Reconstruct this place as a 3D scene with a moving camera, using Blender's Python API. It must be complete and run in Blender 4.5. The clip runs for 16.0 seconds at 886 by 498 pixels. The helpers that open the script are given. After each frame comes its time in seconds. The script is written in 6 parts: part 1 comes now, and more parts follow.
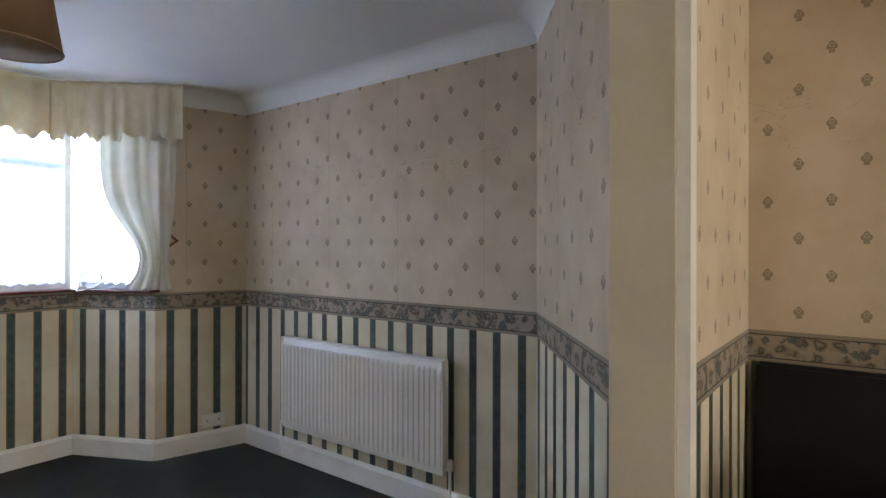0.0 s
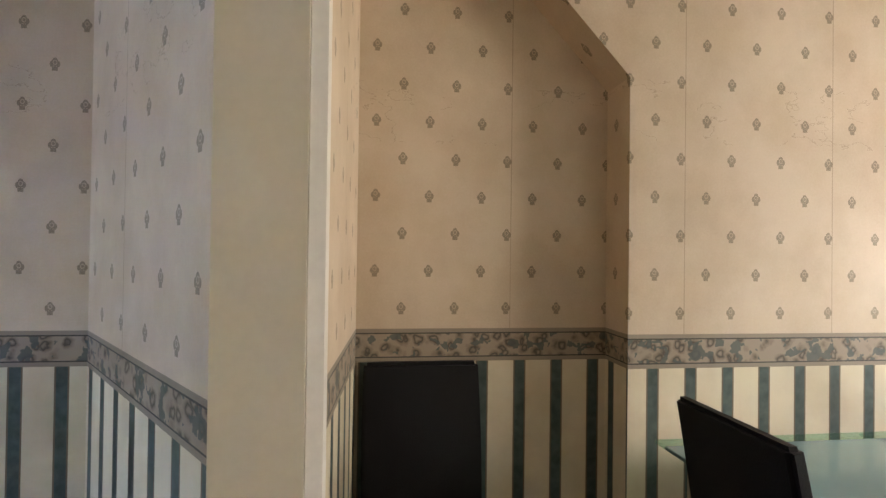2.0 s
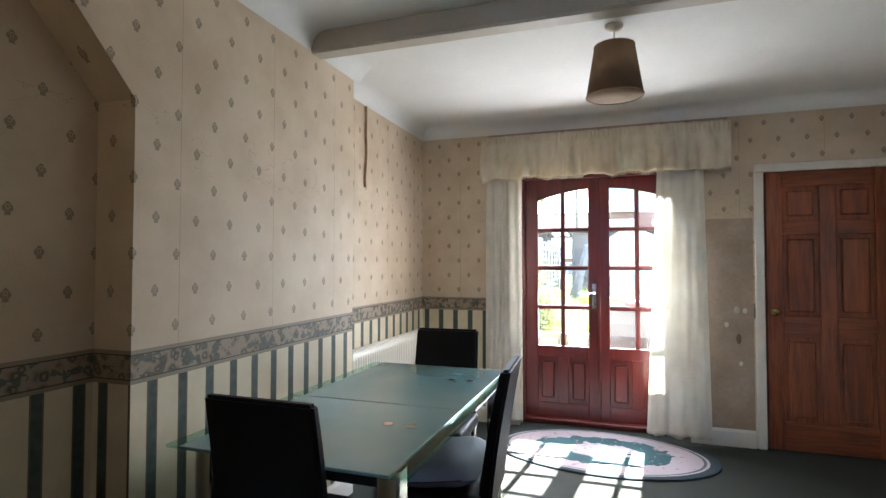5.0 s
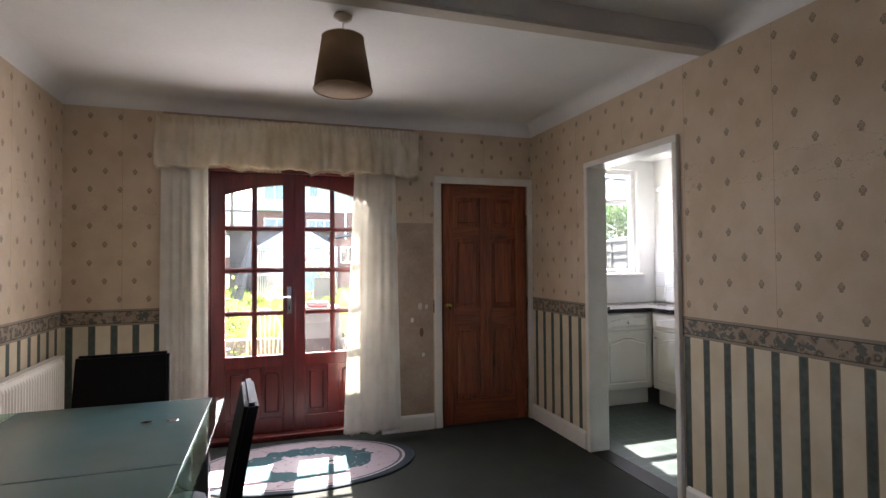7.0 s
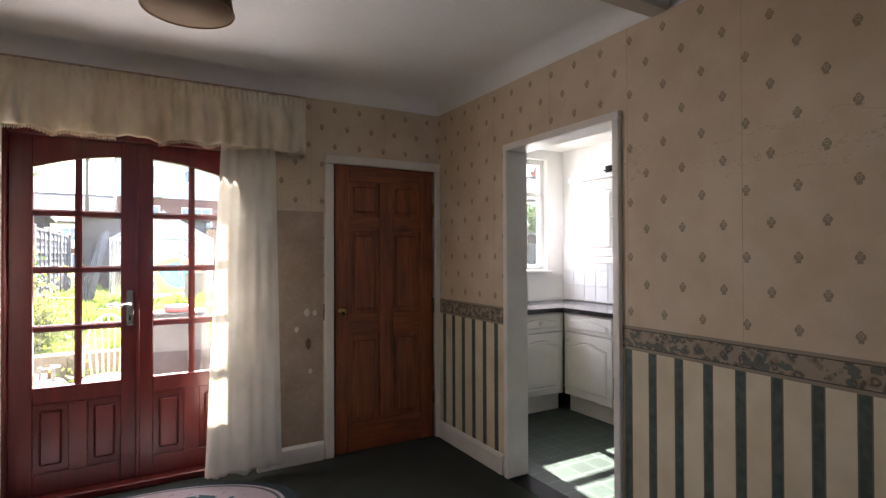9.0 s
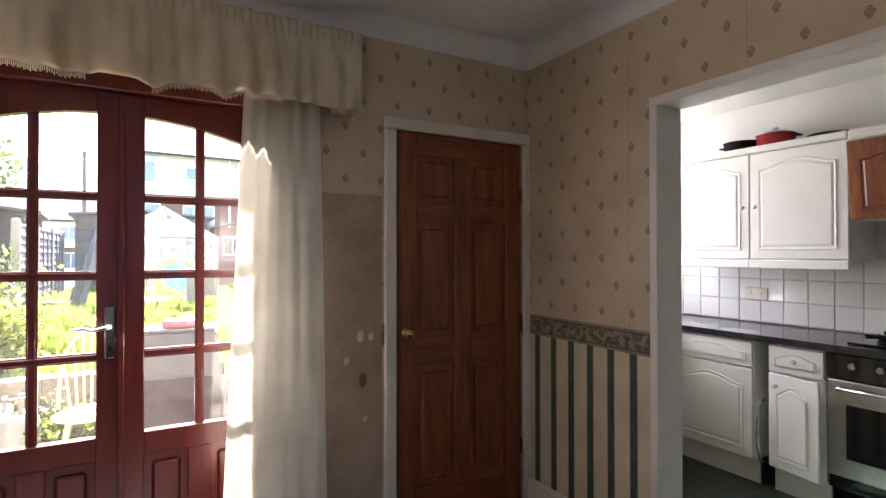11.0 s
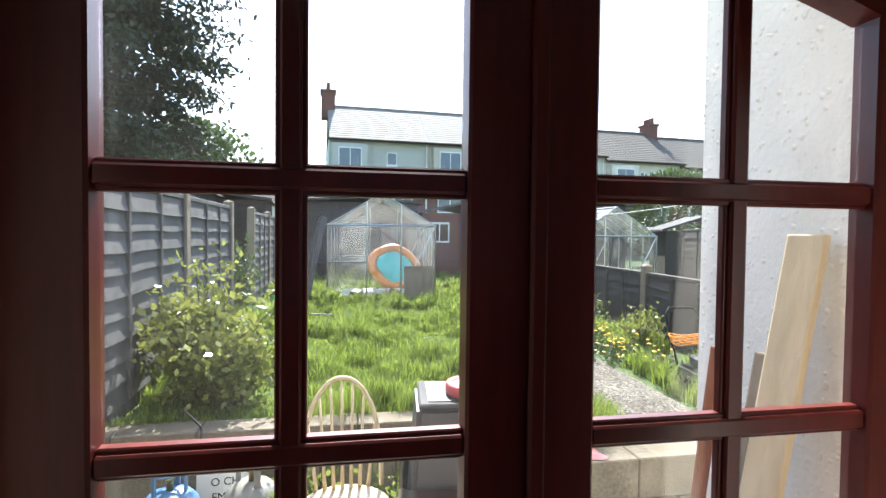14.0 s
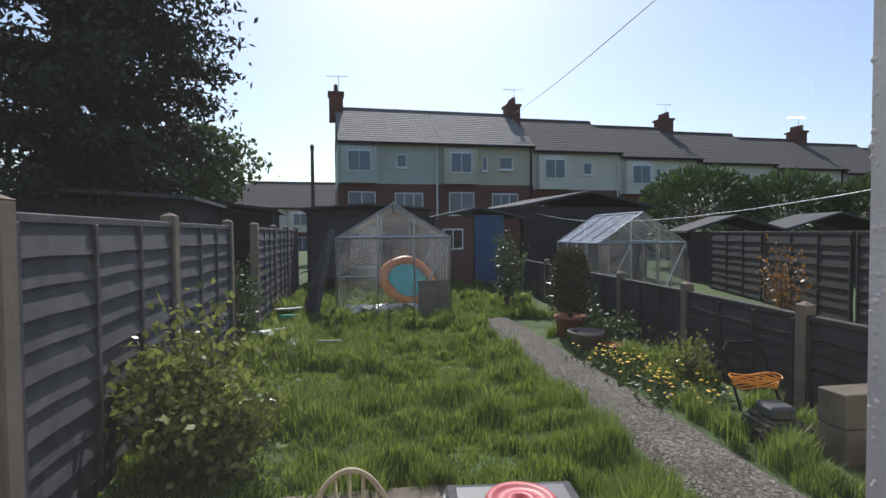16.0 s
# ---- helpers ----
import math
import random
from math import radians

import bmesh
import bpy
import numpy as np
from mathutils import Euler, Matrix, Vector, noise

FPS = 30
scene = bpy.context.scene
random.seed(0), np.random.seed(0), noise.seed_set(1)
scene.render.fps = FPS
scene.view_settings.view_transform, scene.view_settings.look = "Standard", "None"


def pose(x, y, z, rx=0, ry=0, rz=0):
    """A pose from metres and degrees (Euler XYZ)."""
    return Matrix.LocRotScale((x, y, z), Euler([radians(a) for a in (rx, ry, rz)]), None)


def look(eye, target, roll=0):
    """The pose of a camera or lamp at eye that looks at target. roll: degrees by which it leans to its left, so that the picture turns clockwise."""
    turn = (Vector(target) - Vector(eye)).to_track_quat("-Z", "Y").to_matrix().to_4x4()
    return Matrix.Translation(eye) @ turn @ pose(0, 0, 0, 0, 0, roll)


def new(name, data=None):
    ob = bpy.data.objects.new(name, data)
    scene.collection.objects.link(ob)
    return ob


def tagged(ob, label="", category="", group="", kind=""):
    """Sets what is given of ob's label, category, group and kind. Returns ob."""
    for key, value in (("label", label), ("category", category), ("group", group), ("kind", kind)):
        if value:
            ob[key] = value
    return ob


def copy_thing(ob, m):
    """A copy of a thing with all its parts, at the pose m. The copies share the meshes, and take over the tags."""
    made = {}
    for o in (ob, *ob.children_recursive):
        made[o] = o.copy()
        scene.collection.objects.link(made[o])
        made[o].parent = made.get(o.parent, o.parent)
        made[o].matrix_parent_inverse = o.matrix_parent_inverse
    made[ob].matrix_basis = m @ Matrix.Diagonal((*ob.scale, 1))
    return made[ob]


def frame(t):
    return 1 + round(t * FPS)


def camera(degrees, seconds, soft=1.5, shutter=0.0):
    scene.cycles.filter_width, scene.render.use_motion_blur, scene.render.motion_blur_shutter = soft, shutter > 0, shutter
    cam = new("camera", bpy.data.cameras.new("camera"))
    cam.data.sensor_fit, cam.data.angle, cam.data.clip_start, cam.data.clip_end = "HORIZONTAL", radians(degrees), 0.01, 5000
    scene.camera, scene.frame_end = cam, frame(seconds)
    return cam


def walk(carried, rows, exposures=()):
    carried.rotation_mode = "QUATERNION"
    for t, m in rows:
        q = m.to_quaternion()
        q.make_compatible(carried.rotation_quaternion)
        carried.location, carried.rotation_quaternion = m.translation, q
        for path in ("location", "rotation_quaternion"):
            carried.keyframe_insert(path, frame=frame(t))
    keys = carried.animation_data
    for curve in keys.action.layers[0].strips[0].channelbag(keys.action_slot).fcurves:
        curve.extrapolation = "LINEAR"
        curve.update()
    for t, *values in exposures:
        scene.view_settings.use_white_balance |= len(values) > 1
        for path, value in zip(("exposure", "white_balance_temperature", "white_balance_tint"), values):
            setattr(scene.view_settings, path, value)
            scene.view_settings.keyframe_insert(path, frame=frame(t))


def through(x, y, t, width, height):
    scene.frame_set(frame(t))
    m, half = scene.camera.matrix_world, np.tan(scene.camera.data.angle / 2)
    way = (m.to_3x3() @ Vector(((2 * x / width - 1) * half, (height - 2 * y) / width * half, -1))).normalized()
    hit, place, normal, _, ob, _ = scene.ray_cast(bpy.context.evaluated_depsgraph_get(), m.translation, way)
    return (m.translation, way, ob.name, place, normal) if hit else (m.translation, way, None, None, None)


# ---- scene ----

# ---- camera ----
cam = camera(80.26, 16.0, soft=1.4)
PATH = [
    (0.0, 2.133, -3.707, 1.317, 0.06, -0.11, 125.73),
    (0.5, 1.996, -3.702, 1.314, -0.18, -0.10, 119.65),
    (1.0, 1.865, -3.709, 1.310, -0.04, -0.36, 110.93),
    (1.5, 1.788, -3.775, 1.310, -0.67, -0.39, 97.64),
    (2.0, 1.752, -3.862, 1.288, 0.60, -0.73, 82.43),
    (2.5, 1.763, -4.011, 1.319, 1.26, -0.68, 64.81),
    (3.0, 1.776, -4.144, 1.321, 1.54, -0.51, 52.91),
    (5.5, 1.571, -4.349, 1.322, 1.54, 0.10, 9.08),
    (6.0, 1.446, -4.321, 1.355, 1.40, 0.27, -1.66),
    (6.5, 1.385, -4.221, 1.352, 1.39, 0.41, -10.82),
    (7.0, 1.318, -4.100, 1.347, 1.39, 0.44, -18.15),
    (7.5, 1.293, -4.017, 1.352, 1.27, 0.49, -25.15),
    (8.0, 1.420, -3.886, 1.383, 0.58, 0.66, -28.28),
    (10.5, 1.541, -2.648, 1.361, 0.59, 0.10, -30.31),
    (11.0, 1.570, -2.357, 1.378, 0.54, 0.05, -29.74),
    (11.5, 1.654, -2.069, 1.395, 0.41, 0.07, -25.84),
    (12.0, 1.612, -1.746, 1.387, 0.42, -0.14, -21.61),
    (12.5, 1.524, -1.440, 1.405, 0.13, -0.29, -19.30),
    (13.0, 1.434, -1.061, 1.490, -1.37, -0.44, -15.23),
    (13.5, 1.327, -0.711, 1.518, -1.92, -0.43, -10.94),
    (14.0, 1.261, -0.449, 1.552, -1.58, -0.66, -10.63),
    (14.5, 1.278, -0.184, 1.630, -1.68, 0.25, -9.75),
    (15.0, 1.259, -0.033, 1.720, -2.03, 0.84, -9.22),
    (15.5, 1.275, 0.086, 1.749, -1.83, 0.43, -9.52),
    (16.0, 1.290, 0.115, 1.775, -1.79, 0.48, -9.46),
]
walk(cam, [(t, pose(x, y, z, 90 + p, r, w)) for t, x, y, z, p, r, w in PATH],
     [(0, 5.15, 7300, 17), (1.0, 5.65, 7200, 14), (2.0, 5.65, 7100, 18), (2.5, 5.4, 6900, 16), (3.0, 5.4, 6450, 13), (5.5, 4.4, 6000, 12), (6.5, 3.95, 6300, 20), (8.0, 3.9, 6700, 23),
      (10.5, 3.85, 6700, 24), (11.5, 3.75, 6700, 24), (12.0, 3.45, 6300, 22), (12.5, 3.1, 5950, 18), (13.0, 2.6, 6050, 16), (13.5, 2.2, 6400, 15),
      (14.0, 1.85, 6300, 15), (14.5, 1.55, 6200, 15), (15.0, 1.4, 6200, 16), (15.5, 0.55, 6050, 17), (16.0, -0.05, 6100, 22)])

# ---- light ----
SUN_AZ, SUN_EL = 7.0, 47.0      # degrees east of the garden's axis (+y), above the horizon
world = bpy.data.worlds.new("sky")
scene.world = world
world.use_nodes = True
wn = world.node_tree.nodes
sky = wn.new("ShaderNodeTexSky")
sky.sky_type = "NISHITA"
sky.sun_disc = False
sky.sun_elevation = radians(SUN_EL)
sky.sun_rotation = radians(SUN_AZ)
sky.air_density, sky.dust_density, sky.ozone_density = 1.2, 1.4, 2.0
world.node_tree.links.new(sky.outputs[0], wn["Background"].inputs[0])
wn["Background"].inputs[1].default_value = 0.15
sun_data = bpy.data.lights.new("sun", "SUN")
sun_data.energy, sun_data.angle, sun_data.color = 5.0, radians(0.6), (1.0, 0.94, 0.84)
sun = new("sun", sun_data)
sd = Vector((math.sin(radians(SUN_AZ)) * math.cos(radians(SUN_EL)), math.cos(radians(SUN_AZ)) * math.cos(radians(SUN_EL)), math.sin(radians(SUN_EL))))
sun.matrix_world = look(sd * 30, (0, 0, 0))


def window_light(name, m, w, h, power, color):
    d = bpy.data.lights.new(name, "AREA")
    d.shape, d.size, d.size_y, d.energy, d.color = "RECTANGLE", w, h, power, color
    ob = new(name, d)
    ob.matrix_world = m
    return ob


window_light("sky_light_french_doors", look((1.49, 0.085, 1.32), (1.3, -2.2, 0.7)), 1.12, 1.3, 2.4, (0.98, 0.98, 0.97))
window_light("sky_light_front_window", look((1.65, -7.58, 1.55), (1.6, -4, 1.1)), 1.6, 0.9, 0.2, (0.55, 0.48, 1.0))
window_light("sky_light_kitchen", look((4.5, 0.59, 1.75), (4.5, -3, 0.9)), 1.0, 0.95, 1.6, (0.95, 0.98, 1.0))


# ---- materials ----
class Mat:
    """A small builder round one node material."""

    def __init__(self, name, rough=0.6, metal=0.0, color=(0.5, 0.5, 0.5)):
        self.m = bpy.data.materials.new(name)
        self.m.use_nodes = True
        self.t = self.m.node_tree
        self.b = self.t.nodes["Principled BSDF"]
        self.b.inputs["Roughness"].default_value = rough
        self.b.inputs["Metallic"].default_value = metal
        self.b.inputs["Base Color"].default_value = (*color, 1)
        self.geo = None

    def n(self, kind, **kw):
        nd = self.t.nodes.new("ShaderNode" + kind)
        for k, v in kw.items():
            nd.inputs[int(k[1:]) if k[0] == "i" and k[1:].isdigit() else k.replace("_", " ")].default_value = v
        return nd

    def link(self, a, b):
        self.t.links.new(a, b)
        return b

    def pos(self):
        if not self.geo:
            self.geo = self.n("NewGeometry")
        return self.geo.outputs["Position"]

    def objpos(self):
        return self.n("TexCoord").outputs["Object"]

    def op(self, o, a, b=0.0, c=0.0):
        nd = self.t.nodes.new("ShaderNodeMath")
        nd.operation = o
        for i, v in enumerate((a, b, c)):
            if hasattr(v, "is_linked"):
                self.link(v, nd.inputs[i])
            else:
                nd.inputs[i].default_value = v
        return nd.outputs[0]

    def noise(self, scale, detail=4, vec=None, rough=0.55, out=0):
        nd = self.n("TexNoise", Scale=scale, Detail=detail, Roughness=rough)
        self.link(vec if vec is not None else self.pos(), nd.inputs["Vector"])
        return nd.outputs[out]

    def scaled(self, sx, sy, sz, vec=None):
        mp = self.t.nodes.new("ShaderNodeMapping")
        mp.inputs["Scale"].default_value = (sx, sy, sz)
        self.link(vec if vec is not None else self.pos(), mp.inputs["Vector"])
        return mp.outputs[0]

    def ramp(self, fac, stops):
        r = self.t.nodes.new("ShaderNodeValToRGB")
        while len(r.color_ramp.elements) < len(stops):
            r.color_ramp.elements.new(0.5)
        for e, (p, c) in zip(r.color_ramp.elements, stops):
            e.position, e.color = p, (*c, 1) if len(c) == 3 else c
        self.link(fac, r.inputs[0])
        return r.outputs[0]

    def mix(self, fac, a, b, mode="MIX"):
        nd = self.t.nodes.new("ShaderNodeMix")
        nd.data_type, nd.blend_type = "RGBA", mode
        for i, v in ((0, fac), (6, a), (7, b)):
            if hasattr(v, "is_linked"):
                self.link(v, nd.inputs[i])
            else:
                nd.inputs[i].default_value = v if i == 0 else (*v, 1)
        return nd.outputs[2]

    def color(self, c):
        self.link(c, self.b.inputs["Base Color"])
        return self

    def bump(self, h, strength=0.3, dist=0.01):
        bp = self.n("Bump", Strength=strength, Distance=dist)
        self.link(h, bp.inputs["Height"])
        self.link(bp.outputs[0], self.b.inputs["Normal"])
        return self

    def rough(self, r):
        self.link(r, self.b.inputs["Roughness"])
        return self


def surface(name, a, b, scale=6.0, rough=0.6, metal=0.0, bump=0.0, bscale=60.0, fine=0.3):
    """Two-tone surface with coarse stains and fine grain."""
    q = Mat(name, rough, metal)
    coarse = q.noise(scale, 5)
    grain = q.noise(bscale, 3)
    f = q.op("ADD", q.op("MULTIPLY", coarse, 1 - fine), q.op("MULTIPLY", grain, fine))
    q.color(q.ramp(f, [(0.3, a), (0.7, b)]))
    if bump:
        q.bump(grain, bump, 0.004)
    return q.m


def wood(name, a, b, axis="z", scale=14.0, rough=0.45, stretch=0.08, knots=False):
    q = Mat(name, rough)
    s = [1.0, 1.0, 1.0]
    s["xyz".index(axis)] = stretch
    v = q.scaled(*s)
    g = q.noise(scale * 2.2, 6, v, 0.6)
    k = q.noise(scale * 9, 3, v)
    c = q.noise(1.7, 3)
    f = q.op("ADD", q.op("MULTIPLY", g, 0.62), q.op("ADD", q.op("MULTIPLY", k, 0.2), q.op("MULTIPLY", c, 0.18)))
    col = q.ramp(f, [(0.33, a), (0.66, b)])
    if knots:
        s2 = [4.2, 4.2, 4.2]
        s2["xyz".index(axis)] = 2.2
        vor = q.n("TexVoronoi", Scale=1.0)
        q.link(q.scaled(*s2), vor.inputs["Vector"])
        knot = q.ramp(vor.outputs["Distance"], [(0.05, (1, 1, 1)), (0.11, (0.45, 0.45, 0.45)), (0.20, (0, 0, 0))])
        col = q.mix(q.op("MULTIPLY", knot, 0.75), col, tuple(0.35 * c for c in a))
        streak = q.ramp(q.noise(scale * 5, 4, v, 0.7), [(0.45, (1, 1, 1)), (0.62, (0.62, 0.55, 0.5))])
        col = q.mix(0.8, col, streak, "MULTIPLY")
    q.color(col)
    q.bump(g, 0.12, 0.003)
    return q.m


def wallpaper():
    """Cream paper with small printed crowns above a leafy border and green stripes below it."""
    q = Mat("wallpaper", 0.62)
    sp = q.n("SeparateXYZ")
    q.link(q.pos(), sp.inputs[0])
    sn = q.n("SeparateXYZ")
    q.link(q.geo.outputs["True Normal"], sn.inputs[0])
    side = q.op("GREATER_THAN", q.op("ABSOLUTE", sn.outputs[0]), 0.6)
    u = q.op("ADD", q.op("MULTIPLY", side, sp.outputs[1]), q.op("MULTIPLY", q.op("SUBTRACT", 1.0, side), sp.outputs[0]))
    v = sp.outputs[2]

    def crowns(du, dv):
        a = q.op("SUBTRACT", q.op("FLOORED_MODULO", q.op("ADD", u, 10 + du), 0.1785), 0.08925)
        b = q.op("SUBTRACT", q.op("FLOORED_MODULO", q.op("ADD", v, 10 + dv), 0.25), 0.125)
        a = q.op("MULTIPLY", q.op("ABSOLUTE", a), 1.02)
        b = q.op("MULTIPLY", b, 0.86)
        top = q.op("LESS_THAN", q.op("ADD", q.op("POWER", q.op("DIVIDE", a, 0.009), 2), q.op("POWER", q.op("DIVIDE", q.op("SUBTRACT", b, 0.006), 0.012), 2)), 1.0)
        foot = q.op("MULTIPLY", q.op("LESS_THAN", a, 0.0085), q.op("LESS_THAN", q.op("ABSOLUTE", q.op("ADD", b, 0.0115)), 0.0055))
        lobe = q.op("LESS_THAN", q.op("ADD", q.op("POWER", q.op("DIVIDE", q.op("SUBTRACT", a, 0.0095), 0.006), 2), q.op("POWER", q.op("DIVIDE", q.op("SUBTRACT", b, 0.001), 0.008), 2)), 1.0)
        ring = q.op("LESS_THAN", q.op("ABSOLUTE", q.op("SUBTRACT", q.op("SQRT", q.op("ADD", q.op("POWER", a, 2), q.op("POWER", q.op("SUBTRACT", b, 0.005), 2))), 0.0055)), 0.0012)
        return q.op("MULTIPLY", q.op("MAXIMUM", q.op("MAXIMUM", top, lobe), foot), q.op("SUBTRACT", 1.0, q.op("MULTIPLY", ring, 0.7)))

    crown = q.op("MAXIMUM", crowns(0.0153, 0.143), crowns(0.1046, 0.018))
    stain = q.noise(1.3, 5)
    fib = q.noise(140, 2)
    paper = q.ramp(q.op("ADD", q.op("MULTIPLY", stain, 0.8), q.op("MULTIPLY", fib, 0.2)),
                   [(0.3, (0.52, 0.415, 0.29)), (0.5, (0.60, 0.485, 0.35)), (0.72, (0.66, 0.55, 0.41))])
    crown_ink = q.op("MULTIPLY", crown, q.op("ADD", 0.40, q.op("MULTIPLY", q.noise(260, 2), 0.55)))
    upper = q.mix(q.op("MINIMUM", crown_ink, 1.0), paper, (0.15, 0.12, 0.07))
    seam = q.op("LESS_THAN", q.op("ABSOLUTE", q.op("SUBTRACT", q.op("FLOORED_MODULO", q.op("ADD", u, 10.09), 0.5355), 0.26775)), 0.0016)
    upper = q.mix(q.op("MULTIPLY", seam, q.op("MULTIPLY", q.noise(2.1, 3), 0.75)), upper, (0.2, 0.13, 0.07))
    # scuffs and scratched lines across the paper at hand height
    scr = q.op("LESS_THAN", q.op("ABSOLUTE", q.op("SUBTRACT", q.noise(5.5, 5, q.scaled(1, 1, 2.2)), 0.5)), 0.0045)
    band = q.op("LESS_THAN", q.op("ABSOLUTE", q.op("SUBTRACT", v, 1.76)), 0.10)
    patchy = q.op("GREATER_THAN", q.noise(2.2, 2), 0.5)
    upper = q.mix(q.op("MULTIPLY", q.op("MULTIPLY", scr, band), q.op("MULTIPLY", patchy, 0.35)), upper, (0.22, 0.14, 0.08))
    # stripes
    w = q.op("ABSOLUTE", q.op("SUBTRACT", q.op("FLOORED_MODULO", q.op("ADD", u, 10.107), 0.131), 0.0655))
    dark = q.op("LESS_THAN", w, 0.017)
    edge = q.op("MULTIPLY", q.op("GREATER_THAN", w, 0.0165), q.op("LESS_THAN", w, 0.0215))
    green = q.ramp(q.noise(28, 4), [(0.3, (0.035, 0.06, 0.05)), (0.7, (0.075, 0.11, 0.095))])
    cream = q.ramp(stain, [(0.3, (0.60, 0.52, 0.36)), (0.7, (0.72, 0.64, 0.47))])
    lower = q.mix(edge, q.mix(dark, cream, green), (0.16, 0.12, 0.075))
    # border
    cx = q.n("CombineXYZ")
    q.link(u, cx.inputs[0])
    q.link(v, cx.inputs[1])
    wob = q.n("VectorMath")
    wob.operation = "ADD"
    q.link(cx.outputs[0], wob.inputs[0])
    wn_ = q.n("VectorMath")
    wn_.operation = "SCALE"
    q.link(q.noise(16, 3, cx.outputs[0], out=1), wn_.inputs[0])
    wn_.inputs["Scale"].default_value = 0.05
    q.link(wn_.outputs[0], wob.inputs[1])
    vor = q.n("TexVoronoi", Scale=26.0)
    q.link(wob.outputs[0], vor.inputs["Vector"])
    scroll = q.ramp(vor.outputs["Distance"], [(0.12, (0.27, 0.215, 0.155)), (0.30, (0.07, 0.058, 0.038)), (0.42, (0.22, 0.172, 0.12)), (0.62, (0.32, 0.255, 0.185))])
    leaf = q.op("GREATER_THAN", q.noise(24, 2, wob.outputs[0]), 0.57)
    border = q.mix(q.op("MULTIPLY", leaf, 0.85), scroll, (0.075, 0.095, 0.08))
    d = q.op("ABSOLUTE", q.op("SUBTRACT", v, 0.985))
    rim = q.op("GREATER_THAN", d, 0.040)
    border = q.mix(rim, border, (0.27, 0.225, 0.165))
    line = q.op("MULTIPLY", q.op("GREATER_THAN", d, 0.0375), q.op("LESS_THAN", d, 0.0415))
    border = q.mix(line, border, (0.05, 0.05, 0.035))
    c = q.mix(q.op("GREATER_THAN", v, 0.93), lower, border)
    c = q.mix(q.op("GREATER_THAN", v, 1.04), c, upper)
    dirt = q.ramp(q.noise(4.5, 6), [(0.35, (0.82, 0.78, 0.72)), (0.6, (1, 1, 1))])
    q.color(q.mix(0.7, c, dirt, "MULTIPLY"))
    q.bump(q.op("ADD", q.noise(9, 4), q.op("MULTIPLY", fib, 0.15)), 0.12, 0.01)
    return q.m


M = {}
M["paper"] = wallpaper()
M["white"] = surface("white_gloss_paint", (0.62, 0.59, 0.52), (0.76, 0.73, 0.66), 5, 0.38, bump=0.05)
M["cream"] = surface("cream_gloss_paint", (0.60, 0.53, 0.38), (0.68, 0.60, 0.45), 4, 0.4, bump=0.04)
M["ceiling"] = surface("ceiling_paint", (0.66, 0.66, 0.63), (0.76, 0.76, 0.73), 1.6, 0.85, bump=0.2, bscale=45)
M["beam"] = surface("beam_paint", (0.42, 0.38, 0.31), (0.52, 0.47, 0.39), 3, 0.6, bump=0.1)
M["carpet"] = surface("green_carpet", (0.010, 0.014, 0.010), (0.026, 0.031, 0.023), 5, 0.95, bump=0.8, bscale=320, fine=0.5)
M["plaster"] = surface("bare_plaster", (0.30, 0.225, 0.16), (0.45, 0.35, 0.265), 5, 0.8, bump=0.25, bscale=40)
M["mahogany"] = wood("mahogany_stain", (0.06, 0.007, 0.006), (0.15, 0.019, 0.014), "z", 10, 0.32)
M["pine"] = wood("stained_pine", (0.115, 0.028, 0.009), (0.36, 0.10, 0.031), "z", 9, 0.38, knots=True)
M["pine_dark"] = wood("pine_rail", (0.12, 0.03, 0.009), (0.34, 0.095, 0.03), "x", 9, 0.38, knots=True)
M["radiator"] = surface("radiator_enamel", (0.74, 0.71, 0.62), (0.80, 0.77, 0.68), 3, 0.35)
M["leather"] = surface("black_leatherette", (0.003, 0.003, 0.003), (0.006, 0.0055, 0.005), 9, 0.6, bump=0.25, bscale=260)
M["leather"].node_tree.nodes["Principled BSDF"].inputs["Specular IOR Level"].default_value = 0.2
M["chrome"] = surface("chrome", (0.62, 0.62, 0.62), (0.75, 0.75, 0.75), 8, 0.12, 1.0)
M["brass"] = surface("brass", (0.45, 0.30, 0.10), (0.6, 0.42, 0.16), 20, 0.25, 1.0)
M["render_wall"] = surface("white_roughcast", (0.62, 0.62, 0.6), (0.78, 0.78, 0.76), 4, 0.9, bump=1.0, bscale=55)
M["brick"] = surface("house_brick", (0.16, 0.07, 0.05), (0.28, 0.13, 0.09), 9, 0.9, bump=0.4)


def fabric(name, a, b, through=0.35):
    q = Mat(name, 0.85)
    c = q.noise(3.2, 4)
    weave = q.noise(380, 2)
    brocade = q.noise(14, 3, q.scaled(1, 1, 0.6))
    f = q.op("ADD", q.op("MULTIPLY", c, 0.5), q.op("ADD", q.op("MULTIPLY", weave, 0.15), q.op("MULTIPLY", brocade, 0.35)))
    col = q.ramp(f, [(0.36, a), (0.64, b)])
    q.color(col)
    q.bump(weave, 0.15, 0.002)
    tr = q.n("BsdfTranslucent")
    q.link(col, tr.inputs["Color"])
    mx = q.n("MixShader")
    mx.inputs[0].default_value = through
    q.link(q.b.outputs[0], mx.inputs[1])
    q.link(tr.outputs[0], mx.inputs[2])
    q.link(mx.outputs[0], q.t.nodes["Material Output"].inputs["Surface"])
    return q.m


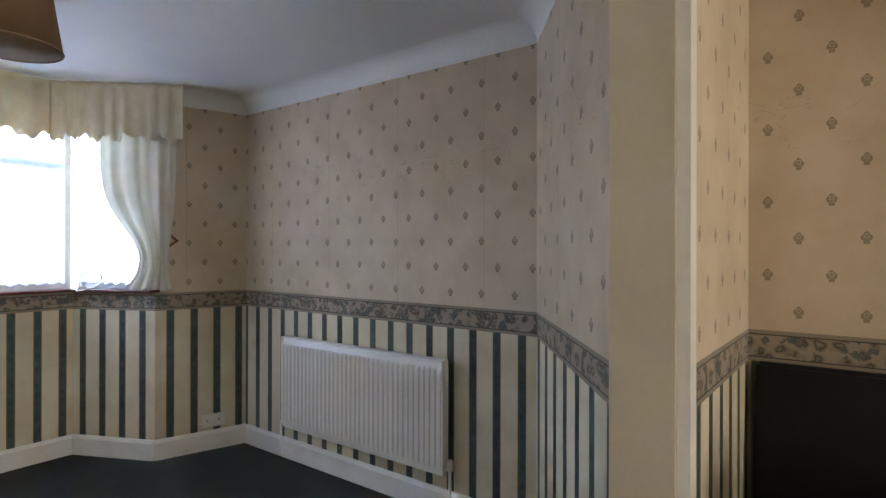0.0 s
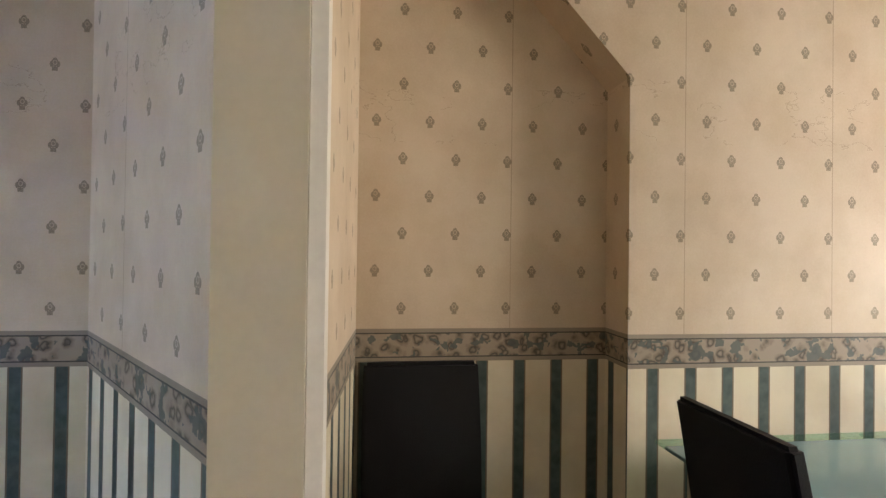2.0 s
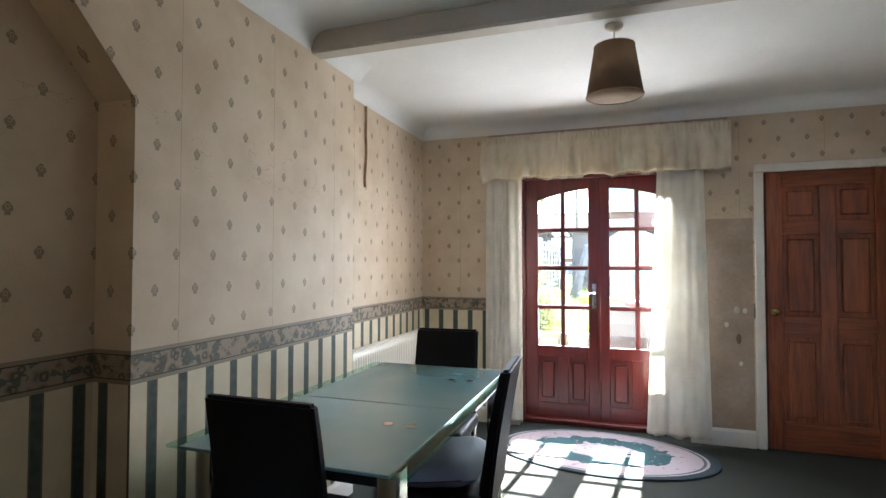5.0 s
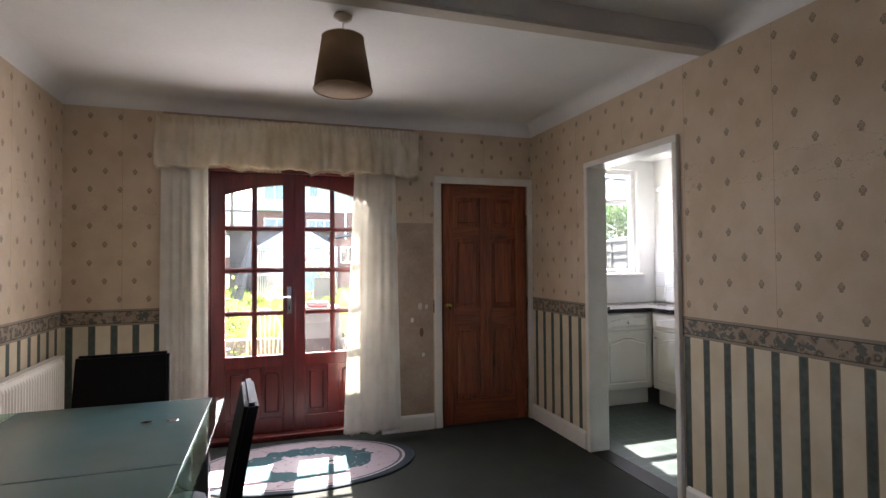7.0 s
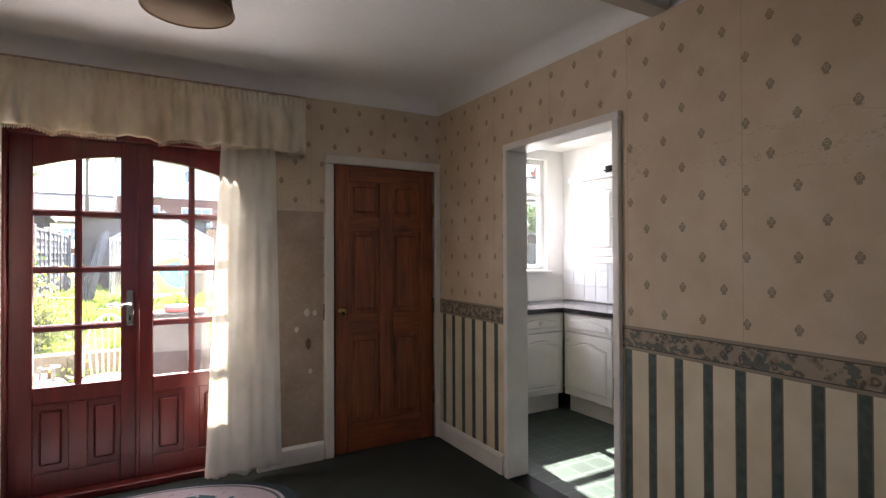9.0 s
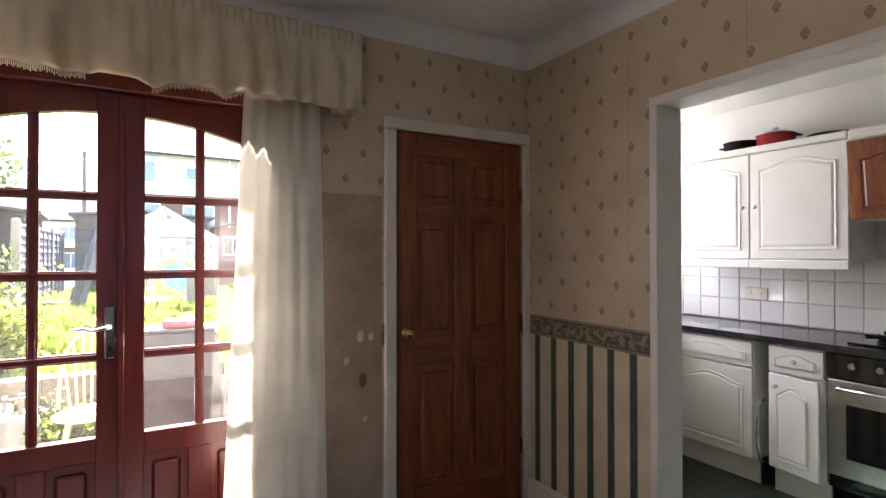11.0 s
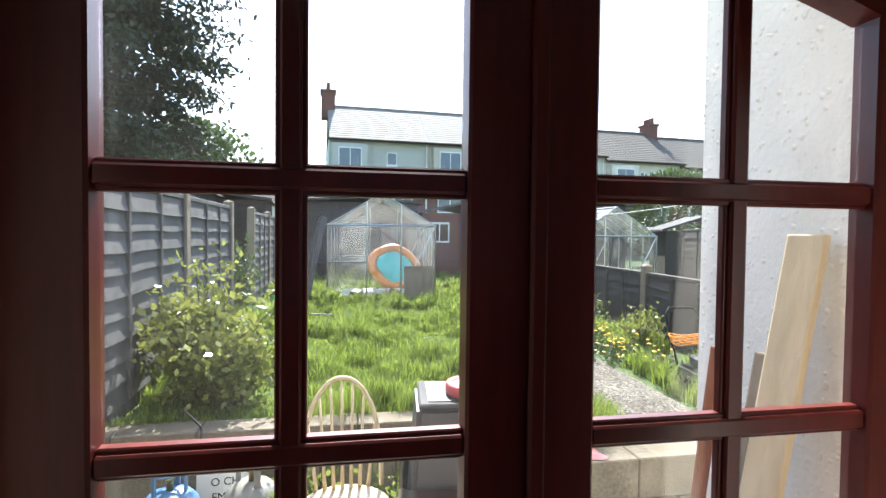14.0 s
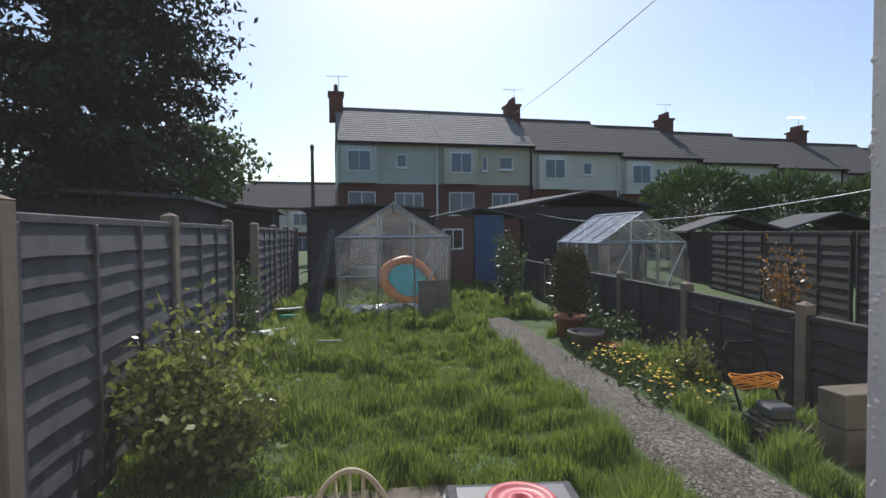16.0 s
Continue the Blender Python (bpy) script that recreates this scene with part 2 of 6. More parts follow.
M["curtain"] = fabric("cream_brocade", (0.66, 0.635, 0.56), (0.82, 0.80, 0.72), 0.35)
M["pelmet"] = fabric("cream_pelmet_cloth", (0.62, 0.53, 0.37), (0.80, 0.74, 0.60), 0.33)
M["shade"] = fabric("tan_shade_cloth", (0.26, 0.16, 0.085), (0.34, 0.22, 0.12), 0.3)


def glass(name, tint=(0.96, 0.99, 0.97), rough=0.0, ior=1.45, dirt=0.0):
    q = Mat(name, rough)
    gl = q.n("BsdfGlossy", Roughness=0.02)
    tr = q.n("BsdfTransparent")
    tr.inputs[0].default_value = (*tint, 1)
    lw = q.n("LayerWeight", Blend=0.5)
    fr = q.op("ADD", 0.03, q.op("MULTIPLY", q.op("POWER", lw.outputs["Facing"], 4.0), 0.6))
    mx = q.n("MixShader")
    q.link(fr, mx.inputs[0])
    q.link(tr.outputs[0], mx.inputs[1])
    q.link(gl.outputs[0], mx.inputs[2])
    out = mx.outputs[0]
    if dirt:
        df = q.n("BsdfTranslucent")
        df.inputs[0].default_value = (0.8, 0.8, 0.78, 1)
        m2 = q.n("MixShader")
        q.link(q.op("MULTIPLY", q.ramp(q.noise(5, 6), [(0.4, (0.25,) * 3), (0.75, (1,) * 3)]), dirt), m2.inputs[0])
        q.link(out, m2.inputs[1])
        q.link(df.outputs[0], m2.inputs[2])
        out = m2.outputs[0]
    q.link(out, q.t.nodes["Material Output"].inputs["Surface"])
    return q.m


M["glass"] = glass("window_glass", dirt=0.009)


# ---- mesh helpers ----
def finish(bm, name, mat, parent=None, smooth=False):
    me = bpy.data.meshes.new(name)
    if smooth:
        for f in bm.faces:
            f.smooth = True
    bm.normal_update()
    bm.to_mesh(me)
    bm.free()
    me.materials.append(mat)
    ob = new(name, me)
    if parent is not None:
        ob.parent = parent
    return ob


def part(name, bm, mat, parent, label="", smooth=False):
    ob = finish(bm, name, mat, parent, smooth)
    return tagged(ob, label) if label else ob


def thing(name, label, category, group="", at=None, kind=""):
    ob = new(name)
    if at is not None:
        ob.matrix_basis = at
    return tagged(ob, label, category, group, kind)


def add_box(bm, x0, y0, z0, x1, y1, z1, bevel=0.0, m=None, seg=1):
    vs = [bm.verts.new((x, y, z)) for x in (x0, x1) for y in (y0, y1) for z in (z0, z1)]
    fs = [(0, 1, 3, 2), (4, 6, 7, 5), (0, 4, 5, 1), (2, 3, 7, 6), (0, 2, 6, 4), (1, 5, 7, 3)]
    faces = [bm.faces.new([vs[i] for i in f]) for f in fs]
    if bevel:
        edges = list({e for f in faces for e in f.edges})
        r = bmesh.ops.bevel(bm, geom=edges, offset=bevel, segments=seg, affect="EDGES", profile=0.6)
        vs = list({v for v in r["verts"]} | {v for v in vs if v.is_valid})
    if m is not None:
        bmesh.ops.transform(bm, matrix=m, verts=vs)
    return vs


def box(*a, bevel=0.0, m=None, seg=1):
    bm = bmesh.new()
    add_box(bm, *a, bevel=bevel, m=m, seg=seg)
    return bm


def prism(outline, z0, z1):
    """A plan outline carried up from z0 to z1."""
    bm = bmesh.new()
    lo = [bm.verts.new((x, y, z0)) for x, y in outline]
    hi = [bm.verts.new((x, y, z1)) for x, y in outline]
    k = len(outline)
    bm.faces.new(lo[::-1])
    bm.faces.new(hi)
    for i in range(k):
        bm.faces.new((lo[i], lo[(i + 1) % k], hi[(i + 1) % k], hi[i]))
    bmesh.ops.recalc_face_normals(bm, faces=bm.faces)
    return bm


def lathe(profile, seg=24, m=None, bm=None):
    bm = bm or bmesh.new()
    rings = []
    for r, z in profile:
        rings.append([bm.verts.new((r * math.cos(2 * math.pi * i / seg), r * math.sin(2 * math.pi * i / seg), z)) for i in range(seg)])
    for a, b in zip(rings, rings[1:]):
        for i in range(seg):
            bm.faces.new((a[i], a[(i + 1) % seg], b[(i + 1) % seg], b[i]))
    for ring, flip in ((rings[0], True), (rings[-1], False)):
        if (ring[0].co.xy).length > 1e-4:
            bm.faces.new(ring[::-1] if flip else ring)
    bmesh.ops.remove_doubles(bm, verts=[v for r_ in rings for v in r_], dist=1e-5)
    if m is not None:
        bmesh.ops.transform(bm, matrix=m, verts=[v for v in bm.verts])
    return bm


def tube(points, r, seg=8, bm=None, r1=None):
    """A round rod along points, tapering from r to r1."""
    bm = bm or bmesh.new()
    pts = [Vector(p) for p in points]
    rings = []
    for i, p in enumerate(pts):
        d = (pts[min(i + 1, len(pts) - 1)] - pts[max(i - 1, 0)]).normalized()
        a = d.orthogonal().normalized() if abs(d.z) > 0.95 else d.cross(Vector((0, 0, 1))).normalized()
        b = d.cross(a)
        rr = r if r1 is None else r + (r1 - r) * i / (len(pts) - 1)
        rings.append([bm.verts.new(p + (a * math.cos(2 * math.pi * j / seg) + b * math.sin(2 * math.pi * j / seg)) * rr) for j in range(seg)])
    for a, b in zip(rings, rings[1:]):
        for j in range(seg):
            bm.faces.new((a[j], b[j], b[(j + 1) % seg], a[(j + 1) % seg]))
    bm.faces.new(rings[0])
    bm.faces.new(rings[-1][::-1])
    return bm


def wall(name, axis, at, thick, a0, a1, z0, z1, holes=(), mat=None, label="", cat="wall"):
    """A wall whose faces lie at `at` and `at + thick` on one axis; holes (a0, a1, z0, z1) go through it."""
    us = sorted({a0, a1, *[h[i] for h in holes for i in (0, 1)]})
    zs = sorted({z0, z1, *[h[i] for h in holes for i in (2, 3)]})
    solid = {}
    for i in range(len(us) - 1):
        for j in range(len(zs) - 1):
            u, z = (us[i] + us[i + 1]) / 2, (zs[j] + zs[j + 1]) / 2
            solid[i, j] = not any(h[0] < u < h[1] and h[2] < z < h[3] for h in holes)
    bm = bmesh.new()
    cache = {}

    def V(u, z, s):
        key = (u, z, s)
        if key not in cache:
            w = at + (thick if s else 0)
            cache[key] = bm.verts.new((w, u, z) if axis == "x" else (u, w, z))
        return cache[key]

    for (i, j), ok in solid.items():
        if not ok:
            continue
        u0, u1, w0, w1 = us[i], us[i + 1], zs[j], zs[j + 1]
        bm.faces.new((V(u0, w0, 0), V(u1, w0, 0), V(u1, w1, 0), V(u0, w1, 0)))
        bm.faces.new((V(u0, w0, 1), V(u0, w1, 1), V(u1, w1, 1), V(u1, w0, 1)))
        for di, dj, p, r_ in ((-1, 0, (u0, w0), (u0, w1)), (1, 0, (u1, w0), (u1, w1)), (0, -1, (u0, w0), (u1, w0)), (0, 1, (u0, w1), (u1, w1))):
            if not solid.get((i + di, j + dj), False):
                bm.faces.new((V(*p, 0), V(*p, 1), V(*r_, 1), V(*r_, 0)))
    bmesh.ops.recalc_face_normals(bm, faces=bm.faces)
    return tagged(finish(bm, name, mat or M["paper"]), label, cat, kind="structure")


def structure(name, bm, mat, label, cat, smooth=False):
    return tagged(finish(bm, name, mat, None, smooth), label, cat, kind="structure")


# ---- the rooms ----
W, TOP, CEIL = 3.47, 2.42, 2.52
structure("floor", prism([(-0.1, 0.2), (-0.1, -6.9), (0.45, -7.35), (0.85, -7.9), (2.6, -7.9), (3.0, -7.35), (3.58, -6.9), (3.58, 0.2)], -0.15, 0.0), M["carpet"], "dark green fitted carpet, worn and dusty", "floor")
DOOR_X0, DOOR_X1, DOOR_TOP = 0.866, 2.15, 2.10
wall("wall_north", "y", 0.0, 0.30, -0.15, 3.59, 0, CEIL + 0.1, [(DOOR_X0, DOOR_X1, 0, DOOR_TOP), (2.645, 3.435, 0, 2.0)], None, "patterned wallpaper wall round the french doors")
wall("wall_west", "x", -0.15, 0.15, -6.95, 0.0, 0, CEIL + 0.1, (), None, "wallpapered party wall with a leafy border")
wall("wall_east", "x", W, 0.12, -7.2, 0.0, 0, CEIL + 0.1, [(-1.75, -0.85, 0, 2.04), (-3.80, -3.0, 0, 1.99)], None, "wallpapered wall with the kitchen opening")

# chimney breast with a clipped corner arch over the alcove beside it
BR = 0.165
structure("wall_chimney_breast", prism([(0, -1.575), (BR, -1.575), (BR, -3.052), (0, -3.052)], 0, CEIL), M["paper"], "wallpapered chimney breast", "wall")


def alcove_head():
    bm = bmesh.new()
    prof = [(-3.052, 1.865), (-3.052, CEIL), (-3.93, CEIL), (-3.93, 2.30), (-3.62, 2.30), (-3.33, 2.165)]
    a = [bm.verts.new((0.0, y, z)) for y, z in prof]
    b = [bm.verts.new((BR, y, z)) for y, z in prof]
    bm.faces.new(a)
    bm.faces.new(b[::-1])
    for i in range(len(prof)):
        j = (i + 1) % len(prof)
        bm.faces.new((a[i], b[i], b[j], a[j]))
    bmesh.ops.recalc_face_normals(bm, faces=bm.faces)
    return bm


structure("wall_alcove_head", alcove_head(), M["paper"], "wallpapered sloping head over the alcove", "wall")
# dividing nib wall: papered on both sides, painted lining at its end
NIB = [(0.0, -3.915), (0.855, -3.962), (0.868, -4.105), (0.0, -4.73)]
structure("wall_nib", prism(NIB, 0, CEIL), M["paper"], "wallpapered nib wall between the two rooms", "wall")
structure("trim_nib_lining", prism([(0.857, -3.966), (0.903, -3.966), (0.916, -4.107), (0.869, -4.114)], 0, 2.419), M["cream"], "cream painted timber lining of the room opening", "trim")
structure("trim_nib_bead", prism([(0.82, -3.938), (0.886, -3.938), (0.893, -3.9645), (0.82, -3.9645)], 0, 2.419), M["white"], "white painted bead on the lining's edge", "trim")
wall("wall_divider_head", "y", -4.088, 0.15, 0.917, W, 2.30, CEIL, (), M["ceiling"], "painted downstand over the room opening")
# front room bay
BAYX = [(0.0, -6.90), (0.52, -7.08), (0.775, -7.62), (2.70, -7.66), (2.95, -7.08), (3.47, -6.90)]


def panel(p, r_, z0, z1, t=0.12):
    d = Vector((r_[0] - p[0], r_[1] - p[1]))
    nrm = Vector((d.y, -d.x)).normalized() * t
    if nrm.y > 0:
        nrm = -nrm
    return prism([p, r_, (r_[0] + nrm.x, r_[1] + nrm.y), (p[0] + nrm.x, p[1] + nrm.y)], z0, z1)


for i, (p, r_) in enumerate(zip(BAYX, BAYX[1:])):
    if i in (0, 4):
        structure("wall_bay", panel(p, r_, 0, CEIL), M["paper"], "wallpapered splay of the front bay", "wall")
    else:
        structure("wall_bay", panel(p, r_, 0, 1.06), M["paper"], "striped wallpaper dado below the bay window", "wall")
        structure("wall_bay", panel(p, r_, 2.16, CEIL), M["paper"], "wallpaper over the bay window", "wall")
structure("ceiling", prism([(-0.1, 0.1), (-0.1, -4.05), (3.55, -4.05), (3.55, 0.1)], CEIL, CEIL + 0.1), M["ceiling"], "off-white painted ceiling", "ceiling")
structure("ceiling_front", prism([(-0.1, -4.09), (-0.1, -6.95), (0.45, -7.5), (0.85, -7.95), (2.6, -7.95), (3.05, -7.5), (3.55, -6.95), (3.55, -4.09)], 2.335, 2.435), M["ceiling"], "lower off-white ceiling of the front room", "ceiling")


def cove(p, r_, z=TOP, size=0.10, inside=(1.7, -2.0)):
    """A concave coving from p to r_ (plan points on the wall face)."""
    bm = bmesh.new()
    a, b = Vector((*p, 0)), Vector((*r_, 0))
    d = (b - a).normalized()
    nrm = Vector((-d.y, d.x, 0))
    if (Vector((*inside, 0)) - a).dot(nrm) < 0:
        nrm = -nrm
    prof = [(0, 0)] + [(size * (1 - math.cos(t)), size * math.sin(t)) for t in np.linspace(0.0, math.pi / 2, 13)] + [(0, size)]
    rows = [[bm.verts.new(o + nrm * u + Vector((0, 0, z + w))) for u, w in prof] for o in (a, b)]
    k = len(prof)
    for i in range(k):
        j = (i + 1) % k
        bm.faces.new((rows[0][i], rows[1][i], rows[1][j], rows[0][j]))
    bm.faces.new(rows[0])
    bm.faces.new(rows[1][::-1])
    bmesh.ops.remove_doubles(bm, verts=bm.verts, dist=1e-5)
    bmesh.ops.recalc_face_normals(bm, faces=bm.faces)
    return bm


for p, r_ in (((0, 0), (W, 0)), ((W, 0), (W, -3.95)), ((0, 0), (0, -1.575)), ((BR, -1.475), (BR, -3.92))):
    structure("trim_coving", cove(p, r_), M["ceiling"], "off-white painted coving", "trim")
for p, r_ in (((0, -4.73), (0, -6.90)), ((0.0, -4.73), (0.865, -4.105)), ((0, -6.90), (0.52, -7.08)), ((W, -4.2), (W, -6.84))):
    structure("trim_coving", cove(p, r_, 2.232, 0.104, (1.7, -5.6)), M["ceiling"], "white moulded cornice of the front room", "trim")
structure("trim_ceiling_beam", box(0.10, -2.03, 2.41, W - 0.0, -1.925, CEIL + 0.02, bevel=0.012), M["beam"], "beige painted ceiling beam", "beam")


def skirting(p, r_, inside=(1.7, -2), h=0.125, t=0.018):
    a, b = Vector(p), Vector(r_)
    d = (b - a).normalized()
    nrm = Vector((-d.y, d.x))
    if (Vector(inside) - a).dot(nrm) < 0:
        nrm = -nrm
    bm = bmesh.new()
    prof = [(0, 0), (t, 0), (t, h - 0.02), (t * 0.45, h), (0, h)]
    rows = [[bm.verts.new((o.x + nrm.x * u, o.y + nrm.y * u, z)) for u, z in prof] for o in (a, b)]
    k = len(prof)
    for i in range(k):
        j = (i + 1) % k
        bm.faces.new((rows[0][i], rows[1][i], rows[1][j], rows[0][j]))
    bm.faces.new(rows[0])
    bm.faces.new(rows[1][::-1])
    bmesh.ops.recalc_face_normals(bm, faces=bm.faces)
    return structure("baseboard", bm, M["white"], "chipped white painted skirting board", "skirting")


for p, r_ in (((0, 0), (DOOR_X0, 0)), ((DOOR_X1, 0), (2.575, 0)), ((W, 0), (W, -0.82)), ((W, -1.78), (W, -2.92)), ((BR, -1.59), (BR, -3.03)), ((0, -0.02), (0, -1.56)), ((0, -3.07), (0, -3.92))):
    skirting(p, r_)
for p, r_ in ((BAYX[0], BAYX[1]), (BAYX[1], BAYX[2]), (BAYX[2], BAYX[3]), ((0, -4.75), (0, -6.88)), ((0.02, -4.72), (0.85, -4.12))):
    skirting(p, r_, (1.7, -5.6))


# ---- french doors ----
def arch_z(x):
    return 1.957 - 0.36 * (x - 1.495) ** 2


def french_leaf(x0, x1, gx0, gx1, handle_x=None):
    leaf = thing("french_door", "mahogany-stained timber french door with eight glazed panes", "door", "french doors", kind="structure")
    Y0, Y1 = 0.170, 0.215
    for a, b in ((x0, gx0), (gx1, x1)):
        part("stile", box(a, Y0, 0.045, b, Y1, 2.04, bevel=0.004), M["mahogany"], leaf)
    mid = (gx0 + gx1) / 2
    part("bottom_rail", box(gx0, Y0, 0.045, gx1, Y1, 0.16, bevel=0.003), M["mahogany"], leaf)
    part("lock_rail", box(gx0, Y0, 0.545, gx1, Y1, 0.638, bevel=0.003), M["mahogany"], leaf)
    part("muntin", box(mid - 0.045, Y0, 0.16, mid + 0.045, Y1, 0.545, bevel=0.003), M["mahogany"], leaf)
    for a, b in ((gx0, mid - 0.045), (mid + 0.045, gx1)):
        bm = box(a, Y0 + 0.018, 0.16, b, Y1 - 0.012, 0.545)
        add_box(bm, a + 0.028, Y0 + 0.004, 0.20, b - 0.028, Y0 + 0.02, 0.505, bevel=0.012)
        part("raised_panel", bm, M["mahogany"], leaf)
    # top rail with a curved lower edge
    bm = bmesh.new()
    xs = np.linspace(gx0, gx1, 13)
    cols = [[bm.verts.new((x, y, z)) for y in (Y0, Y1) for z in (arch_z(x), 2.04)] for x in xs]
    for c, d in zip(cols, cols[1:]):
        for i, j in ((0, 1), (1, 3), (3, 2), (2, 0)):
            bm.faces.new((c[i], c[j], d[j], d[i]))
    bmesh.ops.recalc_face_normals(bm, faces=bm.faces)
    part("top_rail", bm, M["mahogany"], leaf)
    bar = 0.0125

    def glazing(a0, z0, a1, z1):
        q = bmesh.new()
        k = 0.006 if a1 - a0 > z1 - z0 else 0.0085
        add_box(q, a0, Y0 + k, z0, a1, Y1 - k, z1, bevel=0.003)
        if a1 - a0 > z1 - z0:
            add_box(q, a0, Y0 + 0.014, z0 - 0.006, a1, Y1 - 0.014, z1 + 0.006, bevel=0.002)
        else:
            add_box(q, a0 - 0.006, Y0 + 0.0155, z0, a1 + 0.006, Y1 - 0.0155, z1, bevel=0.002)
        return q
    for z in (0.962, 1.292, 1.614):
        part("glazing_bar", glazing(gx0, z - bar, gx1, z + bar), M["mahogany"], leaf)
    part("glazing_bar", glazing(mid - bar, 0.63, mid + bar, 1.955), M["mahogany"], leaf)
    zs = [0.636, 0.962, 1.292, 1.614, 1.96]
    for i in range(4):
        for a, b in ((gx0, mid), (mid, gx1)):
            ob = part("pane", box(a + 0.002, 0.1965, zs[i], b - 0.002, 0.2, zs[i + 1] - 0.004), M["glass"], leaf)
            ob.visible_shadow = False
    return leaf


leaf_l = french_leaf(0.885, 1.492, 0.992, 1.408)
leaf_r = french_leaf(1.498, 2.105, 1.577, 2.0)
part("meeting_bead", box(1.484, 0.155, 0.045, 1.506, 0.1695, 2.04, bevel=0.004), M["mahogany"], leaf_l)


def lever_handle(parent):
    h = part("handle", box(1.436, 0.160, 0.955, 1.474, 0.1695, 1.165, bevel=0.006, seg=2), M["chrome"], parent, "scrolled chrome lever handle on its plate")
    part("lever", tube([(1.455, 0.165, 1.085), (1.455, 0.125, 1.085), (1.43, 0.115, 1.083), (1.40, 0.115, 1.076), (1.37, 0.115, 1.086), (1.335, 0.117, 1.084)], 0.0085, 10, r1=0.006), M["chrome"], h, smooth=True)
    part("keyhole", box(1.451, 0.157, 0.985, 1.459, 0.1602, 1.012, bevel=0.002), M["leather"], h)


lever_handle(leaf_l)
fr = thing("door_frame", "mahogany-stained frame and sill of the french doors", "door frame", kind="structure")
part("jamb", box(DOOR_X0, 0.12, 0, 0.885, 0.26, 2.10, bevel=0.004), M["mahogany"], fr)
part("jamb", box(2.105, 0.12, 0, DOOR_X1, 0.26, 2.10, bevel=0.004), M["mahogany"], fr)
part("head", box(0.885, 0.12, 2.04, 2.105, 0.26, 2.10, bevel=0.004), M["mahogany"], fr)
part("sill", box(0.885, 0.10, 0, 2.105, 0.34, 0.045, bevel=0.008), M["mahogany"], fr)


# ---- curtains and pelmet ----
def cloth(name, x0, x1, z0, z1, y, folds, depth, mat, parent, waist=None, flare=0.0, hem=0.008, seed=1, step=0.011, lean=0.0, label=""):
    """A hanging cloth in soft folds; waist (z, x) draws it in; flare widens it to the bottom."""
    rnd = random.Random(seed)
    ph = [rnd.uniform(0, 6.28) for _ in range(6)]
    nx, nz = max(12, int((x1 - x0) / step)), max(10, int((z1 - z0) / 0.028))
    bm = bmesh.new()
    grid = []
    for j in range(nz + 1):
        v = j / nz
        row = []
        for i in range(nx + 1):
            u = i / nx
            z = z1 + (z0 - z1) * v
            w = (x1 - x0) * (1 + flare * v)
            x = x0 + lean * v + u * w
            amp = depth * (0.55 + 0.45 * v)
            if waist:
                pull = math.exp(-((z - waist[0]) / 0.28) ** 2) * waist[2]
                x = x * (1 - pull) + (waist[1] + (u - 0.5) * 0.16) * pull
            a = folds * 6.283 * (u + 0.035 * math.sin(7.3 * u + ph[1]) + 0.018 * math.sin(19 * u + ph[2]))
            amp *= 0.45 + 0.75 * abs(noise.noise(Vector((folds * u * 0.9, 0.6 * v, seed * 3.7)))) * 1.6
            d = amp * (math.sin(a + ph[0] + 0.5 * math.sin(2.1 * v + ph[1])) + 0.45 * math.sin(a * 0.53 + ph[2] + 1.3 * v) + 0.22 * math.sin(a * 2.3 + ph[3] + 2.0 * v))
            if j == nz:
                z += hem * math.sin(a * 0.7 + ph[4]) + hem * 0.6 * math.sin(a * 1.9 + ph[5])
            row.append(bm.verts.new((x, y + d, z)))
        grid.append(row)
    for a, b in zip(grid, grid[1:]):
        for i in range(nx):
            bm.faces.new((a[i], a[i + 1], b[i + 1], b[i]))
    ob = part(name, bm, mat, parent, label, smooth=True)
    so = ob.modifiers.new("thick", "SOLIDIFY")
    so.thickness = 0.0025
    return ob


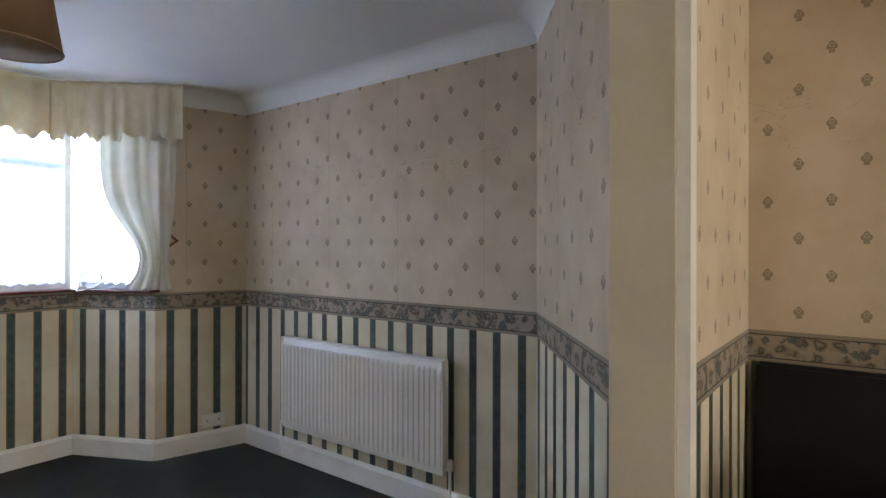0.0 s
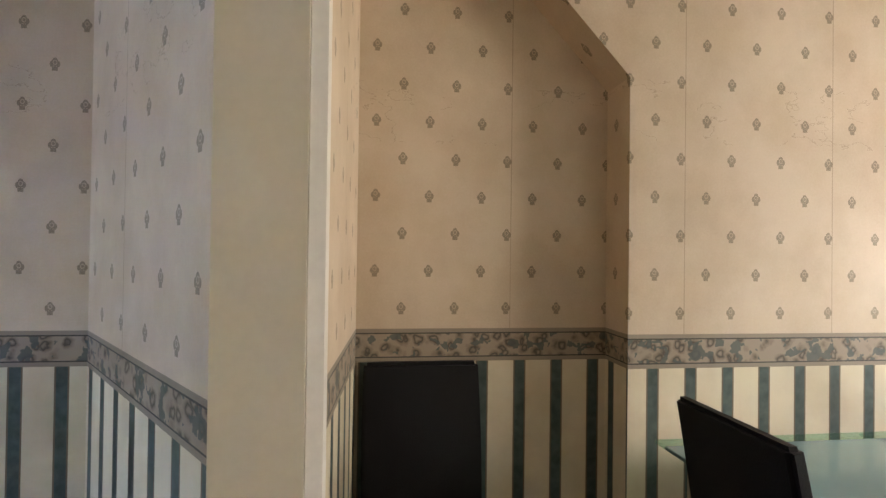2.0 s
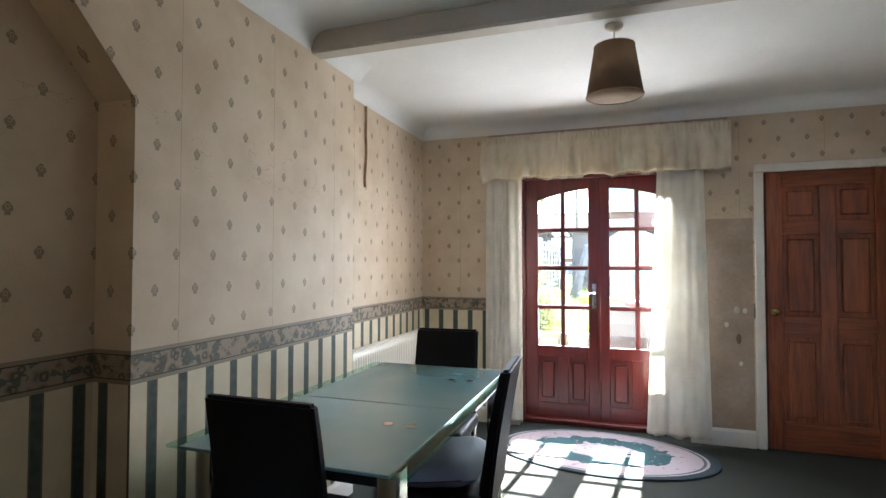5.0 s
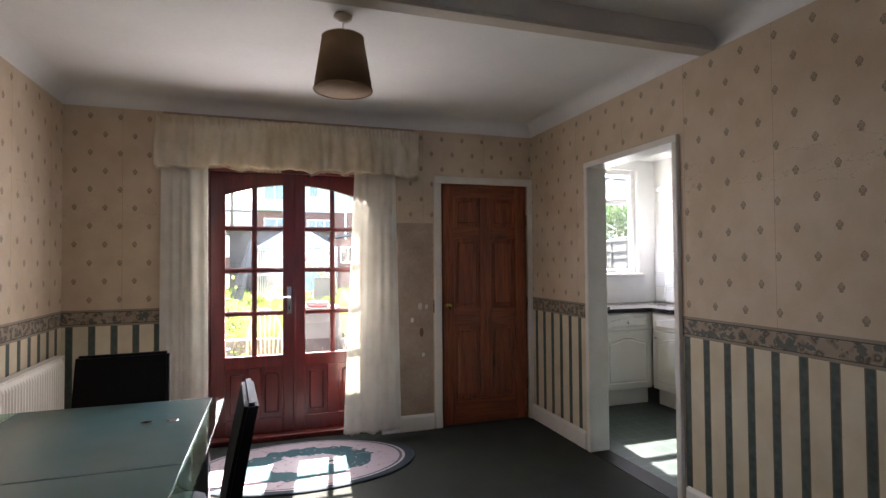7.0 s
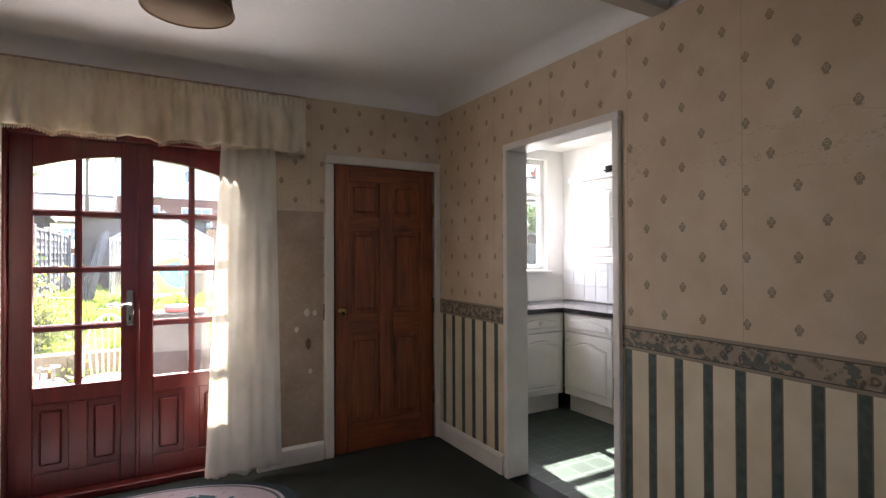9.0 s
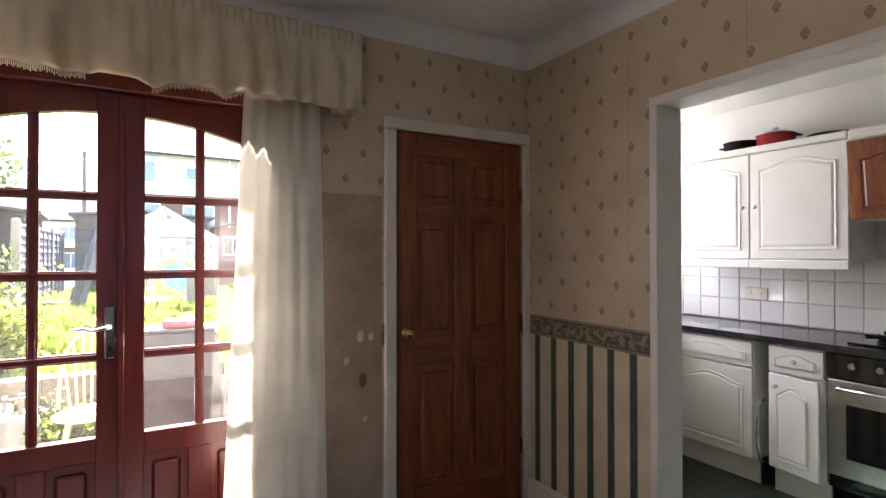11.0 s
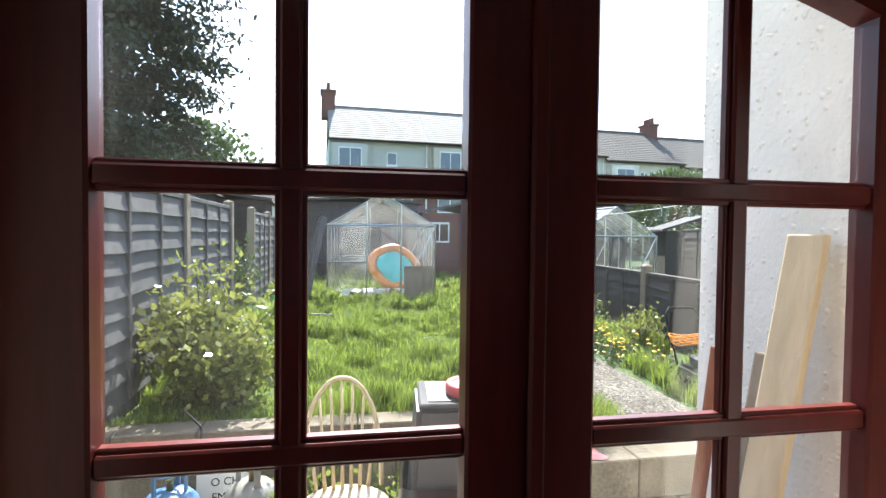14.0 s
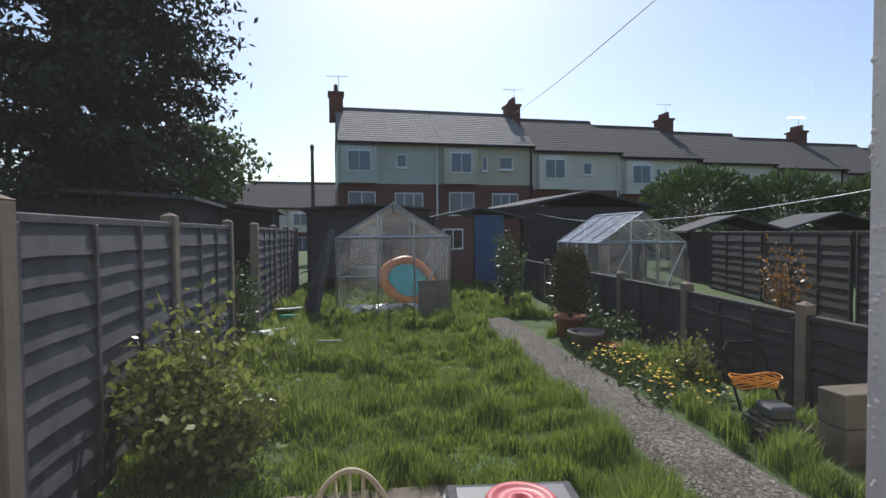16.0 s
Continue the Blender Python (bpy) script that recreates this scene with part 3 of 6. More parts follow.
cur = thing("curtain", "long cream brocade curtain hanging beside the french doors", "curtain", "curtains")
cloth("drape", 0.60, 0.90, 0.05, 2.31, -0.075, 4.5, 0.020, M["curtain"], cur, seed=3, lean=-0.01, flare=0.05)
cur = thing("curtain", "long cream brocade curtain, sunlit, partly over the french doors", "curtain", "curtains")
cloth("drape", 1.94, 2.24, 0.05, 2.31, -0.085, 5.0, 0.013, M["curtain"], cur, seed=8, lean=-0.10, flare=0.48)
pel = thing("pelmet", "gathered cream fabric pelmet with a fringed hem", "pelmet")
def valance(x0, x1, z0, z1, y, parent, seed):
    """A gathered valance: tight pleats at the heading that open into loose uneven folds, a stitched hem line and a wavering edge."""
    bm = bmesh.new()
    nx, nz = int((x1 - x0) / 0.0055), 22
    rows = []

    def n2(u, v, k):
        return noise.noise(Vector((u, v, seed + k)))
    for j in range(nz + 1):
        v = j / nz
        row = []
        for i in range(nx + 1):
            x = x0 + (x1 - x0) * i / nx
            tight = math.exp(-((v - 0.10) / 0.07) ** 2)
            loose = min(1.0, max(0.0, (v - 0.08) / 0.5))
            d = 0.008 * tight * math.sin(x * 205 + 3 * n2(x * 7, 0, 1))
            d += loose * (0.085 * n2(x * 6.5 + 0.25 * n2(x * 2, v * 2, 8), v * 0.5, 2) + 0.055 * n2(x * 17, v * 0.8, 3))
            d += 0.010 * (1 - loose) * n2(x * 24, v * 3, 4) + 0.004 * n2(x * 9, v * 9, 5)
            d -= 0.004 * math.exp(-((v - 0.88) / 0.02) ** 2)
            z = z1 + (z0 - z1) * v + loose * (0.034 * n2(x * 5.5, 0, 6) + 0.016 * n2(x * 14, 0, 7)) * v
            if v < 0.08:
                z += 0.006 * n2(x * 40, 0, 9)
            row.append(bm.verts.new((x, y - d - 0.022 * loose, z)))
        rows.append(row)
    for a, b in zip(rows, rows[1:]):
        for i in range(nx):
            bm.faces.new((a[i], a[i + 1], b[i + 1], b[i]))
    # fringe: short cords below the wavering edge
    cords = bmesh.new()
    last = rows[-1]
    for i in range(0, nx, 1):
        c = last[i].co
        if noise.noise(Vector((c.x * 3, 0, 40))) < -0.22:
            continue
        add_box(cords, c.x - 0.0016, c.y - 0.002, c.z - 0.019 - 0.004 * math.sin(i * 2.3), c.x + 0.0016, c.y + 0.0015, c.z + 0.003)
    ob = part("valance", bm, M["pelmet"], parent, smooth=True)
    ob.modifiers.new("thick", "SOLIDIFY").thickness = 0.0025
    tagged(part("fringe", cords, M["pelmet"], parent), "short cream cord fringe", kind="stuff")


valance(0.575, 2.425, 2.02, 2.372, -0.122, pel, 5)
for a in (0.577, 2.423):
    part("return", box(a - 0.002, -0.13, 2.0, a + 0.002, 0.0, 2.32), M["pelmet"], pel)
part("track_board", box(0.58, -0.10, 2.352, 2.42, -0.001, 2.372, bevel=0.003), M["pine_dark"], pel, "bare timber pelmet board")
# Brown strip under the coving: the shadow over the pelmet, put in as colour.
structure("wall_shadow_strip", box(0.60, -0.004, 2.373, 2.42, 0.001, 2.419), M["plaster"], "plaster-brown strip painting in the shadow above the pelmet", "ceiling")

# bare plaster patch beside the door
structure("wall_bare_patch", box(2.20, -0.0035, 0.125, 2.575, 0.001, 1.66, bevel=0.001), M["plaster"], "stripped bare plaster with filler spots", "wall")
for x, z, r_ in ((2.47, 0.99, 0.028), (2.52, 0.985, 0.02), (2.40, 0.88, 0.02), (2.49, 0.60, 0.018)):
    s = structure("wall_filler_spot", lathe([(r_, 0), (r_ * 0.7, 0.003), (0, 0.004)], 14, pose(x, -0.004, z, 90, 0, 20)), M["white"], "dab of white filler on the plaster", "filler")
structure("wall_damp_stain", lathe([(0.024, 0), (0.016, 0.001), (0, 0.0015)], 9, pose(2.475, -0.004, 0.78, 90, 0, 0) @ Matrix.Diagonal((0.7, 1.6, 1, 1))), surface("brown_stain", (0.10, 0.05, 0.025), (0.2, 0.11, 0.06), 30, 0.8), "brown stain on the plaster", "stain")


# ---- panelled pine door ----
def panel_door(name, w, h, label, wide, tall, mat_v, mat_h, knob=True):
    """Six panels, built from x 0 to w, face at y 0 looking to -y."""
    d = thing(name, label, "door", kind="structure")
    T = 0.04
    st = 0.105
    rails = [(0, 0.20), (0.80, 0.95), (1.53, 1.63), (h - 0.11, h)]
    for a, b in ((0, st), (w - st, w), (w / 2 - 0.05, w / 2 + 0.05)):
        z0, z1 = (0.0, h) if a != w / 2 - 0.05 else (0.2, h - 0.11)
        part("stile", box(a, 0, z0, b, T, z1, bevel=0.004), mat_v, d)
    for z0, z1 in rails:
        for a, b in ((st, w / 2 - 0.05), (w / 2 + 0.05, w - st)) if z0 not in (0,) and z1 != h else ((st, w - st),):
            part("rail", box(a, 0.0005, z0, b, T, z1, bevel=0.003), mat_h, d)
    for (z0, z1) in ((0.20, 0.80), (0.95, 1.53), (1.63, h - 0.11)):
        for a, b in ((st, w / 2 - 0.05), (w / 2 + 0.05, w - st)):
            bm = box(a, 0.016, z0, b, T - 0.012, z1)
            add_box(bm, a + 0.03, 0.005, z0 + 0.03, b - 0.03, 0.018, z1 - 0.03, bevel=0.011)
            part("panel", bm, mat_v, d)
    if knob:
        part("knob", lathe([(0.0, 0.0), (0.026, 0.001), (0.024, 0.006), (0.010, 0.010), (0.010, 0.028), (0.024, 0.038), (0.028, 0.050), (0.022, 0.062), (0, 0.066)], 18, pose(0.045, 0, 0.98, 90, 0, 0)), M["brass"], d, "dull brass knob", smooth=True)
        for z in (0.25, 1.65):
            part("hinge", box(w - 0.004, -0.006, z, w + 0.008, 0.004, z + 0.09, bevel=0.002), M["brass"], d)
    return d


pd = panel_door("door_1", 0.762, 1.985, "closed stained pine six-panel door", 0.762, 1.985, M["pine"], M["pine_dark"])
pd.matrix_basis = pose(2.659, 0.004, 0.006)


def architrave(name, axis, at, a0, a1, top, w=0.068, t=0.02, side=-1, mat=None, label=""):
    a = thing(name, label, "door frame", kind="structure")
    mat = mat or M["white"]

    def seg(u0, u1, z0, z1):
        lo, hi = sorted((at, at + side * t))
        args = (u0, lo, z0, u1, hi, z1) if axis == "y" else (lo, u0, z0, hi, u1, z1)
        return box(*args, bevel=0.006)
    part("upright", seg(a0 - w, a0, 0, top), mat, a)
    part("upright", seg(a1, a1 + w, 0, top), mat, a)
    part("head", seg(a0 - w, a1 + w, top, top + w), mat, a)
    return a


a1_ = architrave("trim_door_architrave", "y", -0.001, 2.647, 3.428, 1.992, 0.062, label="white gloss door architrave with chipped paint")
kl = thing("trim_kitchen_opening", "white painted lining of the kitchen opening", "door frame", kind="structure")
part("upright", box(W - 0.022, -0.885, 0, W + 0.14, -0.845, 2.005, bevel=0.004), M["white"], kl)
part("upright", box(W - 0.022, -1.755, 0, W + 0.14, -1.715, 2.005, bevel=0.004), M["white"], kl)
part("head", box(W - 0.022, -1.755, 2.005, W + 0.14, -0.845, 2.045, bevel=0.004), M["white"], kl)
architrave("trim_hall_architrave", "x", W - 0.001, -3.80, -3.0, 1.99, 0.075, label="white painted architrave of the hall door")
hd = panel_door("door_2", 0.79, 1.98, "closed brown wooden hall door", 0.79, 1.98, M["pine"], M["pine_dark"])
hd.matrix_basis = pose(W + 0.03, -3.005, 0.005, 0, 0, -90)


# ---- radiators ----
def radiator(name, length, height, m, label, valve=True):
    r = thing(name, label, "radiator", "radiators", m)
    bm = bmesh.new()
    n = int(length / 0.0333)
    xs, ys = [], []
    for i in range(n):
        c = (i + 0.5) * length / n
        for dx, dy in ((-0.0125, 0.0), (-0.006, -0.008), (0.006, -0.008), (0.0125, 0.0)):
            xs.append(c + dx)
            ys.append(dy)
    zs = [(0.0, 0.012), (0.03, 0.0), (0.05, 1.0), (height - 0.05, 1.0), (height - 0.03, 0.0), (height, 0.012)]
    rows = [[bm.verts.new((x, (y if k == 1.0 else 0.0) + (k if k < 1 else 0) - 0.06, z)) for x, y in zip(xs, ys)] for z, k in zs]
    for a, b in zip(rows, rows[1:]):
        for i in range(len(xs) - 1):
            bm.faces.new((a[i], a[i + 1], b[i + 1], b[i]))
    part("front_panel", bm, M["radiator"], r)
    part("body", box(0.004, -0.052, 0.01, length - 0.004, -0.02, height - 0.01, bevel=0.008), M["radiator"], r)
    bm = box(0, -0.066, height - 0.004, length, -0.012, height + 0.008, bevel=0.003)
    part("top_grille", bm, M["radiator"], r)
    for a in (0.0, length - 0.006):
        part("side_panel", box(a - 0.003, -0.064, 0.03, a + 0.009, -0.014, height, bevel=0.002), M["radiator"], r)
    for a in (0.12, length - 0.12):
        part("bracket", box(a - 0.02, -0.02, 0.06, a + 0.02, 0.0, height - 0.06), M["radiator"], r)
    for a in ((-0.03,) if not valve else (-0.03, length + 0.03)):
        part("pipe", tube([(a, -0.04, -0.185), (a, -0.04, 0.03), (a + (0.03 if a < 0 else -0.03), -0.04, 0.035)], 0.0075, 8), M["radiator"], r)
    part("valve", lathe([(0.012, 0), (0.017, 0.01), (0.017, 0.045), (0.012, 0.055), (0, 0.057)], 12, pose(length + 0.03, -0.04, 0.03)), M["radiator"], r)
    return r


radiator("radiator", 1.23, 0.555, pose(0.0, -6.42, 0.215, 0, 0, 90) @ pose(0, -0.012, 0), "white enamel panel radiator under the border, on the front room wall")
radiator("radiator", 1.23, 0.56, pose(0.0, -1.40, 0.205, 0, 0, 90) @ pose(0, -0.012, 0), "cream panel radiator behind the dining table")


# ---- dining table ----
def frosted():
    q = Mat("frosted_glass", 0.12, color=(0.30, 0.46, 0.46))
    q.color(q.ramp(q.noise(1.5, 3), [(0.3, (0.16, 0.29, 0.30)), (0.7, (0.24, 0.39, 0.39))]))
    q.rough(q.ramp(q.noise(7, 5), [(0.35, (0.05,) * 3), (0.7, (0.13,) * 3)]))
    q.b.inputs["Transmission Weight"].default_value = 0.25
    return q.m


M["frosted"] = frosted()
M["clear_edge"] = glass("green_edge_glass", (0.72, 0.92, 0.84))
tb = thing("dining_table", "extending dining table with frosted glass top and chrome legs", "table")
TX0, TX1, TY0, TY1, TZ = 0.29, 1.125, -3.03, -1.53, 0.75
for a, b in ((TY0, -2.355), (-2.35, TY1)):
    bm = box(TX0 + 0.055, a, TZ - 0.011, TX1 - 0.055, b, TZ, bevel=0.002)
    part("glass_leaf", bm, M["frosted"], tb)
    for u, v in ((TX0, TX0 + 0.055), (TX1 - 0.055, TX1)):
        part("clear_edge", box(u, a, TZ - 0.011, v, b, TZ - 0.0002, bevel=0.002), M["clear_edge"], tb)
part("apron", box(TX0 + 0.08, TY0 + 0.10, TZ - 0.075, TX0 + 0.12, TY1 - 0.10, TZ - 0.013, bevel=0.003), M["leather"], tb)
part("apron", box(TX1 - 0.12, TY0 + 0.10, TZ - 0.075, TX1 - 0.08, TY1 - 0.10, TZ - 0.013, bevel=0.003), M["leather"], tb)
part("apron", box(TX0 + 0.12, TY0 + 0.08, TZ - 0.075, TX1 - 0.12, TY0 + 0.12, TZ - 0.013, bevel=0.003), M["leather"], tb)
part("apron", box(TX0 + 0.12, TY1 - 0.12, TZ - 0.075, TX1 - 0.12, TY1 - 0.08, TZ - 0.013, bevel=0.003), M["leather"], tb)
for x in (TX0 + 0.09, TX1 - 0.09):
    for y in (TY0 + 0.10, TY1 - 0.10):
        lg = part("leg", box(x - 0.035, y - 0.035, 0.012, x + 0.035, y + 0.035, TZ - 0.013, bevel=0.008, seg=2), M["chrome"], tb)
        part("foot", lathe([(0.025, 0), (0.028, 0.012), (0, 0.012)], 12, pose(x, y, 0)), M["leather"], lg)
for x in (TX1 - 0.16, TX1 - 0.25):
    for y in (TY0 + 0.42, TY1 - 0.33):
        part("glass_stud", lathe([(0.020, 0), (0.020, 0.002), (0.016, 0.003), (0, 0.003)], 16, pose(x, y, TZ)), M["chrome"], tb)


# ---- chairs ----
def chair_model():
    """High-backed chair; seat centre over the origin, back on the -y side, facing +y."""
    c = thing("dining_chair", "black leatherette high-back dining chair", "chair", "dining chairs")
    w = 0.195
    part("seat", box(-w - 0.01, -0.20, 0.40, w + 0.01, 0.21, 0.47, bevel=0.022, seg=3), M["leather"], c, smooth=True)
    bm = bmesh.new()
    n = 10
    rows = []
    for j in range(n + 1):
        v = j / n
        z = 0.40 + 0.535 * v
        y = -0.19 - 0.055 * v - 0.03 * v * v
        hw = w - 0.008 + 0.004 * math.sin(3.1 * v)
        t = 0.026 - 0.006 * v
        rows.append([bm.verts.new((sx * hw, y + sy * t, z)) for sx, sy in ((-1, -1), (1, -1), (1, 1), (-1, 1))])
    for a, b in zip(rows, rows[1:]):
        for i in range(4):
            bm.faces.new((a[i], a[(i + 1) % 4], b[(i + 1) % 4], b[i]))
    bm.faces.new(rows[0][::-1])
    bm.faces.new(rows[-1])
    bmesh.ops.recalc_face_normals(bm, faces=bm.faces)
    sharp = [e for e in bm.edges if e.calc_face_angle(0) > 0.8]
    bmesh.ops.bevel(bm, geom=sharp, offset=0.011, segments=2, affect="EDGES")
    part("backrest", bm, M["leather"], c, smooth=False)
    for sx in (-1, 1):
        for sy in (-1, 1):
            x, y = sx * (w - 0.02), (0.18 if sy > 0 else -0.185)
            part("leg", tube([(x, y, 0.41), (x + 0.004 * sx, y + 0.012 * sy, 0.0)], 0.017, 10, r1=0.013), M["chrome"], c, smooth=True)
    return c


chair = chair_model()
chair.matrix_basis = pose(0.68, -2.80, 0)                       # near end of the table
tagged(chair, "black leatherette high-back dining chair at the table's end")
ch = copy_thing(chair, pose(0.69, -1.60, 0, 0, 0, 183))
tagged(ch, "black leatherette dining chair at the garden end of the table")
ch = copy_thing(chair, pose(0.98, -2.28, 0, 0, 0, 94))
tagged(ch, "black leatherette dining chair with a grey cushion, side on")
ch = copy_thing(chair, pose(0.30, -3.70, 0, 0, 0, -90))
tagged(ch, "black leatherette dining chair standing in the alcove")


def cushion():
    bm = bmesh.new()
    n = 14
    g = []
    for s in (1, -1):
        rows = []
        for j in range(n + 1):
            row = []
            for i in range(n + 1):
                u, v = 2 * i / n - 1, 2 * j / n - 1
                h = ((1 - u ** 4) * (1 - v ** 4)) ** 0.5 * 0.052 + 0.003 * math.sin(7 * u + 3 * v)
                row.append(bm.verts.new((0.19 * u * (1 - 0.06 * v * v), 0.19 * v * (1 - 0.06 * u * u), s * max(h, 0.002))))
            rows.append(row)
        for a, b in zip(rows, rows[1:]):
            for i in range(n):
                f = (a[i], a[i + 1], b[i + 1], b[i])
                bm.faces.new(f if s > 0 else f[::-1])
    return bm


cu = tagged(finish(cushion(), "seat_cushion", surface("grey_cotton", (0.20, 0.19, 0.22), (0.30, 0.29, 0.32), 4, 0.9, bump=0.3, bscale=200), None, True), "plump grey cotton cushion on the chair seat", "cushion")
cu.matrix_basis = pose(0.95, -2.28, 0.515, 4, -6, 8)


# ---- oval rug ----
def rug_mat():
    q = Mat("oval_rug_pile", 0.95)
    sp = q.n("SeparateXYZ")
    q.link(q.objpos(), sp.inputs[0])
    wobv = q.noise(9, 4, q.objpos())
    r_ = q.op("SQRT", q.op("ADD", q.op("POWER", q.op("DIVIDE", sp.outputs[0], 0.76), 2), q.op("POWER", q.op("DIVIDE", sp.outputs[1], 0.46), 2)))
    rw = q.op("ADD", r_, q.op("MULTIPLY", q.op("SUBTRACT", wobv, 0.5), 0.42))
    field = q.ramp(rw, [(0.0, (0.42, 0.38, 0.38)), (0.30, (0.40, 0.34, 0.35)), (0.31, (0.02, 0.075, 0.085)), (0.60, (0.02, 0.065, 0.075)), (0.61, (0.36, 0.30, 0.32))])
    sprig = q.op("GREATER_THAN", q.noise(24, 3, q.objpos()), 0.63)
    field = q.mix(q.op("MULTIPLY", sprig, 0.7), field, (0.22, 0.16, 0.18))
    edge = q.op("GREATER_THAN", r_, 0.91)
    col = q.mix(edge, field, (0.015, 0.03, 0.04))
    line = q.op("MULTIPLY", q.op("GREATER_THAN", r_, 0.86), q.op("LESS_THAN", r_, 0.885))
    q.color(q.mix(line, col, (0.06, 0.09, 0.10)))
    q.bump(q.noise(300, 2, q.objpos()), 0.8, 0.004)
    return q.m


bm = bmesh.new()
rings = []
for s, z in ((1.0, 0.001), (1.0, 0.009), (0.985, 0.013), (0.5, 0.0135), (0.001, 0.0135)):
    rings.append([bm.verts.new((0.76 * s * math.cos(6.2832 * i / 64), 0.46 * s * math.sin(6.2832 * i / 64), z)) for i in range(64)])
for a, b in zip(rings, rings[1:]):
    for i in range(64):
        bm.faces.new((a[i], a[(i + 1) % 64], b[(i + 1) % 64], b[i]))
rug = tagged(finish(bm, "oval_rug", rug_mat()), "oval rug in dusty pink and dark teal before the french doors", "rug")
rug.matrix_basis = pose(1.52, -0.44, 0.0, 0, 0, -2)


# ---- pendant lamps ----
def pendant(x, y, top, zs0, zs1, r0, r1, group="pendant lamps"):
    L = thing("pendant_lamp", "tan fabric drum shade on a white flex", "lamp", group)
    part("ceiling_rose", lathe([(0.045, 0), (0.045, -0.012), (0.02, -0.03), (0, -0.03)], 20, pose(x, y, top)), M["white"], L, smooth=True)
    part("flex", tube([(x, y, top), (x, y, zs1 - 0.05)], 0.0035, 6), M["white"], L)
    bm = bmesh.new()
    lathe([(r0, zs0), (r1, zs1), (r1 - 0.003, zs1), (r0 - 0.003, zs0), (r0, zs0)], 40, pose(x, y, 0), bm)
    sh = part("shade", bm, M["shade"], L, smooth=True)
    for r_, z in ((r0, zs0), (r1, zs1)):
        ring = [(x + r_ * math.cos(6.2832 * i / 40), y + r_ * math.sin(6.2832 * i / 40), z) for i in range(41)]
        part("trim", tube(ring, 0.003, 6), M["shade"], sh)
    bm = bmesh.new()
    for k in range(3):
        a = 2.094 * k
        tube([(x, y, zs1 - 0.03), (x + r1 * math.cos(a), y + r1 * math.sin(a), zs1 - 0.01)], 0.002, 5, bm)
    part("spider", bm, M["chrome"], L)
    part("lamp_holder", lathe([(0.018, 0), (0.018, 0.05), (0, 0.05)], 14, pose(x, y, zs1 - 0.09)), M["white"], L)
    part("bulb", lathe([(0.0, -0.07), (0.018, -0.062), (0.029, -0.035), (0.018, 0.0), (0.013, 0.02), (0, 0.02)], 16, pose(x, y, zs1 - 0.10)), M["white"], L, smooth=True)
    return L


pendant(1.645, -1.60, CEIL, 2.165, 2.415, 0.138, 0.098)
pendant(1.585, -5.825, 2.335, 1.965, 2.22, 0.15, 0.11)


# ---- sockets ----
def socket(m, label):
    s = thing("wall_socket", label, "socket", "", m)
    part("plate", box(-0.073, -0.010, -0.043, 0.073, 0.0, 0.043, bevel=0.004), M["white"], s)
    for x in (-0.035, 0.035):
        part("rocker", box(x - 0.008, -0.013, 0.012, x + 0.008, -0.010, 0.03, bevel=0.002), M["white"], s)
        part("pin_hole", box(x - 0.003, -0.0108, -0.004, x + 0.003, -0.0102, 0.006), M["leather"], s)
    return s


socket(pose(0.20, -6.969, 0.19, 0, 0, 180 - 19.1) @ pose(0, -0.002, 0), "white double wall socket on the striped dado")


# ---- worn wallpaper ----
def torn_strip(y, z0, z1, w, label):
    """A narrow curled tear standing off the alcove wall."""
    bm = bmesh.new()
    rows = []
    for i in range(15):
        v = i / 14
        z = z0 + (z1 - z0) * v
        ww = w * (0.25 + 0.75 * v) * (0.8 + 0.4 * noise.noise(Vector((0, 0, z * 9))))
        rows.append([bm.verts.new((0.003 + d, y + k * ww + 0.022 * noise.noise(Vector((3, 0, z * 5))), z)) for k, d in ((-0.5, 0), (0, 0.004), (0.5, 0.014), (0.3, 0.018))])
    for a, b in zip(rows, rows[1:]):
        for k in range(3):
            bm.faces.new((a[k], a[k + 1], b[k + 1], b[k]))
    return structure("wall_torn_paper", bm, M["torn"], label, "torn wallpaper")


M["torn"] = surface("brown_paper_back", (0.27, 0.16, 0.085), (0.45, 0.31, 0.19), 14, 0.9, bump=0.4)
torn_strip(-1.12, 1.85, 2.41, 0.009, "brown torn seam of wallpaper in the alcove")


# ---- kitchen ----
KX0, KX1, KY = 3.59, 5.30, 0.62
M["kitchen_white"] = surface("white_foil_cupboard", (0.70, 0.70, 0.68), (0.78, 0.78, 0.76), 4, 0.4)
M["worktop"] = surface("black_worktop", (0.012, 0.012, 0.014), (0.035, 0.035, 0.04), 60, 0.18, fine=0.6)
M["steel"] = surface("brushed_steel", (0.42, 0.42, 0.42), (0.55, 0.55, 0.55), 30, 0.3, 1.0)
M["black_glass"] = surface("black_glass", (0.006, 0.006, 0.007), (0.012, 0.012, 0.013), 5, 0.08)


def lino():
    q = Mat("green_lino", 0.35)
    br = q.n("TexBrick", Scale=1.0)
    br.offset = 0.0
    br.inputs["Color1"].default_value = (0.018, 0.034, 0.028, 1)
    br.inputs["Color2"].default_value = (0.03, 0.052, 0.043, 1)
    br.inputs["Mortar"].default_value = (0.065, 0.09, 0.078, 1)
    br.inputs["Mortar Size"].default_value = 0.006
    br.inputs["Brick Width"].default_value = 0.15
    br.inputs["Row Height"].default_value = 0.15
    q.link(q.pos(), br.inputs["Vector"])
    q.color(q.mix(0.5, br.outputs[0], q.ramp(q.noise(30, 4), [(0.3, (0.55,) * 3), (0.7, (1.3,) * 3)]), "MULTIPLY"))
    return q.m


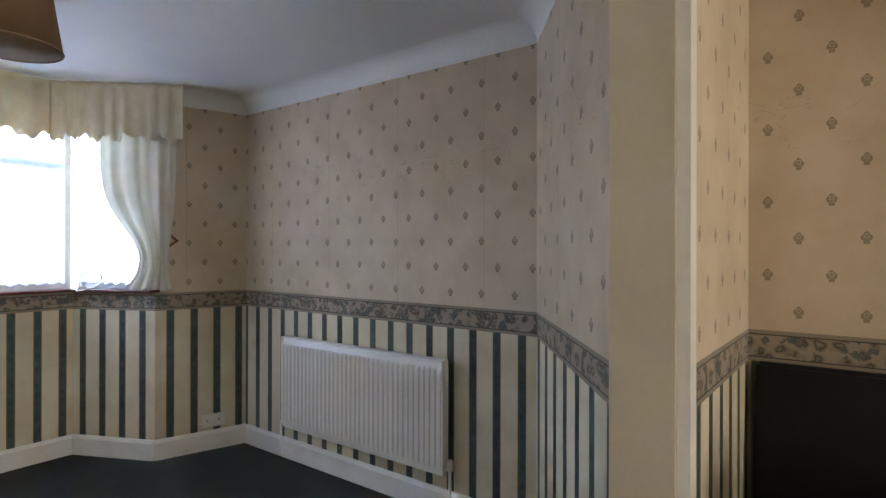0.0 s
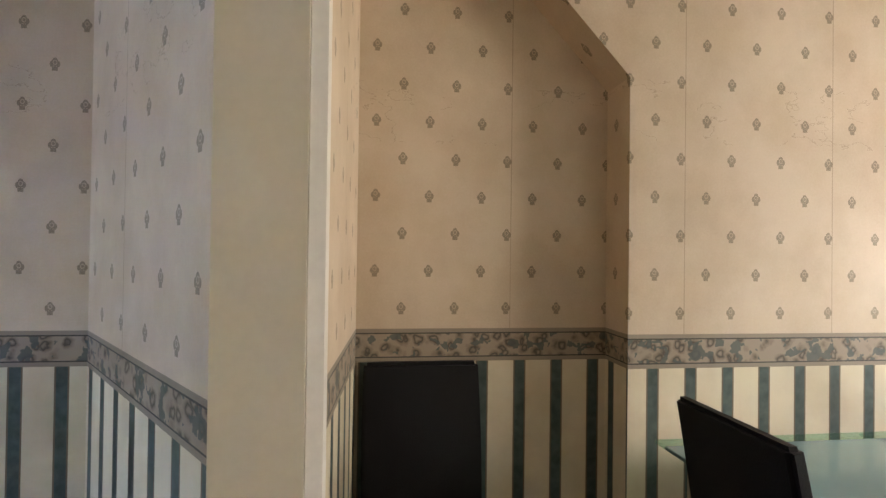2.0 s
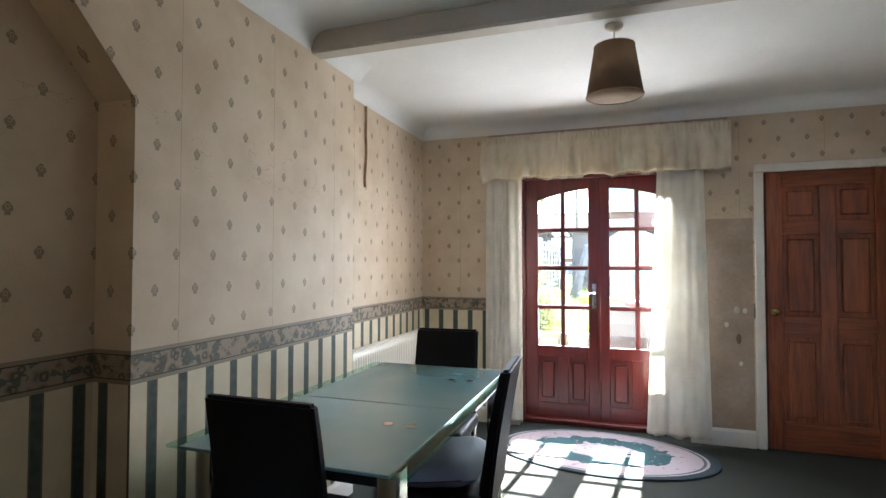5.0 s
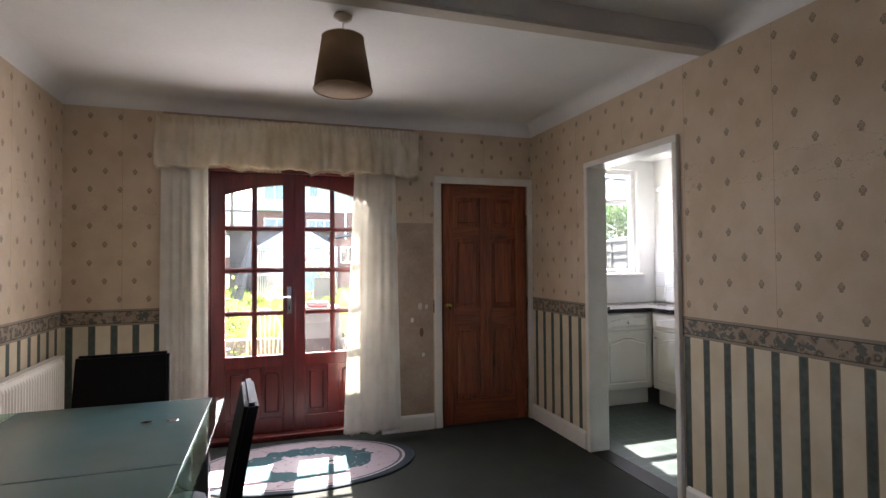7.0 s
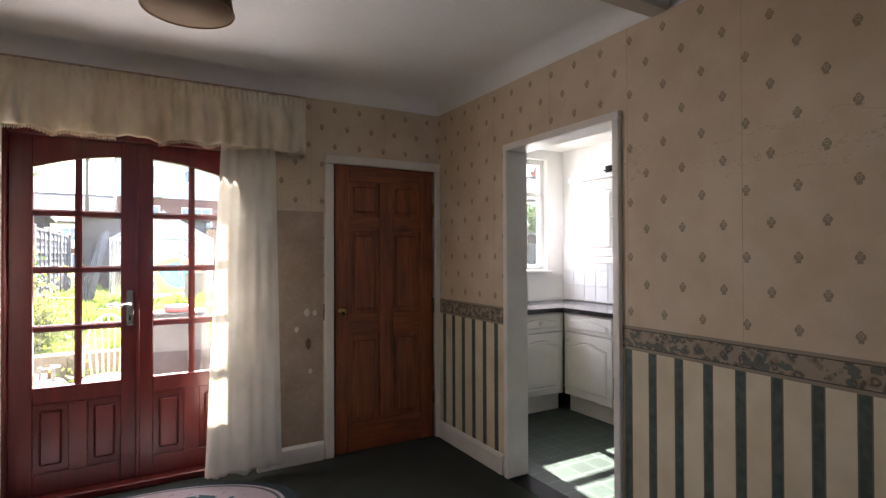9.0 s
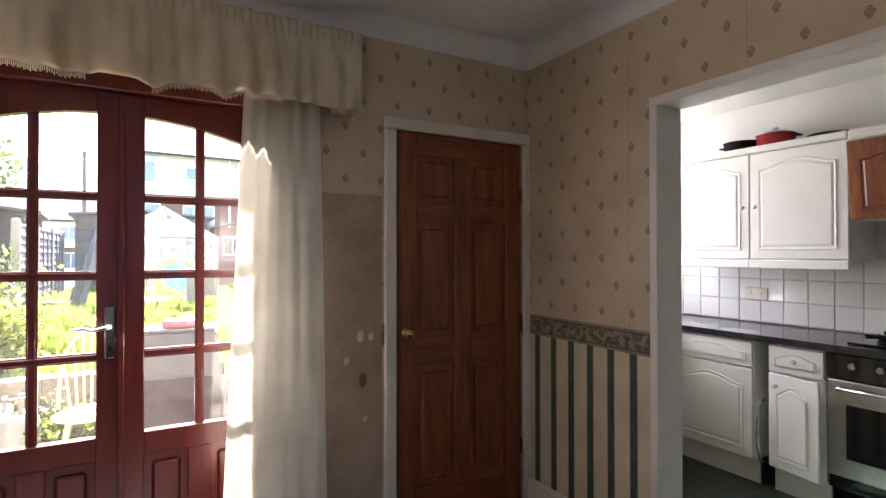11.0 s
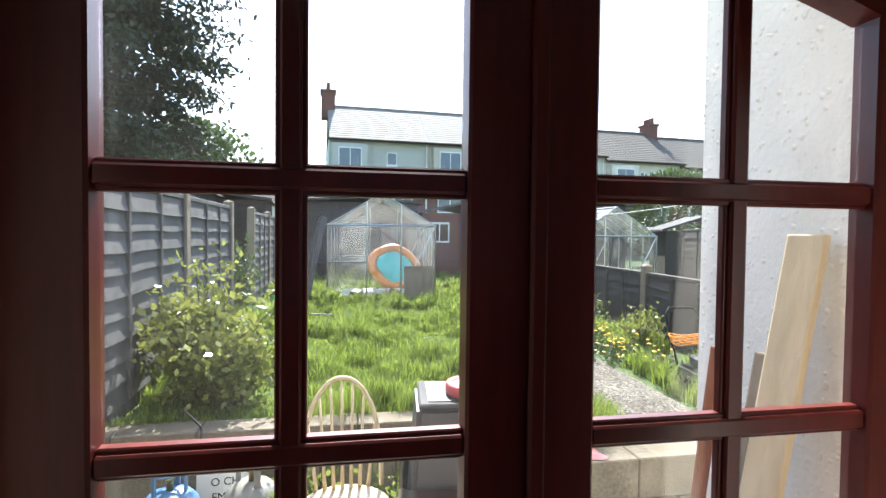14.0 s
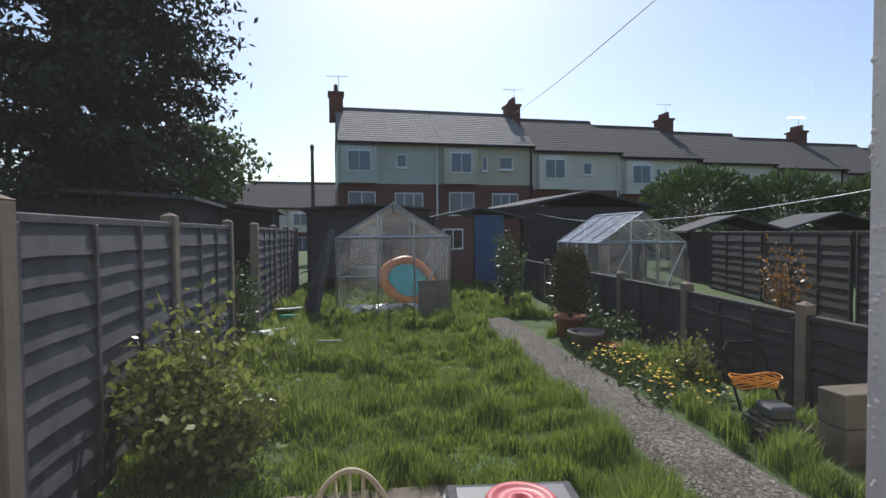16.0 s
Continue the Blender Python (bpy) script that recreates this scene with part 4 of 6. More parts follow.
M["kwall"] = surface("kitchen_paint", (0.68, 0.68, 0.66), (0.76, 0.76, 0.74), 3, 0.7, bump=0.1)
structure("floor_kitchen", box(W + 0.1, -3.9, -0.15, KX1 + 0.1, KY + 0.05, -0.003), lino(), "dark green tile-pattern lino kitchen floor", "floor")
structure("trim_threshold", box(W - 0.01, -1.715, -0.01, W + 0.13, -0.885, 0.003), M["leather"], "dark metal threshold strip", "trim")
structure("ceiling_kitchen", box(KX0 - 0.02, -3.9, 2.42, KX1 + 0.1, KY + 0.1, 2.5), M["ceiling"], "white kitchen ceiling", "ceiling")
wall("wall_kitchen_east", "x", KX1, 0.12, -3.9, KY, 0, 2.42, (), M["kwall"], "white painted kitchen wall")
wall("wall_kitchen_north", "y", KY, 0.14, KX0, KX1 + 0.12, -0.2, 2.6, [(3.9, 5.08, 1.21, 2.32)], M["kwall"], "white kitchen wall with the window")
wall("wall_kitchen_south", "y", -3.95, 0.1, KX0, KX1, 0, 2.42, (), M["kwall"], "white kitchen end wall")
kw = thing("window_2", "white framed kitchen window", "window", kind="structure")
for a, b in ((3.9, 3.95), (4.46, 4.52), (5.03, 5.08)):
    part("window_frame", box(a, KY + 0.05, 1.21, b, KY + 0.11, 2.32, bevel=0.004), M["kitchen_white"], kw)
for a, b in ((1.21, 1.26), (2.27, 2.32), (1.95, 1.99)):
    part("window_frame", box(3.95, KY + 0.052, a, 5.03, KY + 0.108, b, bevel=0.004), M["kitchen_white"], kw)
ob = part("pane", box(3.94, KY + 0.078, 1.25, 5.04, KY + 0.082, 2.28), M["glass"], kw)
ob.visible_shadow = False
part("window_sill", box(3.88, KY - 0.06, 1.18, 5.1, KY + 0.05, 1.21, bevel=0.004), M["kitchen_white"], kw)


def arched_front(w, h, arch=True):
    """A cupboard front w x h in the x-z plane, facing -y, with a raised panel under a shallow arch."""
    bm = box(0, -0.018, 0, w, 0, h, bevel=0.004)
    e = 0.055 if h > 0.25 else 0.035
    n = 10
    rise = min(0.05, h * 0.22) if arch else 0
    out = [(e, e), (w - e, e)]
    for i in range(n + 1):
        u = 1 - i / n
        x = e + (w - 2 * e) * u
        z = h - e - rise + rise * math.sin(math.pi * u) ** 1.6
        out.append((x, z))
    cx, cz = w / 2, h / 2
    for (s0, y0), (s1, y1) in (((1.0, -0.018), (0.985, -0.025)), ((0.985, -0.025), (0.93, -0.020)), ((0.93, -0.020), (0.88, -0.026))):
        a = [bm.verts.new((cx + (x - cx) * s0, y0, cz + (z - cz) * s0)) for x, z in out]
        b = [bm.verts.new((cx + (x - cx) * s1, y1, cz + (z - cz) * s1)) for x, z in out]
        for i in range(len(out)):
            j = (i + 1) % len(out)
            bm.faces.new((a[i], a[j], b[j], b[i]))
        last = b
    bm.faces.new(last)
    return bm


def knob(parent, x, z, y=-0.018):
    part("knob", lathe([(0.006, 0), (0.006, 0.012), (0.014, 0.020), (0.012, 0.028), (0, 0.030)], 12, pose(x, y, z, 90, 0, 0)), M["kitchen_white"], parent, smooth=True)


def base_unit(m, w, drawer=True, label="white kitchen base cupboard with arched panel door", handle=True, ajar=0):
    u = thing("base_cabinet", label, "cabinet", "kitchen base units", m)
    part("carcass", box(0, 0.0, 0.15, w, 0.56, 0.86), M["kitchen_white"], u)
    part("plinth", box(0, 0.05, 0, w, 0.068, 0.15), M["kitchen_white"], u)
    z1 = 0.69 if drawer else 0.85
    d = part("door", arched_front(w - 0.006, z1 - 0.155), M["kitchen_white"], u)
    d.matrix_basis = pose(0.003, -0.002, 0.155, 0, 0, -ajar)
    knob(d, 0.05, z1 - 0.22)
    if drawer:
        d = part("drawer_front", arched_front(w - 0.006, 0.15), M["kitchen_white"], u)
        d.matrix_basis = pose(0.003, -0.002, 0.70)
        if handle:
            knob(d, w / 2, 0.075)
    return u


def EAST(y):
    return pose(4.74, y, 0, 0, 0, -90)    # unit face looks to -x, its width runs to -y


base_unit(EAST(-0.01), 0.54, True, handle=False)
gap_y = -0.64
base_unit(EAST(gap_y), 0.29, True, "white narrow base cupboard with its door hanging ajar", ajar=9)
sp_ = thing("towel_rail", "chrome pull-out towel rail between units", "towel rail")
part("hoop", tube([(4.75, -0.60, 0.52), (4.71, -0.60, 0.50), (4.685, -0.60, 0.40), (4.685, -0.60, 0.26), (4.71, -0.60, 0.16), (4.76, -0.60, 0.15)], 0.010, 8), M["chrome"], sp_, smooth=True)
# oven with a towel
ov = thing("oven", "built-in steel oven with black glass door", "oven", "", EAST(-0.94))
part("body", box(0, 0.0, 0.15, 0.60, 0.55, 0.86), M["black_glass"], ov)
part("control_panel", box(0.003, -0.02, 0.73, 0.597, -0.001, 0.855, bevel=0.003), M["black_glass"], ov)
part("oven_door", box(0.003, -0.022, 0.22, 0.597, -0.001, 0.72, bevel=0.005), M["steel"], ov)
part("oven_window", box(0.09, -0.024, 0.32, 0.51, -0.0225, 0.60, bevel=0.001), M["black_glass"], ov)
part("handle", tube([(0.06, -0.02, 0.68), (0.06, -0.055, 0.68), (0.54, -0.055, 0.68), (0.54, -0.02, 0.68)], 0.009, 8), M["steel"], ov, smooth=True)
for i in range(4):
    part("control_knob", lathe([(0.018, 0), (0.016, 0.018), (0, 0.02)], 14, pose(0.12 + 0.12 * i, -0.02, 0.80, 90, 0, 0)), M["steel"], ov)
tw = thing("tea_towel", "folded white tea towel over the oven handle", "towel", "", EAST(-0.94))
cloth("cloth", 0.28, 0.46, 0.34, 0.69, -0.072, 2.0, 0.006, M["kitchen_white"], tw, seed=4)
hob = thing("gas_hob", "black gas hob with pan supports on the worktop", "hob")
part("plate", box(4.80, -1.56, 0.902, 5.24, -1.0, 0.912, bevel=0.003), M["black_glass"], hob)
for x in (4.91, 5.13):
    for y in (-1.14, -1.42):
        part("burner", lathe([(0.045, 0), (0.045, 0.012), (0.03, 0.02), (0, 0.02)], 16, pose(x, y, 0.912)), M["leather"], hob)
        bm = bmesh.new()
        for a in (0, 45, 90, 135):
            add_box(bm, -0.10, -0.005, 0.024, 0.10, 0.005, 0.036, m=pose(x, y, 0.912, 0, 0, a))
        part("pan_support", bm, M["leather"], hob)
# worktop: one L
structure("worktop", prism([(KX0 + 0.01, 0.0), (KX0 + 0.01, KY - 0.001), (KX1 - 0.001, KY - 0.001), (KX1 - 0.001, -2.6), (4.71, -2.6), (4.71, 0.0)], 0.862, 0.90), M["worktop"], "glossy black laminate worktop", "worktop")


def NORTH(x):
    return pose(x, 0.03, 0)


base_unit(NORTH(3.62), 0.56, False)
base_unit(NORTH(4.18), 0.55, True)
# wall units
for y, w in ((0.15, 0.55), (-0.40, 0.55)):
    u = thing("wall_cabinet", "white wall cupboard with arched panel door", "cabinet", "kitchen wall units", pose(4.98, y, 1.34, 0, 0, -90))
    part("carcass", box(0, 0, 0, w, 0.31, 0.68), M["kitchen_white"], u)
    d = part("door", arched_front(w - 0.006, 0.67), M["kitchen_white"], u)
    d.matrix_basis = pose(0.003, -0.002, 0.005)
    knob(d, w - 0.04 if y > 0 else 0.04, 0.33)
    part("cornice", box(-0.01, -0.045, 0.68, w + 0.0, 0.31, 0.72, bevel=0.008), M["kitchen_white"], u)
    part("pelmet_strip", box(0, -0.03, -0.055, w, -0.008, 0.0, bevel=0.005), M["kitchen_white"], u)
hood = thing("extractor_hood", "brown wooden front of the extractor housing", "hood", "", pose(4.98, -0.955, 1.56, 0, 0, -90))
part("housing", box(0, 0.0, 0, 0.60, 0.31, 0.44), M["kitchen_white"], hood)
d = part("front", arched_front(0.594, 0.43), M["pine"], hood)
d.matrix_basis = pose(0.003, -0.002, 0.005, 7, 0, 0)
part("cornice", box(0, -0.045, 0.44, 0.60, 0.31, 0.50, bevel=0.008), M["kitchen_white"], hood)


def pan(name, x, y, z, r_, h, mat, label, lid=True):
    p = thing(name, label, "pan", "", pose(x, y, z))
    part("pot", lathe([(r_ * 0.9, 0), (r_, 0.01), (r_, h), (r_ + 0.006, h + 0.004), (r_ - 0.004, h + 0.004), (r_ - 0.006, 0.012), (0, 0.012)], 28), mat, p, smooth=True)
    for s in (-1, 1):
        part("handle", tube([(0, s * r_, h * 0.8), (0.03, s * (r_ + 0.03), h * 0.8), (-0.03, s * (r_ + 0.03), h * 0.8), (0, s * r_, h * 0.8)], 0.006, 6), M["leather"], p)
    if lid:
        part("lid", lathe([(r_ + 0.004, h + 0.005), (r_ * 0.6, h + 0.025), (0.012, h + 0.032), (0.018, h + 0.05), (0, h + 0.052)], 28), M["steel"], p, smooth=True)
    return p


red = surface("red_enamel", (0.28, 0.012, 0.015), (0.36, 0.02, 0.022), 8, 0.25)
pan("casserole_dish", 5.16, -0.24, 2.06, 0.115, 0.075, M["leather"], "black casserole pot on top of the wall cupboards", False)
pan("saucepan", 5.14, -0.47, 2.06, 0.11, 0.085, red, "red enamel pan with steel lid on the cupboards")
pan("frying_pan", 5.16, -0.78, 2.06, 0.12, 0.03, M["leather"], "black frying pan lying on the cupboards", False)
rack = thing("dish_drainer", "dark plastic dish drainer on the worktop", "dish rack")
bm = bmesh.new()
for i in range(9):
    tube([(3.98 + 0.04 * i, 0.10, 0.905), (3.98 + 0.04 * i, 0.10, 0.98), (3.98 + 0.04 * i, 0.35, 0.98), (3.98 + 0.04 * i, 0.35, 0.905)], 0.004, 5, bm)
part("wires", bm, M["steel"], rack)
part("tray", box(3.95, 0.08, 0.9005, 4.33, 0.37, 0.915, bevel=0.005), M["leather"], rack)
kt = socket(pose(KX1 - 0.014, -0.26, 1.10, 0, 0, -90), "white double socket on the tiled splashback")
# splashback tiles
tile_holder = structure("wall_splashback", box(KX1 - 0.004, -2.6, 0.905, KX1 - 0.0005, KY - 0.002, 1.52), M["kwall"], "white tiled splashback with grey grout", "tiles")
TILE = bpy.data.meshes.new("tile")
tbm = bmesh.new()
add_box(tbm, -0.008, -0.0735, -0.0735, 0, 0.0735, 0.0735, bevel=0.003)
tbm.to_mesh(TILE)
tbm.free()
q = Mat("white_tile", 0.12)
oi = q.n("ObjectInfo")
q.color(q.ramp(oi.outputs["Random"], [(0.0, (0.68, 0.69, 0.69)), (1.0, (0.78, 0.79, 0.79))]))
TILE.materials.append(q.m)
for j in range(4):
    for i in range(20):
        t_ = new("tile", TILE)
        t_.parent = tile_holder
        t_.location = (KX1 - 0.0045, KY - 0.08 - 0.15 * i, 0.98 + 0.15 * j)


# ---- outside: ground ----
G = 0.38                                     # lawn level, a step above the house floor
PATIO = -0.16
M["lawn"] = surface("lawn_soil", (0.030, 0.055, 0.012), (0.075, 0.12, 0.028), 2.5, 0.95, bump=0.8, bscale=40)
M["concrete"] = surface("weathered_concrete", (0.07, 0.06, 0.05), (0.32, 0.285, 0.235), 3, 0.92, bump=1.0, bscale=75, fine=0.62)
M["block"] = surface("concrete_block", (0.075, 0.06, 0.042), (0.25, 0.21, 0.155), 4, 0.92, bump=0.9, bscale=60, fine=0.4)
M["fence"] = surface("grey_fence_timber", (0.032, 0.033, 0.037), (0.105, 0.105, 0.11), 7, 0.85, bump=0.5, bscale=50)
# Darker fence timber: dark stain far off, shade painted into the low fence.
M["fence_dark"] = surface("dark_shaded_fence", (0.020, 0.018, 0.017), (0.060, 0.056, 0.052), 7, 0.85, bump=0.5, bscale=50)
M["post"] = surface("concrete_post", (0.14, 0.11, 0.08), (0.24, 0.195, 0.145), 6, 0.9, bump=0.5)
M["bark"] = surface("bark", (0.05, 0.035, 0.025), (0.12, 0.09, 0.065), 12, 0.9, bump=0.8)


def leaf_mat(name, a, b, through=0.35, rough=0.45):
    q = Mat(name, rough)
    col = q.ramp(q.noise(7, 3), [(0.3, a), (0.7, b)])
    gi = q.n("NewGeometry")
    col = q.mix(q.op("MULTIPLY", gi.outputs["Random Per Island"], 0.6), col, tuple(min(1, c * 1.7) for c in b))
    q.color(col)
    tr = q.n("BsdfTranslucent")
    q.link(col, tr.inputs[0])
    mx = q.n("MixShader")
    mx.inputs[0].default_value = through
    q.link(q.b.outputs[0], mx.inputs[1])
    q.link(tr.outputs[0], mx.inputs[2])
    q.link(mx.outputs[0], q.t.nodes["Material Output"].inputs["Surface"])
    return q.m


M["grass"] = leaf_mat("grass_blades", (0.05, 0.078, 0.010), (0.20, 0.265, 0.045), 0.55, 0.5)
M["rose"] = leaf_mat("shrub_leaves", (0.05, 0.07, 0.016), (0.20, 0.22, 0.055), 0.45, 0.18)
M["conifer"] = leaf_mat("conifer_needles", (0.010, 0.018, 0.008), (0.022, 0.036, 0.015), 0.1, 0.7)
M["hedge"] = leaf_mat("hedge_leaves", (0.03, 0.055, 0.015), (0.07, 0.11, 0.03), 0.25, 0.5)
M["yellow"] = surface("dandelion_yellow", (0.75, 0.42, 0.01), (0.85, 0.55, 0.02), 20, 0.7)


def lawn_swell(x, y):
    """Height of the uneven lawn over its level."""
    if not (3.3 < y < 14 and -0.5 < x < 5):
        return 0.0
    return 0.05 * noise.noise(Vector((x * 0.9, y * 0.9, 0))) + 0.02 * noise.noise(Vector((x * 3, y * 3, 2)))


def ground_sheet():
    bm = bmesh.new()
    xs = [-400, -60, -8, -3, -1] + list(np.linspace(-0.6, 5.2, 25)) + [7, 12, 60, 400]
    prof = [(-400, PATIO), (-60, PATIO), (-9, PATIO), (2.3, PATIO), (2.80, PATIO), (2.86, G - 0.03), (3.1, G)] + [(y, G) for y in np.linspace(3.35, 14, 30)] + [(30, G), (80, G), (400, G)]
    rows = []
    for y, z in prof:
        row = []
        for x in xs:
            d = lawn_swell(x, y)
            row.append(bm.verts.new((x, y, z + d)))
        rows.append(row)
    for a, b in zip(rows, rows[1:]):
        for i in range(len(xs) - 1):
            bm.faces.new((a[i], a[i + 1], b[i + 1], b[i]))
    return bm


structure("ground", ground_sheet(), M["lawn"], "rough unmown back lawn on a raised level", "ground")
structure("patio", box(-0.9, 0.30, PATIO - 0.1, 4.5, 2.40, PATIO + 0.015), M["concrete"], "sunlit concrete patio outside the doors", "patio")


def path_mat():
    """Exposed pebbles in worn concrete."""
    q = Mat("pebbly_concrete", 0.9)
    vor = q.n("TexVoronoi", Scale=70.0)
    q.link(q.pos(), vor.inputs["Vector"])
    stones = q.ramp(vor.outputs["Color"], [(0.2, (0.045, 0.038, 0.03)), (0.6, (0.13, 0.115, 0.095)), (0.9, (0.30, 0.27, 0.235))])
    stain = q.ramp(q.noise(2.4, 5), [(0.35, (0.55, 0.52, 0.46)), (0.65, (1.0, 1.0, 1.0))])
    q.color(q.mix(0.8, stones, stain, "MULTIPLY"))
    q.bump(vor.outputs["Distance"], 0.9, 0.012)
    return q.m


def path_centre(y):
    return 3.31 + 0.10 * np.clip((y - 2.6) / 2.0, 0, 1) + 0.05 * np.clip((y - 6.0) / 1.5, 0, 1)


def path_mesh():
    bm = bmesh.new()
    rows = []
    for i in range(31):
        v = i / 30
        y = 2.17 + 6.03 * v
        c = path_centre(y)
        w = 0.31 - 0.02 * v
        row = []
        for k in range(7):
            u = k / 6 * 2 - 1
            e = 0.03 * noise.noise(Vector((y * 2.2, u * 3, 5)))
            row.append(bm.verts.new((c + u * w + (e if abs(u) > 0.9 else 0), y, G + 0.035 + 0.01 * noise.noise(Vector((y * 3, u, 1))) - (0.05 if abs(u) > 0.99 else 0))))
        rows.append(row)
    for a, b in zip(rows, rows[1:]):
        for k in range(6):
            bm.faces.new((a[k], a[k + 1], b[k + 1], b[k]))
    return bm


structure("pavement_path", path_mesh(), path_mat(), "pebbly concrete garden path", "path")


# retaining wall of hollow blocks
def block_mesh(l, w, h):
    me = bpy.data.meshes.new("block")
    b = bmesh.new()
    add_box(b, 0, 0, 0, l - 0.005, w, h - 0.005, bevel=0.007)
    b.to_mesh(me)
    b.free()
    me.materials.append(M["block"])
    return me


BLK = block_mesh(0.45, 0.20, 0.215)
rw = thing("wall_retaining", "grey concrete block retaining wall of the lawn", "wall", kind="structure")
for x0, x1, y in ((-0.9, 1.8, 2.68), (1.85, 4.5, 1.96)):
    for j in range(3):
        x = x0 - (0.22 if j % 2 else 0)
        while x < x1:
            o = new("block", BLK)
            o.parent = rw
            o.location = (x, y + 0.004 * ((j * 7 + int(x * 10)) % 3), PATIO + 0.215 * j - 0.06)
            x += 0.45
part("backfill", box(1.85, 2.17, PATIO, 4.5, 2.9, G - 0.005), M["lawn"], rw)
pillar = thing("block_pillar", "short pillar of stacked concrete blocks beside the path", "pillar")
for j in range(2):
    o = new("block", BLK)
    o.parent = pillar
    o.location = (4.10, 2.72, G + 0.0 + 0.215 * j)
    o = new("block", BLK)
    o.parent = pillar
    o.location = (4.55, 2.72, G + 0.0 + 0.215 * j)


# crumpled red bag on the wall
def crumpled_bag():
    bm = bmesh.new()
    n = 16
    rows = []
    for j in range(n + 1):
        row = []
        for i in range(n + 1):
            u, v = i / n * 2 - 1, j / n * 2 - 1
            e = max(0.0, 1 - abs(u) ** 3) * max(0.0, 1 - abs(v) ** 3)
            z = e * (0.03 + 0.05 * abs(noise.noise(Vector((u * 2.2, v * 2.2, 4)))) + 0.02 * noise.noise(Vector((u * 6, v * 6, 1))))
            row.append(bm.verts.new((0.21 * u + 0.02 * noise.noise(Vector((v * 3, 1, 0))), 0.13 * v + 0.03 * noise.noise(Vector((u * 3, 2, 0))), z)))
        rows.append(row)
    for a, b in zip(rows, rows[1:]):
        for i in range(n):
            bm.faces.new((a[i], a[i + 1], b[i + 1], b[i]))
    return bm


bag = tagged(finish(crumpled_bag(), "plastic_bag", surface("faded_red_bag", (0.42, 0.07, 0.08), (0.55, 0.20, 0.20), 9, 0.4, bump=0.4, bscale=25), None, True), "crumpled faded red plastic bag on the block wall", "bag")
bag.matrix_basis = pose(2.36, 2.08, G + 0.045, 0, 0, 12)


# ---- fences ----
def lap_panel(p, r_, z0, z1, group, label, n=9, side=1, mat="fence"):
    """A larch-lap fence panel between two plan points."""
    a, b = Vector(p), Vector(r_)
    L = (b - a).length
    ang = math.degrees(math.atan2(b.y - a.y, b.x - a.x))
    f = thing("fence", label, "fence", group, pose(a.x, a.y, 0, 0, 0, ang))
    h = (z1 - z0 - 0.06) / n
    rnd = random.Random(int(p[1] * 100))
    me = bpy.data.meshes.new("slat")
    q = bmesh.new()
    k = 8
    rows = []
    for i in range(k + 1):
        x = 0.05 + (L - 0.1) * i / k
        w = 0.006 * math.sin(i * 1.7)
        rows.append([q.verts.new((x, y, z)) for y, z in ((-0.004, 0.0 + w), (-0.034, 0.0 + w), (-0.008, h * 1.15), (0.0, h * 1.15))])
    for c, d in zip(rows, rows[1:]):
        for i in range(4):
            q.faces.new((c[i], c[(i + 1) % 4], d[(i + 1) % 4], d[i]))
    bmesh.ops.recalc_face_normals(q, faces=q.faces)
    q.to_mesh(me)
    q.free()
    me.materials.append(M[mat])
    for j in range(n):
        o = new("slat", me)
        o.parent = f
        o.matrix_basis = pose(0, -0.004 * (j % 2), z0 + j * h, 0, rnd.uniform(-0.35, 0.35), 0)
    part("top_rail", box(0.03, -0.03, z1 - 0.045, L - 0.03, 0.03, z1, bevel=0.006), M[mat], f)
    part("gravel_board", box(0.03, -0.02, G - 0.1, L - 0.03, 0.02, z0 + 0.02), M[mat], f)
    for u in (0.06, L * 0.36, L * 0.66, L - 0.1):
        part("batten", box(u, -0.045 if side > 0 else 0.002, z0, u + 0.035, -0.018 if side > 0 else 0.03, z1 - 0.04, bevel=0.004), M[mat], f)
    return f


def fence_post(x, y, top, group, r_=0.055):
    bm = box(-r_, -r_, -0.3, r_, r_, top - 0.03, bevel=0.008)
    a = [bm.verts.new((sx * r_ * 1.0, sy * r_ * 1.0, top - 0.03)) for sx, sy in ((-1, -1), (1, -1), (1, 1), (-1, 1))]
    t = bm.verts.new((0, 0, top))
    for i in range(4):
        bm.faces.new((a[i], a[(i + 1) % 4], t))
    o = tagged(finish(bm, "fence_post", M["post"]), "weathered concrete fence post with a pointed top", "post", group)
    o.matrix_basis = pose(x, y, 0)
    return o


LF = [(-0.10, 2.42), (-0.14, 4.52), (-0.14, 6.40), (-0.14, 8.0), (-0.15, 9.8), (-0.15, 11.6), (-0.15, 13.4)]
for i, (x, y) in enumerate(LF):
    fence_post(x, y, 1.95, "left fence posts")
for i, (p, r_) in enumerate(zip(LF, LF[1:])):
    if i != 2:
        lap_panel(p, r_, G + 0.10, 1.875, "tall fence panels", "weathered grey larch-lap fence panel", 10)
lap_panel((-0.06, 0.62), (-0.09, 2.34), PATIO + 0.3, 1.875, "tall fence panels", "weathered grey larch-lap fence panel beside the patio", 10)
RF = [(4.52, 1.9), (4.62, 3.55), (4.76, 5.18), (4.85, 6.75), (4.95, 8.4), (5.05, 10.1), (5.15, 11.8)]
for i, (x, y) in enumerate(RF):
    fence_post(x, y, 1.24, "low fence posts", 0.05)
for p, r_ in zip(RF, RF[1:]):
    lap_panel(r_, p, G + 0.06, 1.14, "low fence panels", "low dark larch-lap fence panel", 6, mat="fence_dark")


